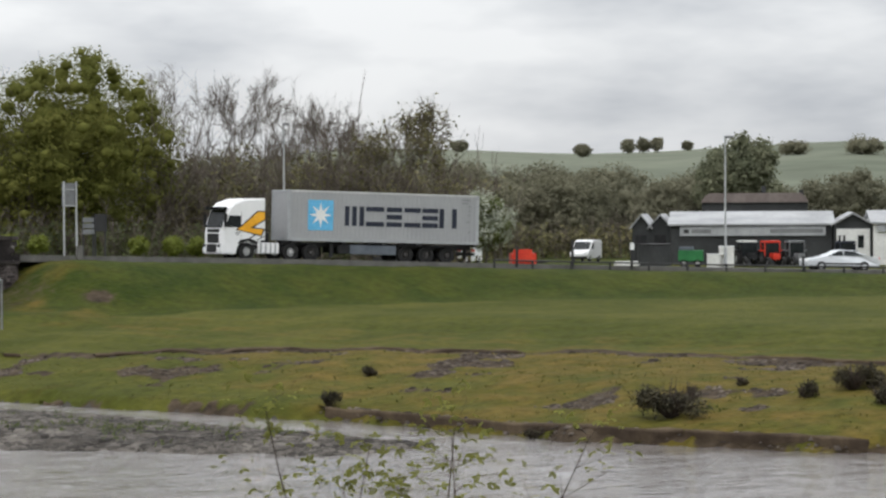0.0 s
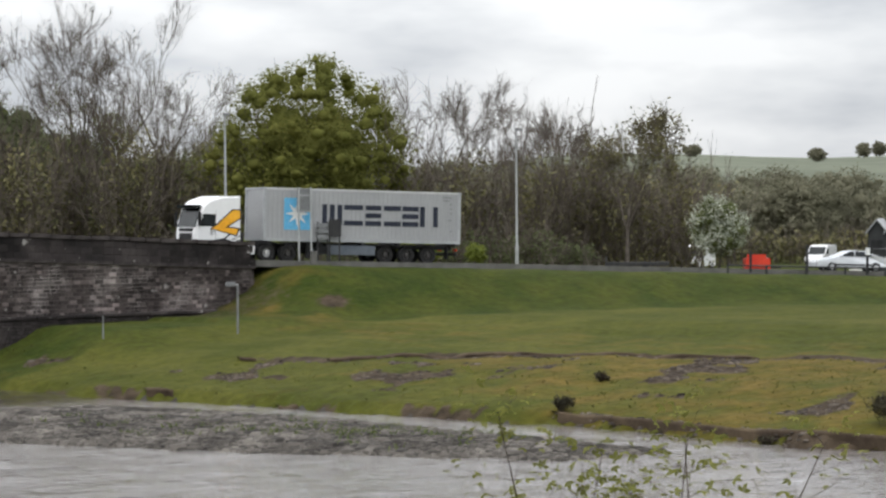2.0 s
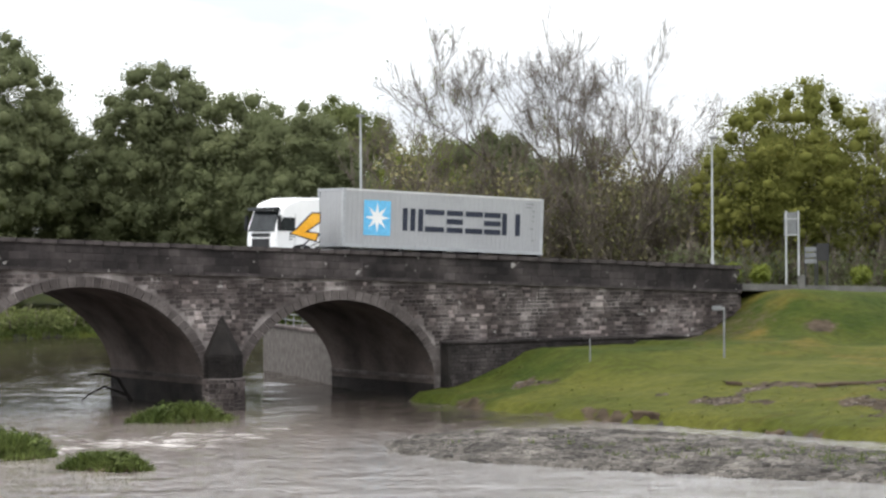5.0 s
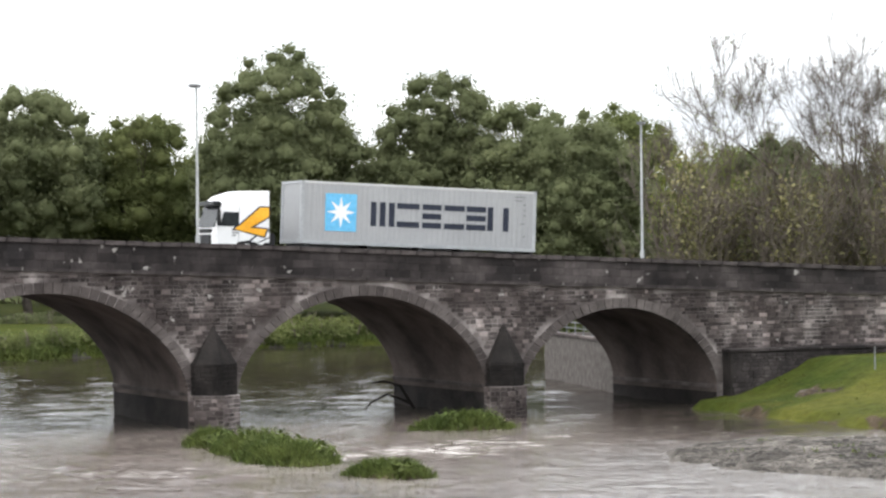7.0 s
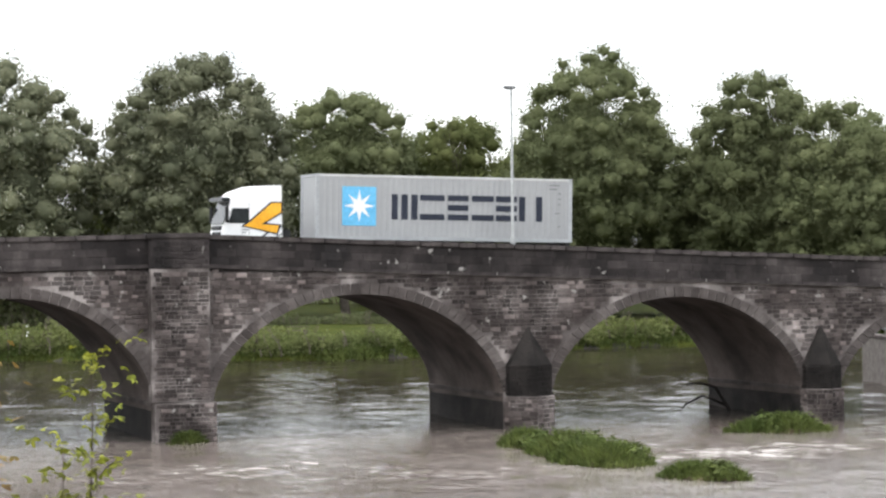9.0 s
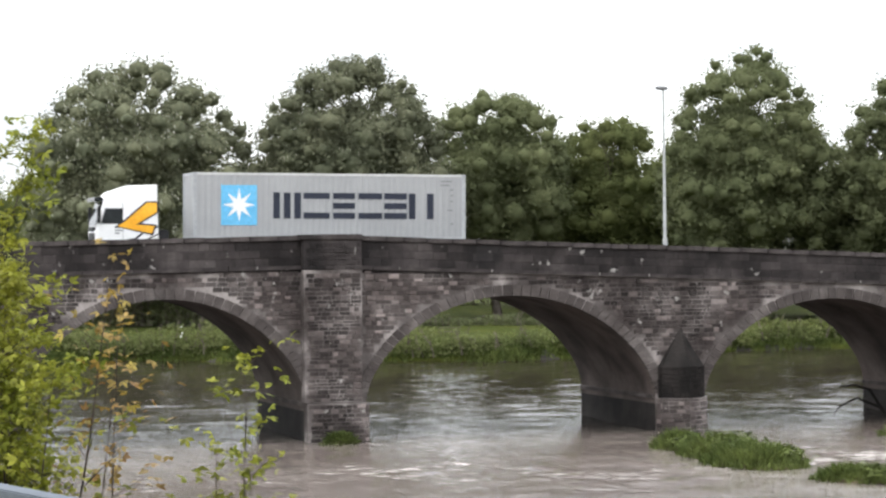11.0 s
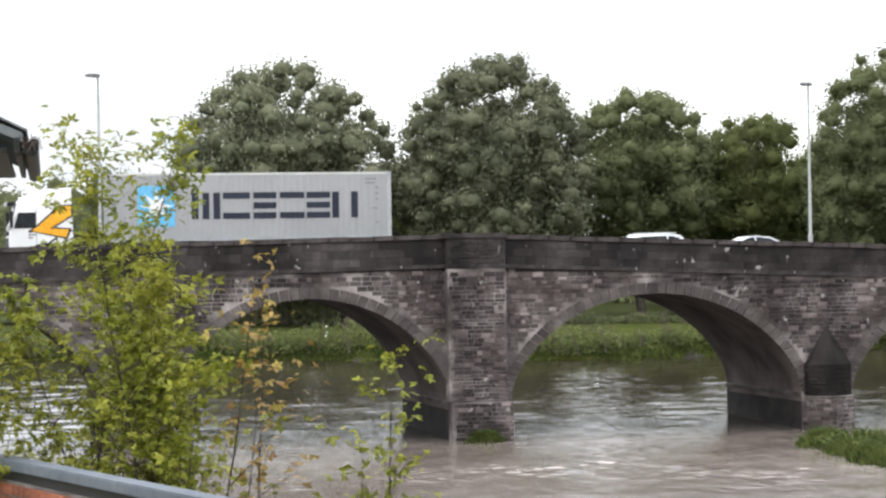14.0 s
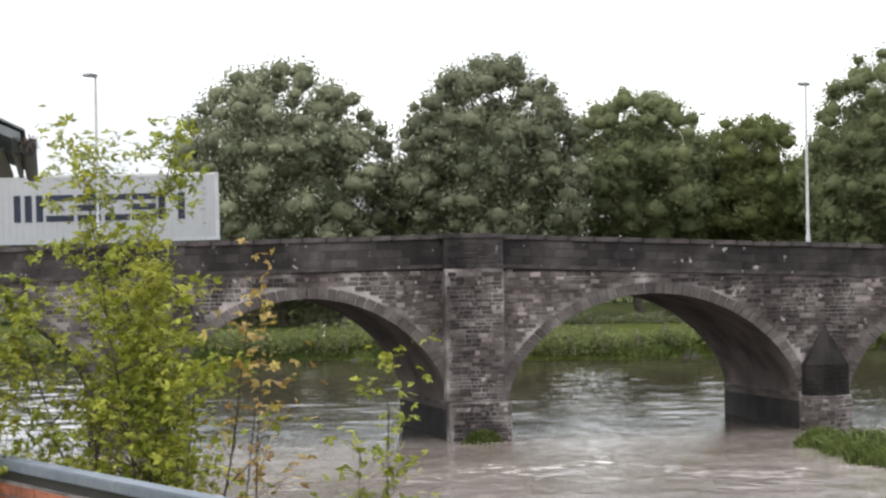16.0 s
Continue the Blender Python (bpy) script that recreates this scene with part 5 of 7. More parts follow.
# bar of river cobbles
q = np.stack([rng.uniform(-14, 18, 84000), rng.uniform(-8, 9.5, 84000)], 1)
bx = BAR[0] + q[:, 0] * BAR[2][0] - q[:, 1] * BAR[2][1]
by = BAR[1] + q[:, 0] * BAR[2][1] + q[:, 1] * BAR[2][0]
on_bar = bar_height(bx, by) > -0.07
bx, by = bx[on_bar], by[on_bar]
bz = ground_height(bx, by)
keep = bz > -0.06
pts = np.stack([bx, by, bz + 0.02], 1)[keep]
tagged(new("gravel_bar", pebble_mesh(rng, pts, rng.gamma(2.0, 0.024, len(pts)) + 0.035, "gravel_bar", M_GRAVEL)), "long bar of grey river cobbles", "gravel", kind="stuff")
gq = rng.normal(0, 1, (110, 2)) * np.array([6.0, 2.2]) + np.array([5.0, -2.5])
gx_ = BAR[0] + gq[:, 0] * BAR[2][0] - gq[:, 1] * BAR[2][1]
gy_ = BAR[1] + gq[:, 0] * BAR[2][1] + gq[:, 1] * BAR[2][0]
gp = np.repeat(np.stack([gx_, gy_, ground_height(gx_, gy_)], 1)[ground_height(gx_, gy_) > 0.05], 14, 0)
gp = gp + np.concatenate([rng.normal(0, 0.14, (len(gp), 2)), np.zeros((len(gp), 1))], 1)
tagged(new("bar_weeds", quads_mesh("bar_weeds", blades(rng, gp, rng.uniform(0.08, 0.3, len(gp)), np.full(len(gp), 0.025), 0.6), M_REED)), "sparse green weeds on the gravel bar", "weeds", kind="stuff")
# cobbles along the meadow's edge and in the worn scars
k = 60000
cx_, cy_ = rng.uniform(13, 62, k), rng.uniform(62, 128, k)
d_, s_ = line_distance(cx_, cy_, WATERLINE)
w_ = d_ * s_
edge_band = (w_ > -0.9) & (w_ < 0.5) & (cy_ < 92)
scar = (w_ > 2.2) & (w_ < scarp_offset(cx_, cy_)) & (earth_at(cx_, cy_, w_) > 0.45)
keep = edge_band | (scar & (rng.uniform(0, 1, k) < 0.7))
pts = np.stack([cx_, cy_, ground_height(cx_, cy_) + 0.01], 1)[keep]
tagged(new("bank_stones", pebble_mesh(rng, pts, rng.gamma(2.0, 0.022, len(pts)) + 0.025, "bank_stones", M_SCREE)), "loose grey stones at the water's edge", "gravel", kind="stuff")


def meadow_tufts():
    rng = np.random.default_rng(22)
    k = 26000
    x, y = rng.uniform(12, 84, k), rng.uniform(66, 146, k)
    d, s = line_distance(x, y, WATERLINE)
    w = d * s
    rd, rs = line_distance(x, y, [tuple(q[:2]) for q in ROAD[::20]])
    e = rd * rs
    n = x * N_DIR[0] + y * N_DIR[1]
    ok = ((w < scarp_offset(x, y)) | (rng.uniform(0, 1, k) < 0.12)) & (w > 0.25) & (e < -2.6) & ((n < FACE_N - 0.9) | (x * S_DIR[0] + y * S_DIR[1] > 88)) & (earth_at(x, y, w) < 0.55)
    x, y, w = x[ok], y[ok], w[ok]
    z = ground_height(x, y)
    slope_part = w < scarp_offset(x, y)
    h = np.where(slope_part, rng.gamma(3, 0.012, len(x)), rng.gamma(3, 0.008, len(x))) + 0.015
    pts = np.stack([x, y, z - 0.02], 1)
    dry = slope_part & (rng.uniform(0, 1, len(x)) < 0.93) | (rng.uniform(0, 1, len(x)) < 0.2)
    for name, sel, mat, lab in (("meadow_grass", ~dry, M_BLADE, "short green meadow grass"), ("dry_grass", dry, M_DRY, "straw-tinged tussock grass")):
        p, hh = np.repeat(pts[sel], 3, 0), np.repeat(h[sel], 3)
        p = p + np.concatenate([rng.normal(0, 0.10, (len(p), 2)), np.zeros((len(p), 1))], 1)
        tagged(new(name, quads_mesh(name, blades(rng, p, hh * rng.uniform(0.6, 1.3, len(p)), hh * 0.2 + 0.012, 0.5), mat)), lab, "grass", kind="stuff")


meadow_tufts()


def grass_islet(x, y, length, width, turn, tall, seed, label):
    rng = np.random.default_rng(seed)
    root = thing("grass_islet", label, "islet", at=pose(x, y, 0, 0, 0, turn))
    bm = bmesh.new()
    bmesh.ops.create_icosphere(bm, subdivisions=3, radius=1.0)
    for v in bm.verts:
        f = 1 + 0.18 * noise.noise(v.co * 2.3 + Vector((seed, 0, 0)))
        v.co = Vector((v.co.x * length * f, v.co.y * width * f, v.co.z * 0.28 * f - 0.04))
    part("mound", bm, M_EARTH, root, "low muddy mound", smooth=True)
    k = int(5200 * length * width / 6) + 900
    a, r = rng.uniform(0, 2 * np.pi, k), np.sqrt(rng.uniform(0, 1, k)) * (1 + 0.2 * np.sin(rng.uniform(0, 6.28, k)))
    lump = 0.65 + 0.5 * np.abs(np.sin(r * np.cos(a) * length * 1.4 + seed))
    p = np.stack([r * np.cos(a) * length, r * np.sin(a) * width, 0.22 * np.maximum(0, 1 - r * r)], 1)
    h = 0.8 * tall * lump * np.maximum(0.25, 1.05 - 0.55 * r) * rng.uniform(0.5, 1.15, k)
    m = max(3, int(length * 3))
    c = np.stack([rng.uniform(-0.75, 0.75, m) * length, rng.uniform(-0.5, 0.5, m) * width, rng.uniform(0.12, 0.3, m) * tall], 1)
    part("tussock", foliage_mesh(rng, "tussock", c, rng.uniform(0.45, 0.75, m) * min(1.0, width) * (0.6 + 0.4 * tall), 260, 0.11, M_REED, 0.75, 0.6), None, root, "rounded tussocks of wet grass")
    part("grass", quads_mesh("grass", blades(rng, p, h, np.full(k, 0.04), 0.6), M_REED), None, root, "long drooping green grass")
    return root


for i, (x, y, ln, wd_, turn, tall) in enumerate([(-6.0, 98.4, 2.5, 1.5, -60, 1.0), (-7.6, 102.6, 2.0, 1.25, -60, 1.0), (-9.5, 106.6, 1.7, 0.95, -62, 0.75), (-2.0, 91.6, 1.6, 0.85, -30, 0.7), (0.8, 115.2, 2.1, 1.1, 10, 0.85)]):
    grass_islet(x, y, ln, wd_, turn, tall, 600 + i, "long-grassed islet on a mud mound in the shallows")
px_, py_ = span_xy(26.0, FACE_N - 0.9)
grass_islet(px_, py_, 0.8, 0.4, 26, 0.45, 620, "small tuft of grass at the foot of the main pier")


def bush(x, y, r, h, seed):
    rng = np.random.default_rng(seed)
    z = float(ground_height(np.array([x]), np.array([y]))[0])
    root = thing("gorse_bush", "dark ragged gorse bush on the grassy bank", "bush", at=pose(x, y, z - 0.05), group="bank bushes")
    segs = []
    for _ in range(int(26 + 40 * r)):
        d = np.array([rng.normal(0, 0.8), rng.normal(0, 0.8), 1.0])
        d /= np.linalg.norm(d)
        e = d * h * rng.uniform(0.6, 1.1) * np.array([r / h, r / h, 1])
        segs.append((np.zeros(3), e * 0.6, 0.03, 0.02))
        segs.append((e * 0.6, e + rng.normal(0, 0.06, 3), 0.02, 0.008))
    part("stem_tangle", limb_mesh(segs, M_STEM, "stem_tangle", 4), None, root)
    k = int(2200 * r * h + 250)
    v = rng.normal(0, 1, (k, 3))
    v /= np.linalg.norm(v, axis=1, keepdims=True)
    rad = rng.uniform(0.3, 1, (k, 1)) ** 0.5 * (0.8 + 0.35 * np.sin(v[:, :1] * 5 + seed) * np.cos(v[:, 1:2] * 4))
    lumps = np.stack([rng.normal(0, 0.55 * r, 6), rng.normal(0, 0.4 * r, 6), rng.uniform(0.18, 0.62, 6) * h], 1)
    c = v * rad * np.array([r * 0.55, r * 0.5, h * 0.36]) * rng.uniform(0.7, 1.15, (k, 1)) + lumps[rng.integers(0, 6, k)]
    c[:, 2] = np.maximum(c[:, 2], 0.02)
    part("foliage", quads_mesh("foliage", leaf_quads(rng, c, rng.uniform(0.03, 0.09, k), 0.6, 0.35), M_GORSE), None, root)
    return root


for i, (x, y, r, h) in enumerate(BUSHES):
    bush(x, y, r, h, 700 + i)

def far_reeds():
    """Long grass along the foot of the park bank."""
    rng = np.random.default_rng(77)
    k = 30000
    x = rng.uniform(-100, 26, k)
    fx = np.interp(x, [-140, -62, -30, -14, -6, 10, 30, 60], [196, 190, 187, 205, 213, 222, 232, 240]) + 1.2 * wavy(x, x * 0, 0.3)
    y = fx + rng.gamma(1.6, 1.5, k)
    p = np.stack([x, y, ground_height(x, y) - 0.05], 1)
    h = (0.22 + 0.6 * np.abs(wavy(x, y, 0.5, 3)) ** 1.3) * rng.uniform(0.5, 1.2, k)
    tagged(new("bank_reeds", quads_mesh("bank_reeds", blades(rng, p, h, np.full(k, 0.07), 0.4), M_REED)), "long green grass fringing the far bank", "grass", kind="stuff")


far_reeds()

# driftwood caught on a pier
drift = thing("driftwood", "dark forked branch caught against a pier", "branch", at=pose(-3.1, 127.0, 0.2, 0, 0, 0))
part("bough", limb_mesh([(np.array(a, float), np.array(b, float), r0, r1) for a, b, r0, r1 in
                         [((1.6, 0, 0.0), (0.9, 0, 1.15), 0.10, 0.08), ((0.9, 0, 1.15), (0.2, 0.1, 1.35), 0.08, 0.06), ((0.2, 0.1, 1.35), (-0.5, 0.1, 1.3), 0.06, 0.03),
                          ((1.4, 0, 0.3), (0.3, -0.1, 0.75), 0.08, 0.06), ((0.3, -0.1, 0.75), (-0.5, -0.1, 0.35), 0.06, 0.04), ((-0.5, -0.1, 0.35), (-0.8, -0.1, 0.0), 0.04, 0.02)]], M_NEARBLACK, "bough"), None, drift)


# ---- street furniture ----
def lamp_post(x, y, z0, z1, turn, group="street lamps"):
    root = thing("street_lamp", "tall tapered grey steel street lamp with a flat lantern", "street lamp", at=pose(x, y, z0, 0, 0, turn), group=group)
    h = z1 - z0
    part("pole", tube((0, 0, 1.4), (0, 0, h), 0.075, 0.05, 12), M_STEEL, root)
    part("base", tube((0, 0, 0), (0, 0, 1.45), 0.11, 0.11, 12), M_STEEL, root)
    part("arm", tube((0, 0, h - 0.05), (0.12, -0.5, h + 0.02), 0.035, 0.03, 8), M_STEEL, root)
    bm = bmesh.new()
    add_box(bm, -0.16, 0.30, -0.85, -0.25, h - 0.04, h + 0.10, 0.04)
    part("lantern", bm, M_SIGNBACK, root, "flat grey lantern")
    return root


for x, y, z0, z1 in [(-39.3, 103.3, 7.2, 15.72), (-11.0, 117.1, 7.2, 15.31), (10.43, 137.35, 6.3, 14.4), (31.65, 148.7, 5.2, 13.65), (51.4, 154.7, 4.4, 13.0), (77.5, 145.65, 3.7, 12.1)]:
    lamp_post(x, y, z0, z1, -10)

sign = thing("road_sign", "large road sign seen from its grey back on two steel posts", "road sign", at=pose(33.75, 138.0, 5.19, 0, 0, 13))
for dx in (-0.37, 0.37):
    part("post", tube((dx, 0, -0.5), (dx, 0, 4.16), 0.055), M_STEEL, sign)
part("panel", box(-0.44, 0.44, 0.07, 0.11, 2.8, 4.08, 0.01), M_SIGNBACK, sign, "grey aluminium sign back")
for z in (2.83, 3.7):
    part("brace", box(-0.44, 0.44, 0.03, 0.07, z, z + 0.06), M_STEEL, sign)
part("cabinet", box(0.25, 0.58, -0.35, -0.1, -0.25, 0.7, 0.03), M_KERB, sign, "pale service cabinet at the foot")
for x, y, n_pan in ((34.9, 138.7, 3), (35.6, 138.8, 1)):
    fp = thing("finger_sign", "small direction sign with stacked boards on dark posts", "road sign", at=pose(x, y, 5.14, 0, 0, 13))
    for dx in (-0.3, 0.3):
        part("post", tube((dx, 0, -0.4), (dx, 0, 2.34), 0.045), M_DARKSTEEL, fp)
    if n_pan == 3:
        for i in range(3):
            part("board", box(-0.36, 0.36, -0.09, -0.05, 1.36 + i * 0.32, 1.62 + i * 0.32, 0.01), M_SIGNBACK, fp)
    else:
        part("board", box(-0.38, 0.38, -0.09, -0.05, 1.5, 2.45, 0.01), M_DARKSTEEL, fp, "dark sign back")

cctv = thing("camera_post", "grey post with a boxed monitoring head at the meadow's edge", "post", at=pose(25.9, 119.2, 2.35, 0, 0, 12))
part("post", tube((0, 0, 0), (0, 0, 2.3), 0.05), M_SIGNBACK, cctv)
part("arm", tube((0.02, 0, 2.3), (-0.35, 0, 2.28), 0.035), M_STEEL, cctv)
part("head", box(-0.58, -0.12, -0.12, 0.12, 2.2, 2.42, 0.03), M_SIGNBACK, cctv, "small boxed head")
gauge = thing("marker_post", "thin pale marker post by the wall", "post", at=pose(19.8, 120.4, 2.2))
part("post", tube((0, 0, 0), (0, 0, 1.05), 0.035), M_SIGNBACK, gauge)
white = thing("marker_post", "short white post on the far bank", "post", at=pose(-58.0, 203.0, 1.6))
part("post", box(-0.09, 0.09, -0.09, 0.09, 0, 1.0, 0.02), M_WHITEPAINT, white)
# picnic bench in the park
bench = thing("picnic_bench", "weathered wooden picnic bench in the park", "bench", at=pose(-36.5, 205.0, 1.55, 0, 0, 5))
part("top", box(-0.9, 0.9, -0.35, 0.35, 0.7, 0.76), M_BARK, bench)
for dy in (-0.7, 0.7):
    part("seat", box(-0.9, 0.9, dy - 0.14, dy + 0.14, 0.42, 0.47), M_BARK, bench)
for dx in (-0.65, 0.65):
    part("frame", box(dx - 0.04, dx + 0.04, -0.7, 0.7, 0.0, 0.42), M_BARK, bench)

# dark rail along the verge
rail = thing("verge_fence", "low dark steel rail along the verge on short posts", "fence")
ps = list(np.arange(178, 228, 2.5))
for p in ps:
    a = offset_point(p, -2.7)
    part("post", box(a.x - 0.05, a.x + 0.05, a.y - 0.05, a.y + 0.05, a.z - 0.3, a.z + 0.36), M_DARKSTEEL, rail)
for p in ps[:-1]:
    a, b = offset_point(p, -2.7), offset_point(p + 2.5, -2.7)
    part("rail", tube((a.x, a.y, a.z + 0.3), (b.x, b.y, b.z + 0.3), 0.05, 0.05, 6), M_DARKSTEEL, rail)
for p, tall, board in ((179.6, 1.25, False), (183.2, 1.7, False), (187.0, 1.6, True), (198.0, 1.0, False)):
    a = offset_point(p, -2.4)
    vp = thing("verge_post", "slim dark post with a small white notice" if board else "slim dark wooden post on the verge", "post", at=pose(a.x, a.y, a.z - 0.1))
    part("post", box(-0.06, 0.06, -0.06, 0.06, 0, tall, 0.01), M_DARKSTEEL, vp)
    if board:
        part("notice", box(-0.13, 0.13, -0.09, -0.065, tall - 0.42, tall), M_WHITEPAINT, vp, "white notice board")


# ---- vehicles ----
def wheel(root, x, y, r, w, out, hub=None):
    """A wheel whose middle lies at x, y, r; out is the side (-1 towards the river) on which the hub shows."""
    ax = new("wheel")
    ax.parent = root
    ax.matrix_basis = pose(x, y, r)
    bm = bmesh.new()
    prof = [(r * 0.5, -w / 2), (r * 0.93, -w / 2), (r, -w / 2 * 0.75), (r, w / 2 * 0.75), (r * 0.93, w / 2), (r * 0.5, w / 2)]
    k = 28
    rings = [[bm.verts.new((q * math.cos(2 * math.pi * i / k), t, q * math.sin(2 * math.pi * i / k))) for q, t in prof] for i in range(k)]
    for i in range(k):
        a, b = rings[i], rings[(i + 1) % k]
        for j in range(len(prof)):
            jj = (j + 1) % len(prof)
            bm.faces.new((a[j], b[j], b[jj], a[jj]))
    part("tyre", bm, M_TYRE, ax)
    bm = bmesh.new()
    add_tube(bm, (0, -w * 0.22, 0), (0, w * 0.22, 0), r * 0.5, r * 0.5, 24)
    add_tube(bm, (0, out * w * 0.3, 0), (0, out * w * 0.52, 0), r * 0.26, r * 0.22, 14)
    for i in range(8):
        a = 2 * math.pi * i / 8
        add_tube(bm, (r * 0.36 * math.cos(a), out * w * 0.28, r * 0.36 * math.sin(a)), (r * 0.36 * math.cos(a), out * w * 0.36, r * 0.36 * math.sin(a)), r * 0.05, r * 0.05, 6)
    part("rim", bm, hub or M_HUB, ax)
    return ax


def make_container():
    root = thing("shipping_container", "long pale grey corrugated high shipping container with blue star panel", "container")
    L, W, H, z0 = 12.19, 1.219, 2.896, 1.16
    for y, name in ((-W, "side_panel"), (W, "side_panel")):
        bm = bmesh.new()
        sgn = -1 if y < 0 else 1
        xs, k = [], 0
        x = 0.16
        while x < L - 0.16:
            for dx, dep in ((0, 0.0), (0.072, 0.0), (0.14, 0.02), (0.212, 0.02)):
                xs.append((x + dx, y - sgn * dep))
            x += 0.28
        xs = [q for q in xs if q[0] < L - 0.12]
        lo = [bm.verts.new((a, b, z0 + 0.14)) for a, b in xs]
        hi = [bm.verts.new((a, b, z0 + H - 0.09)) for a, b in xs]
        lo2 = [bm.verts.new((a, b - sgn * 0.02, z0 + 0.14)) for a, b in xs]
        hi2 = [bm.verts.new((a, b - sgn * 0.02, z0 + H - 0.09)) for a, b in xs]
        for i in range(len(xs) - 1):
            bm.faces.new((lo[i], lo[i + 1], hi[i + 1], hi[i]))
            bm.faces.new((lo2[i + 1], lo2[i], hi2[i], hi2[i + 1]))
        part(name, bm, M_CONTAINER, root)
    for y in (-W, W):
        s = 1 if y < 0 else -1
        part("top_rail", box(0.1, L - 0.1, min(y - s * 0.005, y + s * 0.07), max(y - s * 0.005, y + s * 0.07), z0 + H - 0.10, z0 + H - 0.005), M_TOPRAIL, root)
        part("bottom_rail", box(0.1, L - 0.1, min(y - s * 0.004, y + s * 0.07), max(y - s * 0.004, y + s * 0.07), z0, z0 + 0.15), M_RAIL, root)
        for x in (0.0, L - 0.17):
            part("corner_post", box(x, x + 0.17, min(y - s * 0.008, y + s * 0.16), max(y - s * 0.008, y + s * 0.16), z0 + 0.12, z0 + H - 0.12), M_RAIL, root)
            for z in (z0, z0 + H - 0.12):
                part("corner_casting", box(x - 0.004, x + 0.18, min(y - s * 0.012, y + s * 0.165), max(y - s * 0.012, y + s * 0.165), z, z + 0.122, 0.008), M_RAIL, root)
    bm = bmesh.new()
    ys = []
    y = -W + 0.16
    while y < W - 0.16:
        for dy, dep in ((0, 0.02), (0.1, 0.02), (0.15, 0.06), (0.22, 0.06)):
            ys.append((min(y + dy, W - 0.16), dep))
        y += 0.27
    lo = [bm.verts.new((d, q, z0 + 0.12)) for q, d in ys]
    hi = [bm.verts.new((d, q, z0 + H - 0.1)) for q, d in ys]
    for i in range(len(ys) - 1):
        bm.faces.new((lo[i], hi[i], hi[i + 1], lo[i + 1]))
    part("front_panel", bm, M_CONTAINER, root)
    part("front_sill", box(0.0, 0.12, -W + 0.16, W - 0.16, z0, z0 + 0.16), M_RAIL, root)
    part("front_header", box(0.0, 0.12, -W + 0.16, W - 0.16, z0 + H - 0.12, z0 + H - 0.01), M_RAIL, root)
    part("roof", box(0.1, L - 0.1, -W + 0.07, W - 0.07, z0 + H - 0.06, z0 + H - 0.02), M_CONTAINER, root)
    part("floor", box(0.1, L - 0.1, -W + 0.07, W - 0.07, z0 + 0.05, z0 + 0.15), M_BLACK, root)
    for y0, y1 in ((-W + 0.17, -0.01), (0.01, W - 0.17)):
        door = part("door", box(L - 0.10, L - 0.05, y0, y1, z0 + 0.16, z0 + H - 0.13), M_CONTAINER, root)
        for yy in (y0 + 0.25, y1 - 0.25):
            part("locking_bar", tube((L - 0.03, yy, z0 + 0.1), (L - 0.03, yy, z0 + H - 0.1), 0.018), M_STEEL, door)
    # painted panel with a star, and dark lettering blocks
    yf = -W - 0.004
    panel = part("blue_panel", box(1.22, 2.80, yf - 0.003, yf + 0.003, z0 + 0.62, z0 + 2.36), M_LOGOBLUE, root, "light blue square panel")
    cx0, cz0 = 2.01, z0 + 1.50
    star = []
    for i in range(16):
        a = math.pi * i / 8 + math.pi / 2
        r = 0.72 if i % 2 == 0 else 0.27
        star.append((cx0 + r * math.cos(a), cz0 + r * math.sin(a)))
    part("star", prism(star, yf - 0.009, yf - 0.005), M_WHITEPAINT, panel, "white eight-pointed star")
    zb, zt = z0 + 0.93, z0 + 2.05
    hgt = zt - zb
    lett = [(3.52, 1.22, "v3"), (4.86, 1.16, "h2"), (6.18, 0.98, "h3"), (7.32, 1.06, "h2"), (8.48, 1.02, "h3"), (9.60, 1.12, "v2")]
    for x, w, kind in lett:
        k = int(kind[1])
        for i in range(k):
            if kind[0] == "v":
                a = x + i * (w - 0.29) / (k - 1)
                bm = box(a, a + 0.29, yf - 0.003, yf + 0.003, zb, zt)
            else:
                b = zb + i * (hgt - 0.26) / (k - 1)
                bm = box(x, x + w, yf - 0.003, yf + 0.003, b, b + 0.26)
            part("letter_bar", bm, M_NAVY, root)
    for i, (x, z, w) in enumerate([(11.05, 2.62, 0.5), (11.05, 2.45, 0.4), (11.5, 2.25, 0.12), (11.5, 2.0, 0.12), (11.5, 1.75, 0.12), (11.35, 1.35, 0.25), (11.5, 0.75, 0.12)]):
        part("marking_bar", box(x, x + w, yf - 0.003, yf + 0.003, z0 + z - 0.06, z0 + z), M_SIGNBACK, root)
    return root


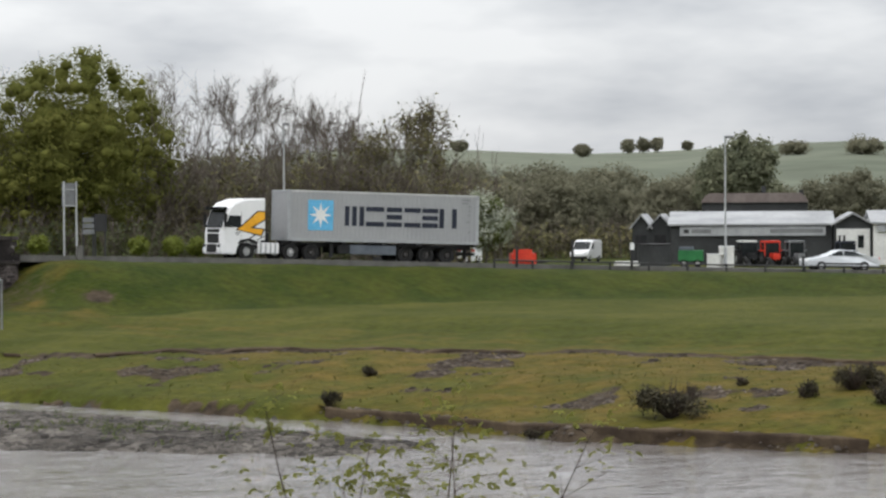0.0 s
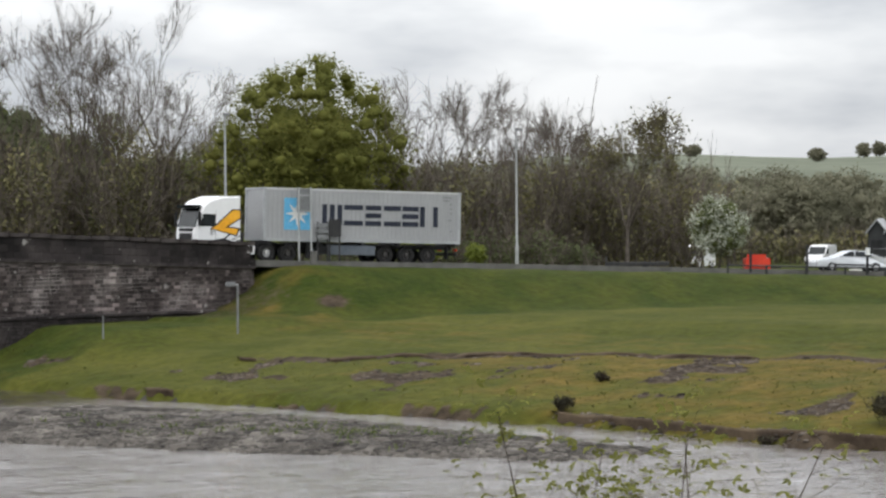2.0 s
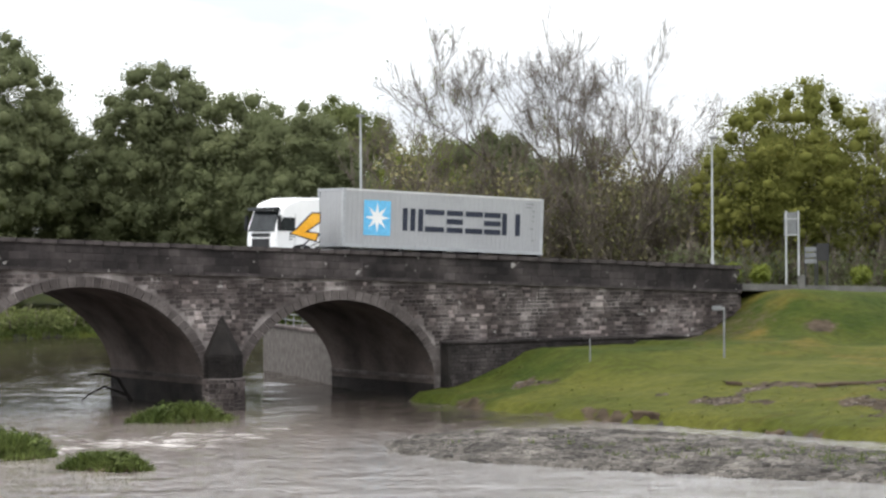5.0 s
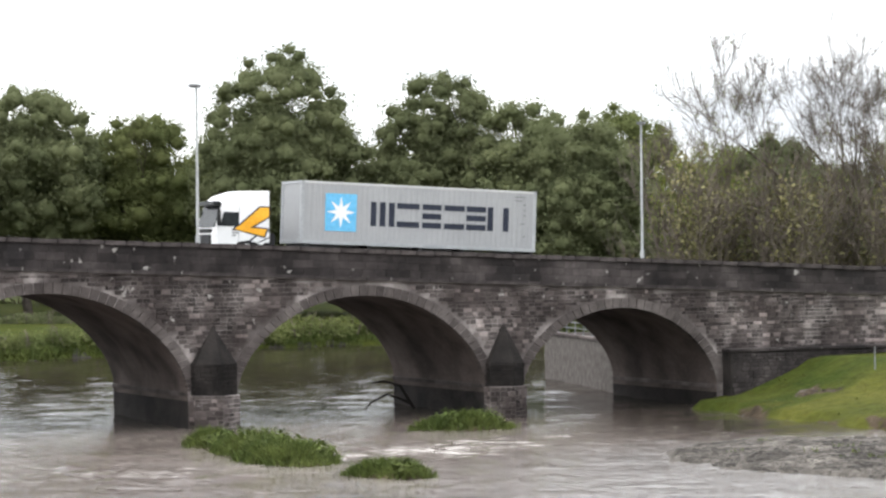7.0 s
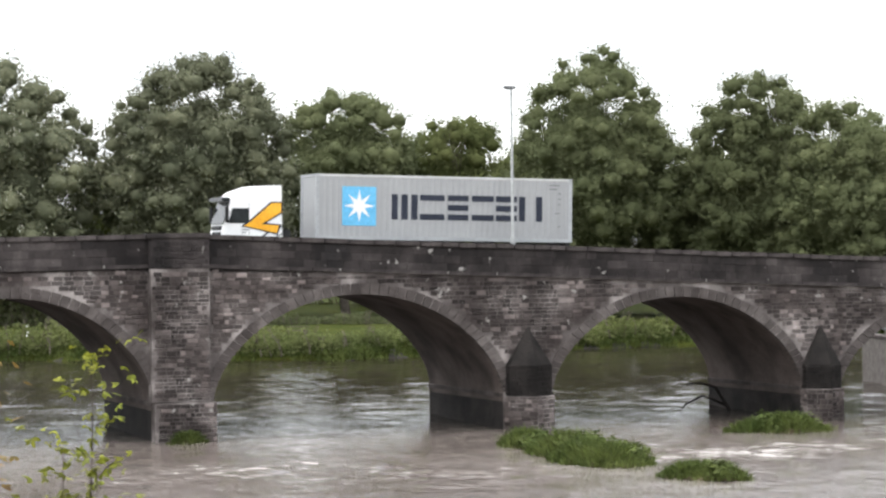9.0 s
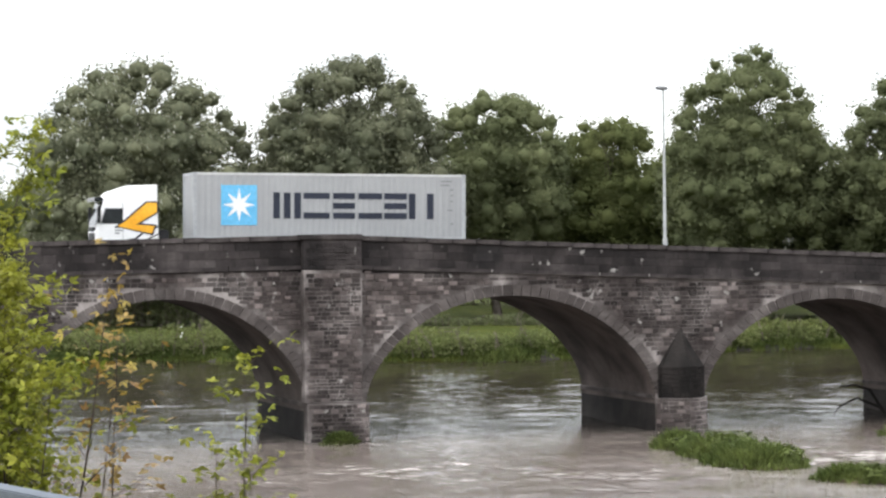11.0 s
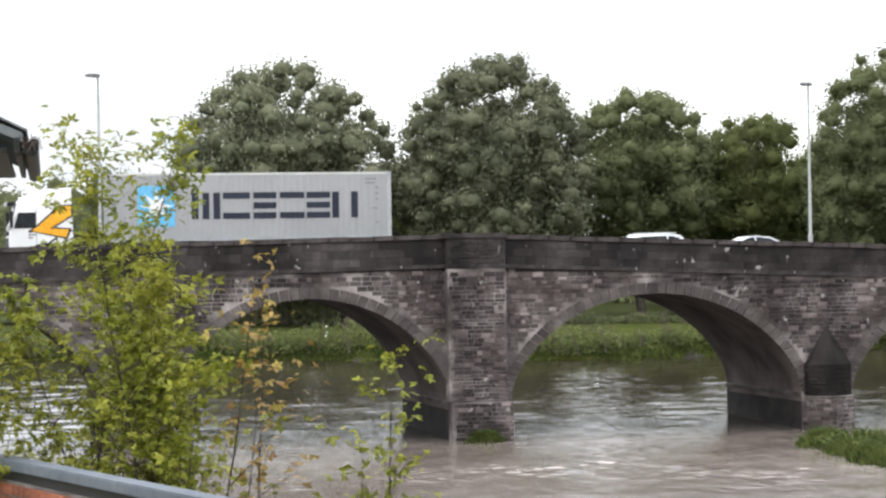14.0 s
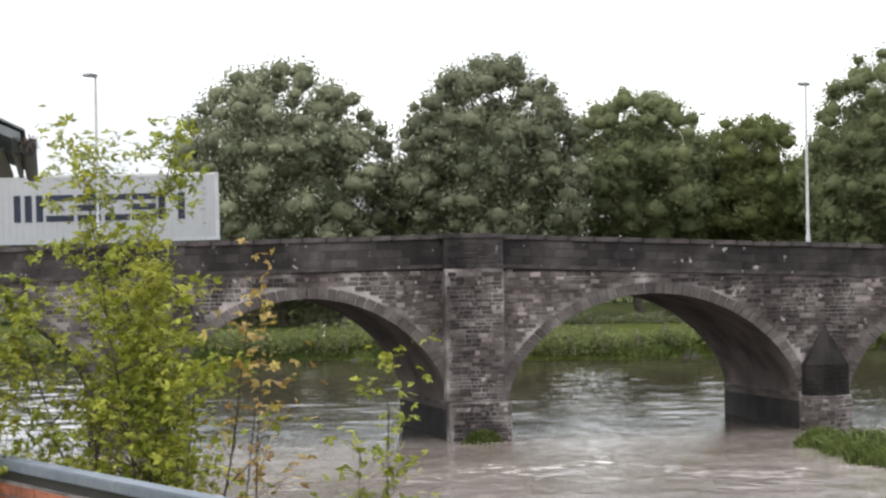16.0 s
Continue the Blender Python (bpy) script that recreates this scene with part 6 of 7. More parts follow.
def make_trailer():
    root = thing("semi_trailer", "black skeletal container trailer with three axles", "trailer")
    for y in (-0.45, 0.45):
        part("chassis_beam", box(0.4, 12.0, y - 0.07, y + 0.07, 0.82, 1.1, 0.01), M_DARKSTEEL, root)
    for x in (0.3, 3.4, 6.0, 8.2, 11.9):
        part("cross_member", box(x, x + 0.22, -1.18, 1.18, 1.02, 1.155, 0.01), M_DARKSTEEL, root)
    for y in (-0.85, 0.85):
        part("landing_leg", box(2.75, 2.95, y - 0.08, y + 0.08, 0.25, 1.0, 0.01), M_DARKSTEEL, root)
    for y in (-1.16, 1.16):
        part("side_guard", box(3.9, 6.85, y - 0.03, y + 0.03, 0.45, 0.98, 0.02), M_LEAD, root, "grey side guard panel")
        part("wing", box(6.9, 11.2, y - 0.16, y + 0.02 if y > 0 else y + 0.16, 0.98, 1.03), M_BLACK, root)
        part("toolbox", box(3.2, 4.0, y - 0.1 if y > 0 else y, y if y > 0 else y + 0.1, 0.5, 0.95, 0.02), M_BLACK, root)
        part("mudflap", box(11.3, 11.34, y - 0.2, y + 0.2, 0.3, 0.95), M_BLACK, root)
    part("rear_bumper", box(11.9, 12.0, -1.15, 1.15, 0.5, 0.68, 0.01), M_DARKSTEEL, root, "dark rear underrun bar")
    for y in (-0.9, 0.9):
        part("tail_light", box(12.0, 12.04, y - 0.2, y + 0.2, 0.75, 0.88), M_REDPAINT, root)
    wheels = [wheel(root, x, s * 1.02, 0.5, 0.38, s, M_TRAILHUB) for x in (7.45, 8.8, 10.15) for s in (-1, 1)]
    return root, wheels


def make_tractor():
    """The cab unit; x = 0 is the container's front end, forwards is -x."""
    root = thing("lorry_tractor", "white forward-control lorry cab with orange arrow livery", "lorry")
    W = 1.24
    prof = [(-4.12, 0.62), (-4.15, 1.45), (-4.05, 2.05), (-3.78, 2.92), (-3.45, 3.22), (-2.7, 3.48), (-1.52, 3.52), (-1.46, 1.15), (-1.9, 1.12), (-2.05, 1.02), (-3.12, 1.02), (-3.22, 0.62)]
    bm = prism(prof, -W, W)
    bmesh.ops.bevel(bm, geom=[e for e in bm.edges if abs(e.verts[0].co.y) > W - 0.01 and abs(e.verts[1].co.y) > W - 0.01 and e.verts[0].co.y * e.verts[1].co.y > 0], offset=0.09, segments=3, affect="EDGES")
    cab = part("cab", bm, M_CAB, root, "glossy white sleeper cab", smooth=False)
    # windscreen lies on the sloping front
    scr = bmesh.new()
    a = [scr.verts.new((x, y, z)) for x, y, z in ((-4.125, -1.08, 1.80), (-4.125, 1.08, 1.80), (-3.835, 1.02, 2.78), (-3.835, -1.02, 2.78))]
    scr.faces.new(a)
    r = bmesh.ops.extrude_face_region(scr, geom=scr.faces[:])
    bmesh.ops.translate(scr, vec=(-0.03, 0, 0.01), verts=[v for v in r["geom"] if isinstance(v, bmesh.types.BMVert)])
    part("windscreen", scr, M_GLASS, cab, "dark windscreen")
    part("sun_visor", box(-4.22, -3.82, -1.15, 1.15, 2.80, 2.98, 0.05, Matrix.Translation((0, 0, 0))), M_GLASS, cab, "dark tinted sun visor")
    part("side_window", prism([(-3.95, 1.84), (-3.02, 1.84), (-3.02, 2.50), (-3.76, 2.50)], -W - 0.012, -W + 0.02), M_GLASS, cab, "dark side window")
    part("side_window", prism([(-3.95, 1.84), (-3.02, 1.84), (-3.02, 2.50), (-3.76, 2.50)], W - 0.02, W + 0.012), M_GLASS, cab, "dark side window")
    part("grille", box(-4.20, -4.10, -0.72, 0.72, 0.93, 1.46, 0.03), M_BLACK, cab, "black radiator grille")
    part("grille", box(-4.21, -4.10, -0.75, 0.75, 1.55, 1.72, 0.02), M_BLACK, cab, "black upper grille strip")
    part("bumper", box(-4.24, -3.25, -W - 0.01, W + 0.01, 0.32, 0.92, 0.07), M_CAB, cab)
    part("lower_grille", box(-4.265, -4.15, -0.66, 0.66, 0.40, 0.86, 0.02), M_BLACK, cab)
    for y in (-0.98, 0.98):
        part("headlight", box(-4.27, -4.12, y - 0.19, y + 0.19, 0.66, 0.88, 0.04), M_GLASS, cab, "dark-framed headlight")
    for s in (-1, 1):
        part("mirror", box(-4.12, -3.98, min(s * 1.28, s * 1.50), max(s * 1.28, s * 1.50), 1.85, 2.6, 0.04), M_BLACK, cab, "tall black mirror housing")
        part("wheel_arch", prism([(-3.2, 0.95), (-3.05, 1.14), (-2.6, 1.22), (-2.15, 1.14), (-2.0, 0.95), (-2.08, 0.9), (-2.6, 1.1), (-3.12, 0.9)], s * 1.25 - 0.03, s * 1.25 + 0.03), M_BLACK, cab)
        part("step_panel", box(-1.98, -0.62, s * 1.22 - 0.04, s * 1.22 + 0.04, 0.38, 1.02, 0.04), M_CAB, cab, "ribbed white side skirt over the tank")
        for i in range(4):
            part("skirt_rib", box(-1.8 + i * 0.3, -1.74 + i * 0.3, s * 1.275 - 0.012, s * 1.275 + 0.012, 0.42, 0.98), M_SIGNBACK, cab)
    yo = -W - 0.008
    part("livery_outline", prism([(-3.36, 1.72), (-3.02, 1.95), (-2.02, 2.80), (-1.49, 2.80), (-1.49, 2.30), (-2.22, 1.86), (-1.54, 1.80), (-1.72, 1.34)], yo - 0.001, yo + 0.006), M_NAVY, cab, "dark outline of the arrow")
    part("livery_arrow", prism([(-3.24, 1.73), (-2.92, 1.93), (-1.98, 2.74), (-1.55, 2.74), (-1.55, 2.34), (-2.44, 1.81), (-1.64, 1.75), (-1.77, 1.42)], yo - 0.006, yo + 0.004), M_ORANGE, cab, "bold orange arrow stripe")
    part("livery_line", prism([(-2.7, 1.2), (-2.55, 1.2), (-1.9, 1.68), (-1.50, 1.73), (-1.50, 1.66), (-1.88, 1.6), (-2.5, 1.13)], yo - 0.003, yo + 0.004), M_NAVY, cab, "thin dark stripe")
    part("livery_line", prism([(-2.1, 1.14), (-1.98, 1.14), (-1.50, 1.42), (-1.50, 1.36)], yo - 0.003, yo + 0.004), M_NAVY, cab)
    for z, w in ((1.66, 0.42), (1.54, 0.34), (1.42, 0.2)):
        part("door_text_bar", box(-3.35, -3.35 + w, yo - 0.003, yo + 0.004, z, z + 0.045), M_NAVY, cab)
    part("door_line", box(-3.02, -3.0, yo - 0.002, yo + 0.004, 1.1, 2.7), M_SIGNBACK, cab)
    for y in (-0.42, 0.42):
        part("chassis_beam", box(-3.6, 2.2, y - 0.06, y + 0.06, 0.62, 0.88), M_DARKSTEEL, root)
    part("fifth_wheel", box(0.2, 1.4, -0.5, 0.5, 0.88, 1.0, 0.02), M_DARKSTEEL, root)
    part("rear_wing", box(-0.45, 2.1, -1.25, -0.7, 1.0, 1.05), M_BLACK, root)
    part("rear_wing", box(-0.45, 2.1, 0.7, 1.25, 1.0, 1.05), M_BLACK, root)
    part("air_line_stack", box(-1.3, -0.9, -0.5, 0.5, 0.95, 1.6, 0.05), M_BLACK, root, "dark equipment behind the cab")
    wheels = [wheel(root, x, s * 1.03, 0.5, 0.34, s, M_TRAILHUB if x > 1 else None) for x in (-2.6, 0.15, 1.45) for s in (-1, 1)]
    return root, wheels


def make_car(name, label, paint, profile, glass, length, lean, width=0.88, group="", at=None):
    """A car heading -x with its middle at x = 0; profile and glass are side outlines."""
    root = thing(name, label, "car", at=at, group=group)
    bm = prism(profile, -width, width)
    for v in bm.verts:
        if v.co.z > 0.95:
            v.co.y *= 0.78 if v.co.z > 1.2 else 0.93
    bmesh.ops.bevel(bm, geom=[e for e in bm.edges if e.verts[0].co.y * e.verts[1].co.y > 0], offset=0.06, segments=3, affect="EDGES")
    body = part("body", bm, paint, root, smooth=False)
    for s in (-1, 1):
        for outline in glass:
            g = bmesh.new()
            vs = [g.verts.new((x, s * (lean[1] + 0.014 - (z - lean[0]) * lean[2]), z)) for x, z in outline]
            g.faces.new(vs)
            r = bmesh.ops.extrude_face_region(g, geom=g.faces[:])
            bmesh.ops.translate(g, vec=(0, -s * 0.03, 0), verts=[v for v in r["geom"] if isinstance(v, bmesh.types.BMVert)])
            part("side_window", g, M_GLASS, body)
        part("headlight", box(-length / 2 - 0.01, -length / 2 + 0.3, s * (width - 0.25) - 0.14, s * (width - 0.25) + 0.14, 0.58, 0.74, 0.03), M_WHITEPAINT, body)
        part("tail_light", box(length / 2 - 0.2, length / 2 + 0.01, s * (width - 0.2) - 0.12, s * (width - 0.2) + 0.12, 0.68, 0.86, 0.03), M_REDPAINT, body)
        part("mirror", box(-length * 0.19, -length * 0.19 + 0.12, min(s * width, s * (width + 0.16)), max(s * width, s * (width + 0.16)), 0.88, 1.02, 0.03), paint, body)
        part("sill_trim", box(-length * 0.28, length * 0.28, s * (width + 0.004) - 0.01, s * (width + 0.004) + 0.01, 0.42, 0.50), M_BLACK, body)
    wheels = [wheel(root, x, s * (width - 0.1), 0.31, 0.2, s) for x in (-length * 0.30, length * 0.285) for s in (-1, 1)]
    return root, wheels


SALOON = [(-2.3, 0.32), (-2.33, 0.6), (-2.2, 0.76), (-1.1, 0.92), (-0.35, 1.36), (0.15, 1.43), (0.75, 1.38), (1.55, 1.0), (2.22, 0.95), (2.33, 0.7), (2.3, 0.32)]
SALOON = [(x, z * 0.92) for x, z in SALOON]
SALOON_GLASS = [[(-0.95, 0.95), (-0.02, 0.97), (-0.02, 1.26), (-0.30, 1.23)], [(0.06, 0.97), (1.2, 0.98), (0.72, 1.22), (0.06, 1.27)]]
SUV = [(-2.2, 0.38), (-2.25, 0.75), (-2.1, 0.95), (-1.1, 1.08), (-0.45, 1.62), (0.2, 1.70), (1.6, 1.62), (2.05, 1.15), (2.2, 0.9), (2.2, 0.38)]
SUV_GLASS = [[(-0.9, 1.12), (0.1, 1.14), (0.1, 1.55), (-0.42, 1.52)], [(0.18, 1.14), (1.75, 1.14), (1.45, 1.50), (0.18, 1.55)]]

CONTAINER = make_container()
TRAILER, TRAILER_WHEELS = make_trailer()
TRACTOR, TRACTOR_WHEELS = make_tractor()
CAR, CAR_WHEELS = make_car("silver_car", "clean silver four-door saloon car on the approach road", M_SILVER, SALOON, SALOON_GLASS, 4.66, (0.87, 0.885, 0.44))
SUV, SUV_GLASS = [(x, z * 0.86) for x, z in SUV], [[(x, z * 0.86) for x, z in o] for o in SUV_GLASS]
SUV_CAR, SUV_WHEELS = make_car("estate_car", "silver tall estate car with roof bars crossing the bridge", M_SILVER, SUV, SUV_GLASS, 4.45, (0.95, 0.835, 0.31))
for s in (-1, 1):
    part("roof_bar", tube((-0.3, s * 0.55, 1.485), (1.4, s * 0.55, 1.445), 0.025), M_STEEL, SUV_CAR)


# ---- farm dealer's yard beyond the road ----
def yard(px, d, z=None, turn=0.0):
    """A place in the yard by bearing offset (metres across at 200 m) and distance."""
    az = radians(-28.7)
    u = px * d / 200.0
    x = -d * math.sin(az) + u * math.cos(az)
    y = d * math.cos(az) + u * math.sin(az)
    if z is None:
        z = float(ground_height(np.array([x]), np.array([y]))[0]) - 0.02
    return pose(x, y, z, 0, 0, -28.7 + turn)


def gable_shed(root, x0, x1, y0, y1, eave, ridge, along="y", wall_mat=None, roof_mat=None):
    wall_mat, roof_mat = wall_mat or M_CLAD, roof_mat or M_ROOFSHEET
    if along == "y":
        xm = (x0 + x1) / 2
        part("wall", prism([(x0, 0), (x1, 0), (x1, eave), (xm, ridge), (x0, eave)], y0, y1), wall_mat, root)
        for a, b in ((x0 - 0.2, xm), (x1 + 0.2, xm)):
            za = eave - 0.2 * (ridge - eave) / (xm - x0)
            part("roof", prism([(a, za + 0.02), (b, ridge + 0.02), (b, ridge + 0.16), (a, za + 0.16)], y0 - 0.3, y1 + 0.3), roof_mat, root)
    else:
        ym = (y0 + y1) / 2
        bm = bmesh.new()
        vs = [[bm.verts.new((x, y, z)) for y, z in ((y0, 0), (y1, 0), (y1, eave), (ym, ridge), (y0, eave))] for x in (x0, x1)]
        bm.faces.new(vs[0])
        bm.faces.new(vs[1][::-1])
        for i in range(5):
            j = (i + 1) % 5
            bm.faces.new((vs[0][i], vs[0][j], vs[1][j], vs[1][i]))
        part("wall", bm, wall_mat, root)
        for a in (y0 - 0.3, y1 + 0.3):
            bm = bmesh.new()
            f = eave - 0.3 * (ridge - eave) / (ym - y0)
            v = [[bm.verts.new((x, y, z)) for y, z in ((a, f + 0.03), (ym, ridge + 0.03), (ym, ridge + 0.17), (a, f + 0.17))] for x in (x0 - 0.25, x1 + 0.25)]
            bm.faces.new(v[0])
            bm.faces.new(v[1][::-1])
            for i in range(4):
                j = (i + 1) % 4
                bm.faces.new((v[0][i], v[0][j], v[1][j], v[1][i]))
            part("roof", bm, roof_mat, root)


shed = thing("dealer_shed", "long dark clad shed with grey roof and pale sign board", "building", at=yard(0, 202))
gable_shed(shed, -6.6, 5.7, 0, 14, 3.05, 3.95, along="x")
part("sign_board", box(-5.9, 5.2, -0.16, -0.04, 2.25, 2.95, 0.01), M_RAIL, shed, "pale sign board")
for x, w, m in ((-5.6, 0.4, M_DARKSTEEL), (-5.0, 1.5, M_SIGNBACK), (1.0, 4.0, M_SIGNBACK)):
    part("sign_bar", box(x, x + w, -0.175, -0.158, 2.45, 2.75), m, shed)
for i in range(26):
    part("cladding_rib", box(-6.5 + i * 0.47, -6.44 + i * 0.47, -0.05, 0.0, 0.05, 2.25 if i < 25 else 2.2), M_CLAD, shed)
for x0, x1 in ((-9.75, -8.35), (-8.35, -6.75)):
    g = thing("gabled_shed", "dark gabled shed with pale sheet roof", "building", at=yard(0, 206))
    gable_shed(g, x0, x1, 0, 12, 2.95, 3.8)
    part("door", box((x0 + x1) / 2 - 0.45, (x0 + x1) / 2 + 0.45, -0.05, -0.003, 0.0, 2.3), M_BLACK, g)
office = thing("dealer_office", "white rendered office with dark gable and windows", "building", at=yard(0, 201))
gable_shed(office, 5.8, 8.7, 0, 12, 3.05, 3.85)
part("front", box(6.0, 8.5, -0.12, -0.004, 0.0, 2.75), M_RENDER, office, "white rendered front")
for x in (6.15, 6.5, 7.6):
    part("window", box(x, x + (0.16 if x < 7 else 0.45), -0.16, -0.10, 1.3, 2.25), M_GLASS, office)
unit = thing("dealer_unit", "white fronted unit with grey sheet roof and a sign board", "building", at=yard(0, 200))
gable_shed(unit, 8.75, 24, 0, 14, 3.1, 3.95, along="x", wall_mat=M_RENDER)
part("sign_board", box(9.0, 14.0, -0.14, -0.004, 2.5, 3.0), M_RAIL, unit, "pale sign board")
part("sign_bar", box(9.8, 12.0, -0.155, -0.138, 2.65, 2.88), M_NAVY, unit)
for x in (10.2, 13.0):
    part("window", box(x, x + 1.1, -0.1, -0.003, 1.0, 2.1), M_GLASS, unit)
barrel = thing("barrel_barn", "rust-brown barrel-roofed hay barn behind the sheds", "building", at=yard(0, 235))
part("roof", prism([(-5.0, 4.9), (-4.7, 5.4), (-4.2, 5.75), (3.9, 5.75), (4.3, 5.4), (4.6, 4.9)], 0, 10), M_RUSTROOF, barrel)
part("wall", box(-4.9, 4.5, 0.2, 9.8, 0, 4.9), M_CLAD, barrel)
part("roof_vent", tube((0.6, 4, 5.7), (0.6, 4, 6.4), 0.22), M_CLAD, barrel)
part("roof_vent", tube((4.0, 4, 5.5), (4.0, 4, 6.0), 0.22), M_CLAD, barrel)


def farm_tractor(at, paint, label):
    root = thing("farm_tractor", label, "tractor", at=at, group="parked farm tractors")
    part("bonnet", box(-0.35, 0.35, -1.9, -0.4, 0.75, 1.35, 0.08), paint, root)
    cabp = part("cab", box(-0.72, 0.72, -0.4, 0.95, 1.0, 2.35, 0.06), M_GLASS, root, "glazed cab")
    part("roof", box(-0.82, 0.82, -0.5, 1.05, 2.35, 2.55, 0.06), paint if paint is not M_BLACK else M_RENDER, cabp)
    for x in (-0.75, 0.75):
        for y in (-0.42, 0.92):
            part("pillar", box(x - 0.04, x + 0.04, y - 0.04, y + 0.04, 1.0, 2.4), paint, cabp)
    for s in (-1, 1):
        wheel(root, s * 0.85, 0.5, 0.8, 0.45, -1).matrix_basis = pose(s * 0.85, 0.5, 0.8, 0, 0, 90)
        wheel(root, s * 0.75, -1.5, 0.5, 0.32, -1).matrix_basis = pose(s * 0.75, -1.5, 0.5, 0, 0, 90)
        part("mudguard", box(s * 0.85 - 0.28, s * 0.85 + 0.28, -0.2, 1.2, 1.55, 1.66, 0.03), paint, root)
    return root


for u, d, m, lab in ((-0.7, 193, M_BLACK, "dark farm tractor parked in the yard"), (1.05, 193, M_REDPAINT, "red farm tractor parked in the yard"), (2.9, 193, M_SIGNBACK, "grey farm tractor parked in the yard"), (6.7, 190, M_NAVY, "dark blue farm tractor parked by the office")):
    farm_tractor(yard(u, d, turn=18) @ Matrix.Scale(0.76, 4), m, lab)
green = thing("green_trailer", "green farm trailer with a pale cover in the yard", "trailer", at=yard(-5.0, 192))
part("bed", box(-0.9, 0.9, -0.8, 0.8, 0.45, 1.25, 0.04), M_GREENPAINT, green)
part("cover", box(-0.85, 0.2, -0.75, 0.75, 1.25, 1.5, 0.05), M_LEAD, green)
for s in (-1, 1):
    wheel(green, s * 0.5, -0.7, 0.3, 0.2, -1)
for u, w, h in ((-3.1, 0.65, 0.95), (-2.3, 0.55, 1.5)):
    c = thing("white_crate", "white boxed crate standing in the yard", "crate", at=yard(u, 190))
    part("body", box(-w, w, -0.5, 0.5, 0.05, h, 0.03), M_RENDER, c)
    part("lid", box(-w - 0.03, w + 0.03, -0.53, 0.53, h, h + 0.06, 0.01), M_WHITEPAINT, c)
    part("pallet", box(-w, w, -0.5, 0.5, 0.0, 0.05), M_BARK, c)
tank = thing("slurry_tank", "dark round tank beside the sheds", "tank", at=yard(-7.8, 196))
part("shell", tube((0, 0, 0), (0, 0, 1.6), 1.3, 1.3, 24), M_CLAD, tank)
part("rim", tube((0, 0, 1.6), (0, 0, 1.68), 1.35, 1.35, 24), M_DARKSTEEL, tank)
boat = thing("white_trough", "low white trough on the grass", "trough", at=yard(-9.9, 188))
part("body", box(-0.9, 0.9, -0.4, 0.4, 0.1, 0.5, 0.1), M_RENDER, boat)
part("foot", box(-0.7, 0.7, -0.3, 0.3, 0.0, 0.1), M_DARKSTEEL, boat)


def van(at, label):
    root = thing("white_van", label, "van", at=at)
    prof = [(-2.4, 0.35), (-2.45, 0.85), (-2.2, 1.15), (-1.5, 1.3), (-0.85, 2.1), (-0.4, 2.25), (2.3, 2.25), (2.45, 2.1), (2.45, 0.35)]
    bm = prism(prof, -0.95, 0.95)
    bmesh.ops.bevel(bm, geom=[e for e in bm.edges if e.verts[0].co.y * e.verts[1].co.y > 0], offset=0.08, segments=2, affect="EDGES")
    body = part("body", bm, M_CAB, root)
    part("windscreen", prism([(-1.56, 1.33), (-0.93, 2.08), (-0.90, 2.05), (-1.50, 1.30)], -0.84, 0.84), M_GLASS, body)
    for s in (-1, 1):
        part("side_window", prism([(-1.25, 1.35), (-0.45, 1.35), (-0.45, 1.95), (-0.8, 1.95)], s * 0.955 - 0.012, s * 0.955 + 0.012), M_GLASS, body)
        part("headlight", box(-2.47, -2.3, s * 0.68 - 0.15, s * 0.68 + 0.15, 0.8, 1.0, 0.03), M_WHITEPAINT, body)
        for x in (-1.55, 1.5):
            wheel(root, x, s * 0.86, 0.34, 0.22, s)
    part("bumper", box(-2.52, -2.3, -0.9, 0.9, 0.35, 0.6, 0.04), M_BLACK, body)
    return root


van(yard(-13.0, 216, turn=76) @ Matrix.Scale(0.8, 4), "white panel van parked facing the road")
rack = van(yard(-22.4, 200, turn=78) @ Matrix.Scale(0.85, 4), "white van with a roof rack parked beyond the road")
red = thing("red_trailer", "bright red boxed farm trailer beyond the road", "trailer", at=yard(-17.87, 182, turn=10))
part("body", box(-0.85, 0.85, -1.2, 1.2, 0.4, 1.15, 0.03), M_REDPAINT, red)
part("tailboard", box(-0.75, 0.55, -1.26, -1.2, 0.5, 1.42, 0.02), M_REDPAINT, red)
part("drawbar", box(0.85, 1.7, -0.06, 0.06, 0.42, 0.52), M_DARKSTEEL, red)
for s in (-1, 1):
    wheel(red, 0.0, s * 0.95, 0.34, 0.22, s)
flat = thing("flat_trailer", "dark flatbed trailer parked behind the road", "trailer", at=yard(-27.0, 172, turn=6))
part("bed", box(-2.1, 2.1, -0.9, 0.9, 0.62, 0.85, 0.02), M_DARKSTEEL, flat)
part("headboard", box(-2.1, -2.04, -0.9, 0.9, 0.85, 1.25), M_DARKSTEEL, flat)
for x in (-0.5, 0.5):
    for s in (-1, 1):
        wheel(flat, x, s * 0.78, 0.32, 0.2, s)

# small trees and hedges on the far hill
for i, (az, d, h, w) in enumerate([(-24.9, 760, 5, 5.0), (-25.9, 800, 6.5, 4.0), (-26.25, 800, 6.5, 4.0), (-26.55, 800, 6.5, 4.0), (-27.2, 800, 4, 3.0), (-29.5, 700, 4, 7.0), (-31, 690, 5, 9.0), (-22.2, 780, 4.5, 5)]):
    x, y = -d * math.sin(radians(az)), d * math.cos(radians(az))
    leafy_tree("hill_tree", "small distant tree on the hill's skyline", x, y, h * 0.8, w * 0.6, M_HAZY_BUDWOOD, 900 + i, 0.35, 18, 60, 0.05, group="hill trees", tight=0.36)


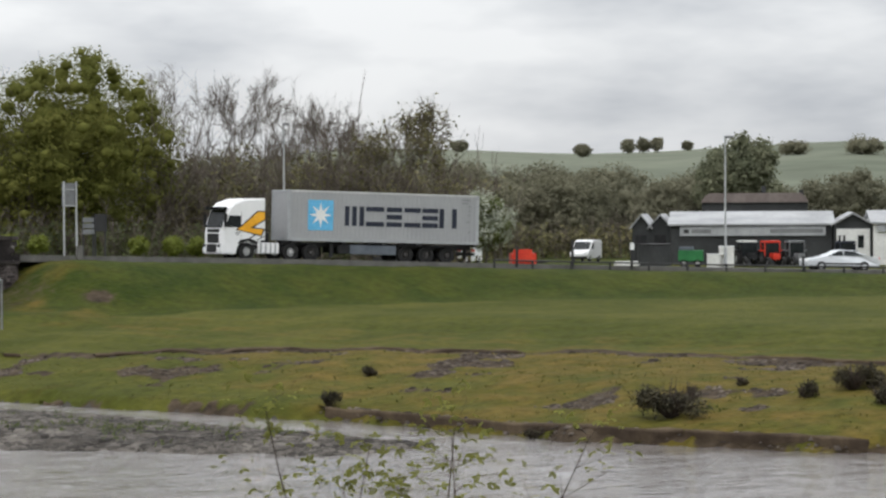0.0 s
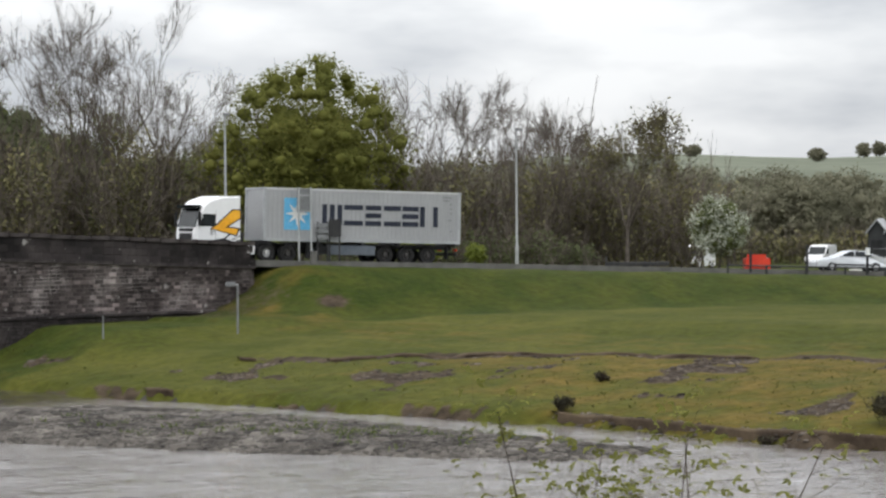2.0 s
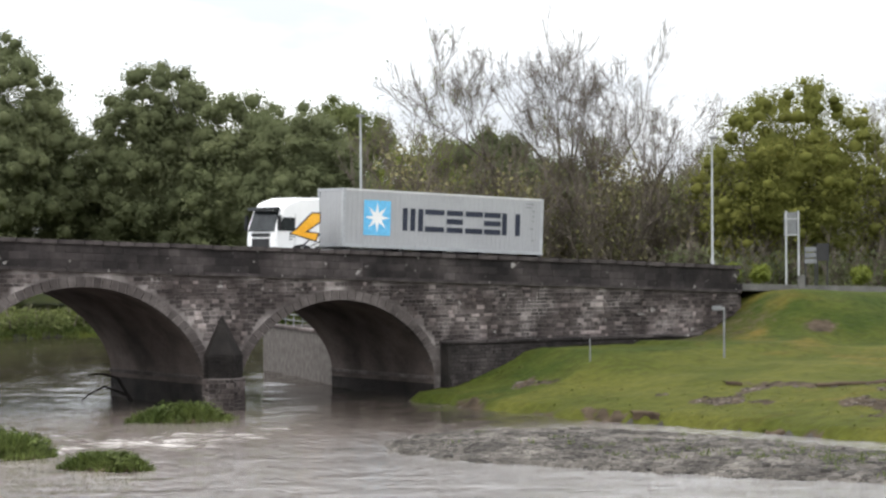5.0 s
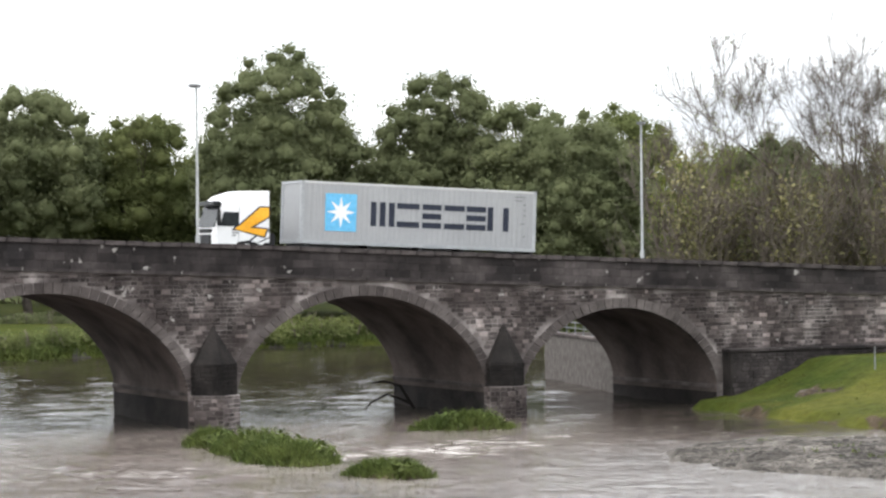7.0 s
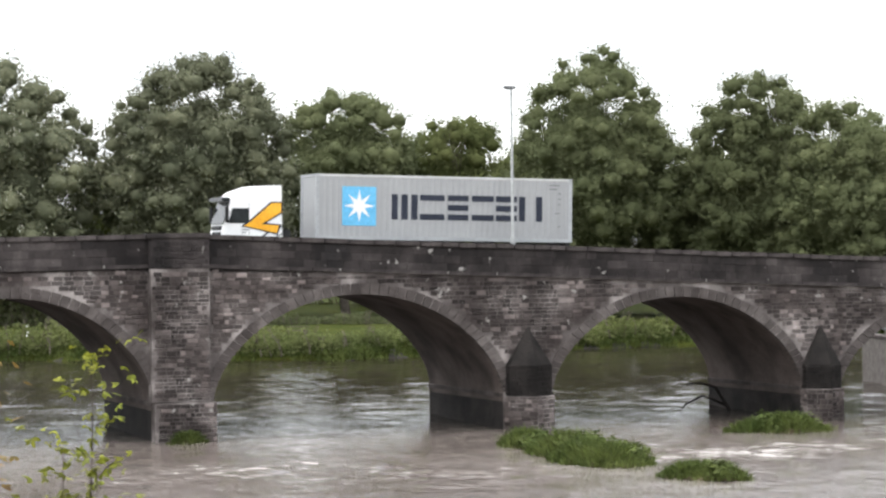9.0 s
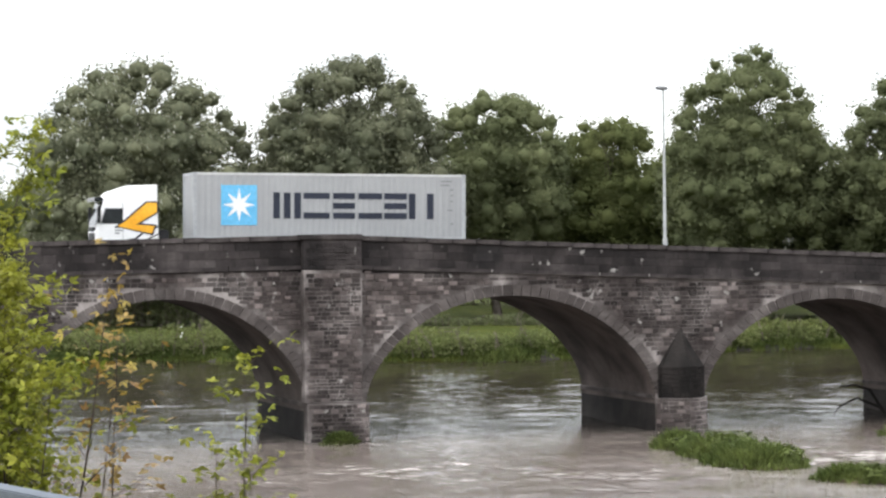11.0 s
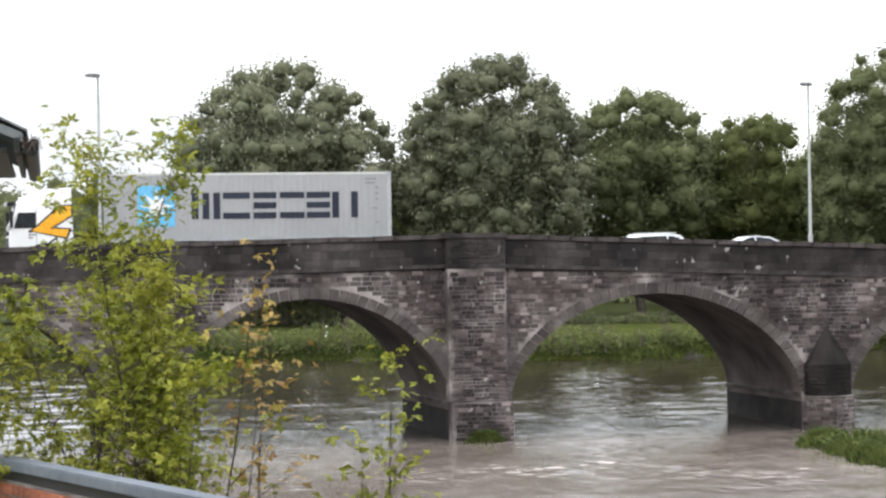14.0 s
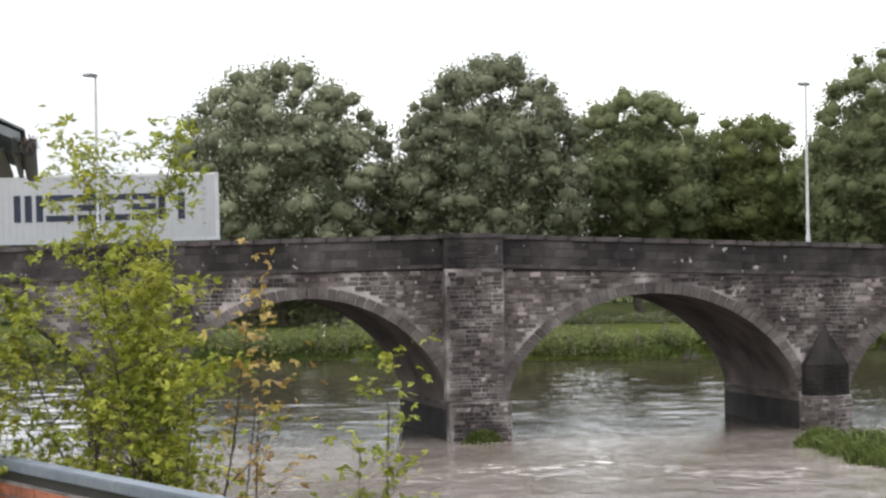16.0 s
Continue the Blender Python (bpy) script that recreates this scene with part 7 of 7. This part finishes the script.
# ---- near the camera: neighbour's eaves, coping wall, garden shoots ----
house = thing("neighbour_house", "corner of a slate-roofed house with ochre boards and a dark gutter", "house", at=pose(-8.57, 20.60, 4.2, 0, 0, 22))
part("wall", box(-6.0, -0.95, 0.0, 6.0, -1.4, 4.62), M_OCHRE, house, "ochre timber boarded wall")
part("soffit", box(-6.0, -0.08, -0.3, 6.3, 4.64, 4.68), M_BLACK, house)
part("plate_beam", box(-6.0, -0.30, -0.28, 6.2, 4.44, 4.64, 0.01), M_OCHRE, house, "ochre timber plate under the eaves")
part("bracket", box(-6.0, -0.42, -0.2, 6.0, 4.32, 4.44, 0.01), M_BLACK, house)
bm = prism([(-6.0, 7.4), (0.05, 4.80), (0.05, 4.72), (-6.0, 7.32)], -0.35, 6.35)
part("roof", bm, M_SLATE, house, "grey slate roof slope")
for j in range(9):
    x1 = 0.09 - j * 0.25
    part("slate", prism([(x1 - 0.34, 4.84 + (0.05 - x1 + 0.34) * 0.43), (x1, 4.84 + (0.05 - x1) * 0.43 - 0.02), (x1, 4.86 + (0.05 - x1) * 0.43 - 0.02), (x1 - 0.34, 4.86 + (0.05 - x1 + 0.34) * 0.43)], -0.37, 6.37), M_SLATE, house)
part("gutter", tube((0.12, -0.4, 4.66), (0.12, 6.4, 4.66), 0.065, 0.065, 12), M_BLACK, house, "black half-round gutter")
part("fascia", box(-0.02, 0.03, -0.35, 6.35, 4.64, 4.76), M_BLACK, house)
rng = np.random.default_rng(31)
nest = blades(rng, np.stack([rng.uniform(0.04, 0.18, 260), rng.uniform(-0.45, 0.0, 260), rng.uniform(4.66, 4.74, 260)], 1), rng.uniform(-0.09, 0.07, 260), np.full(260, 0.008), 0.5)
part("gutter_moss", quads_mesh("gutter_moss", nest, M_STEM), None, house, "dead leaves and moss hanging from the gutter")

low = thing("garden_wall", "brick garden wall with a smooth grey metal coping", "wall", kind="")
wa, wb = Vector((-7.91, 16.88, 0)), Vector((-0.91, 8.72, 0))
ddir = (wb - wa).normalized()
wlen = (wb - wa).length
low.matrix_basis = Matrix.Translation(wa) @ Matrix.Rotation(math.atan2(ddir.y, ddir.x), 4, "Z")
part("brickwork", box(0, wlen, -0.19, 0.0, 3.2, 6.62), M_MORTAR, low, "red brick wall")
part("coping", box(-0.05, wlen, -0.20, -0.06, 6.68, 6.745, 0.008), M_LEAD, low, "smooth grey metal coping")
# black strip put in for the shade beneath the coping
part("shadow_gap", box(0, wlen, -0.165, -0.07, 6.62, 6.68), M_BLACK, low)
for r in range(4):
    for i in range(42):
        x = i * 0.235 + (0.1175 if r % 2 else 0)
        if x + 0.225 < wlen:
            part("brick", box(x, x + 0.225, -0.198, -0.185, 6.61 - 0.075 * (r + 1) + 0.006, 6.61 - 0.075 * r - 0.006), M_BRICK, low)


def leaf_star(rng, centres, sizes, droop=0.5):
    """Lobed leaves: three blades that fan out from one stalk, hanging a little."""
    k = len(centres)
    nrm = rng.normal(0, 0.55, (k, 3)) + np.array([0, 0, droop * 2])
    nrm /= np.linalg.norm(nrm, axis=1, keepdims=True)
    t = np.cross(nrm, rng.normal(0, 1, (k, 3)))
    t /= np.linalg.norm(t, axis=1, keepdims=True)
    w = np.cross(nrm, t)
    out = []
    for a, ln in ((-0.95, 0.8), (0.0, 1.0), (0.95, 0.8)):
        f = (t * math.cos(a) + w * math.sin(a)) * sizes[:, None] * ln * 2.0
        g = (w * math.cos(a) - t * math.sin(a)) * sizes[:, None] * 0.42
        sag = nrm * sizes[:, None] * -0.35
        out.append(np.stack([centres, centres + f * 0.55 - g, centres + f + sag, centres + f * 0.55 + g], 1))
    return np.concatenate(out)


def sapling(name, label, base, stems, seed, leaf_mat, leaf, per_tip, levels=2, r0=0.017, spread=0.42, bunch=0.05):
    """A shrub near the eye. stems: (foot offset, height, lean) each."""
    rng = np.random.default_rng(seed)
    root = thing(name, label, "shrub", at=pose(*base))
    segs, tips = [], []
    for (ox, oy), h, (lx, ly), dens in stems:
        p, d = np.array([ox, oy, 0.0]), np.array([lx, ly, 1.0])
        steps = int(h * 5.5)
        for i in range(steps):
            d = d + rng.normal(0, 0.03, 3)
            d[2] = max(d[2], 0.9)
            q = p + d / np.linalg.norm(d) * h / steps
            ra, rb = r0 * (1.05 - 0.9 * i / steps), r0 * (1.05 - 0.9 * (i + 1) / steps)
            segs.append((p, q, ra, rb))
            if i > steps * 0.42:
                for _ in range(dens):
                    e = np.array([rng.normal(0, 0.8), rng.normal(0, 0.8), rng.uniform(0.2, 0.9)])
                    e /= np.linalg.norm(e)
                    ln = 0.66 * rng.uniform(0.3, 1.15) * (1.35 - 0.95 * i / steps)
                    m = q + e * ln * 0.6
                    segs.append((q, m, rb * 0.5, rb * 0.35))
                    f = m + (e + rng.normal(0, 0.3, 3)) * ln * 0.5
                    segs.append((m, f, rb * 0.35, rb * 0.2))
                    tips += [m, f]
            p = q
        tips += [p, p]
    tips = np.array(tips)
    tagged(part("stem_tangle", limb_mesh(segs, M_STEM, "stem_tangle", 5), None, root, "thin dark stems"), "thin dark stems", kind="stuff")
    c = np.repeat(tips, per_tip, 0)
    c = c + rng.normal(0, bunch, c.shape) * np.array([1, 1, 0.7])
    part("leafage", quads_mesh("leafage", leaf_star(rng, c, rng.uniform(0.6, 1.25, len(c)) * leaf), leaf_mat), None, root)
    return root


sapling("maple_sapling", "young maple with bright yellow-green spring leaves on dark stems", (-5.72, 15.0, 3.0), [((-0.25, 0), 5.62, (-0.01, 0), 5), ((-0.02, 0.1), 5.62, (0.0, 0), 5), ((0.12, -0.1), 5.15, (0.015, 0), 5), ((0.22, 0.1), 4.8, (0.025, 0), 5), ((-0.45, 0), 4.7, (-0.015, 0), 4), ((0.05, 0.2), 4.7, (0.01, 0), 5), ((0.3, 0.1), 4.35, (0.035, 0), 5), ((0.1, 0.0), 4.1, (0.04, 0), 4), ((0.38, 0.1), 4.75, (0.03, 0), 5), ((0.5, 0.0), 4.3, (0.045, 0), 4)], 801, M_MAPLE, 0.029, 7, bunch=0.05)
sapling("bronze_sapling", "thin shoots with bronze-tinged young leaves", (-5.12, 15.2, 3.0), [((-0.02, 0), 4.95, (0.012, 0), 2), ((0.1, 0.1), 4.5, (0.03, 0), 2), ((-0.1, 0.1), 4.3, (0.0, 0), 2)], 802, M_MAPLE_RED, 0.03, 2)
sapling("garden_shoots", "sparse yellowish shoots over the water", (-4.3, 15.4, 3.0), [((-0.28, 0), 3.5, (0.0, 0), 2), ((0.0, 0), 3.75, (0.02, 0), 2), ((0.14, 0.1), 4.25, (0.05, 0), 2), ((0.30, 0.1), 3.6, (0.03, 0), 2)], 803, M_MAPLE, 0.032, 3)
sapling("garden_shoots", "ivy-green shoots beside the house corner", (-7.41, 16.6, 3.0), [((0, 0), 4.75, (0, 0), 4), ((-0.12, 0.1), 4.6, (0, 0), 4)], 804, M_MAPLE, 0.03, 6)
sapling("bank_shoots", "thin leafy shoots rising in front of the river", (4.92, 13.1, 2.93), [((-0.41, 0), 3.72, (0, 0), 2), ((-0.24, 0.1), 3.55, (0, 0), 2), ((-0.09, 0), 3.95, (0.0, 0), 3), ((0.06, 0.1), 3.78, (0.015, 0), 2), ((0.24, 0), 3.85, (0, 0), 2), ((0.42, 0.1), 3.72, (0, 0), 3), ((0.0, 0.1), 3.5, (0.02, 0), 3), ((0.32, 0.1), 3.45, (0.0, 0), 3), ((-1.12, 0), 3.3, (0, 0), 1)], 805, M_LEAF_AIRY, 0.026, 3)


# crumbling earth edges: the terrace's scarp and the undercut bank over the water
def earth_edge(label, level, back, x0, x1, drop, gap, seed):
    vs, fs, run = [], [], False
    for x in np.arange(x0, x1, 0.3):
        ys = np.arange(66, 134, 0.1)
        xx = np.full(len(ys), x)
        d, s = line_distance(xx, ys, WATERLINE)
        f = d * s - level(xx, ys)
        hit = np.nonzero((f[:-1] < 0) & (f[1:] >= 0))[0]
        if not len(hit) or wavy(x, 0 * x, 0.31, seed) < gap:
            run = False
            continue
        y = float(ys[hit[-1]]) - 0.1 + 0.12 * math.sin(x * 2.7 + seed) + 0.07 * math.sin(x * 7.1)
        z = float(ground_height(np.array([x]), np.array([y + back]))[0])
        dark_extent = drop * (0.75 + 0.4 * math.sin(x * 1.9 + seed * 2) * math.sin(x * 0.53))
        base = len(vs)
        vs += [(x, y + back + 0.3, z + 0.02), (x, y - 0.02, z + 0.04), (x, y - 0.06, z - 0.05), (x, y + 0.10, z - dark_extent * 0.55), (x, y - 0.12, z - dark_extent - 0.1)]
        if run:
            fs += [(base - 5 + i, base + i, base + i + 1, base - 4 + i) for i in range(4)]
        run = True
    tagged(new("earth_edge", mesh_of("earth_edge", vs, fs, [M_EARTH], True)), label, "earth", kind="stuff")


earth_edge("dark crumbling earth edge of the riverside terrace", lambda x, y: scarp_offset(x, y) + 0.12, 0.55, 25, 72, 0.6, -0.5, 3.0)
earth_edge("dark undercut earth bank above the water", lambda x, y: 0.15 + 0 * x, 0.75, 20, 52, 0.75, -0.05, 9.0)


# ---- everything that moves ----
REAR = [(0.0, 177.52), (0.5, 173.52), (1.0, 169.52), (1.5, 165.52), (2.0, 161.44), (2.5, 157.42), (3.5, 149.28), (4.5, 140.76), (7.0, 118.92), (7.5, 115.08), (8.0, 111.36), (8.5, 107.94), (9.0, 104.64), (9.5, 101.36),
        (12.0, 88.48), (12.5, 86.94), (13.0, 85.48), (13.5, 84.08), (14.0, 82.6), (14.5, 81.06), (15.0, 79.18), (15.5, 77.2), (16.0, 75.24)]


def glide(table):
    """Smooth reading of a table of (time, way) between its rows."""
    dense = smooth_line([(t, p, 0.0) for t, p in table], 20)
    return lambda t: float(np.interp(t, dense[:, 0], dense[:, 1]))


def on_road(p_front, p_rear, x_front, lane=0.0):
    """The pose of a vehicle whose local x_front lies at p_front, its axis running to p_rear."""
    a, b = offset_point(p_front, lane), offset_point(p_rear, lane)
    x = (b - a).normalized()
    y = Vector((0, 0, 1)).cross(x).normalized()
    z = x.cross(y)
    o = a - x * x_front
    m = Matrix((x, y, z)).transposed().to_4x4()
    m.translation = o
    return m


def roll(ax, way, r, sign=-1):
    """Turn a wheel by the way that its vehicle has gone."""
    base = ax.matrix_basis.translation.copy()
    rows = []
    for i in range(0, 481, 2):
        t = i / 30
        rows.append((t, pose(base.x, base.y, base.z, 0, sign * math.degrees((way(0) - way(t)) / r), 0)))
    walk(ax, rows)


def motions():
    rear = glide(REAR)
    times = [i / 10 for i in range(0, 161, 2)]
    rows = [(t, on_road(rear(t) - 11.0, rear(t) - 2.5, 1.19)) for t in times]
    walk(TRAILER, rows)
    walk(CONTAINER, rows)
    walk(TRACTOR, [(t, on_road(rear(t) - 14.8, rear(t) - 11.4, -2.6)) for t in times])
    for ax in TRAILER_WHEELS + TRACTOR_WHEELS:
        roll(ax, rear, 0.5)
    car = glide([(0.0, 201.06), (1.5, 190.30), (2.5, 183.12), (3.5, 175.40), (7.0, 150.04), (10.0, 127.36), (13.3, 103.10), (13.6, 101.50), (14.0, 99.30), (14.5, 96.30), (15.0, 93.70), (16.0, 88.60)])
    walk(CAR, [(t, on_road(car(t) - 1.3, car(t) + 1.3, -1.3)) for t in times])
    for ax in CAR_WHEELS:
        roll(ax, car, 0.31)
    suv = glide([(0.0, 3.0), (6.0, 15.0), (10.0, 52.0), (13.3, 89.6), (13.6, 92.7), (14.0, 96.7), (14.5, 102.0), (15.0, 107.38), (16.0, 118.14)])
    walk(SUV_CAR, [(t, on_road(suv(t) + 1.3, suv(t) - 1.3, -1.3, 4.3)) for t in times])
    for ax in SUV_WHEELS:
        roll(ax, lambda t: -suv(t), 0.31)


motions()
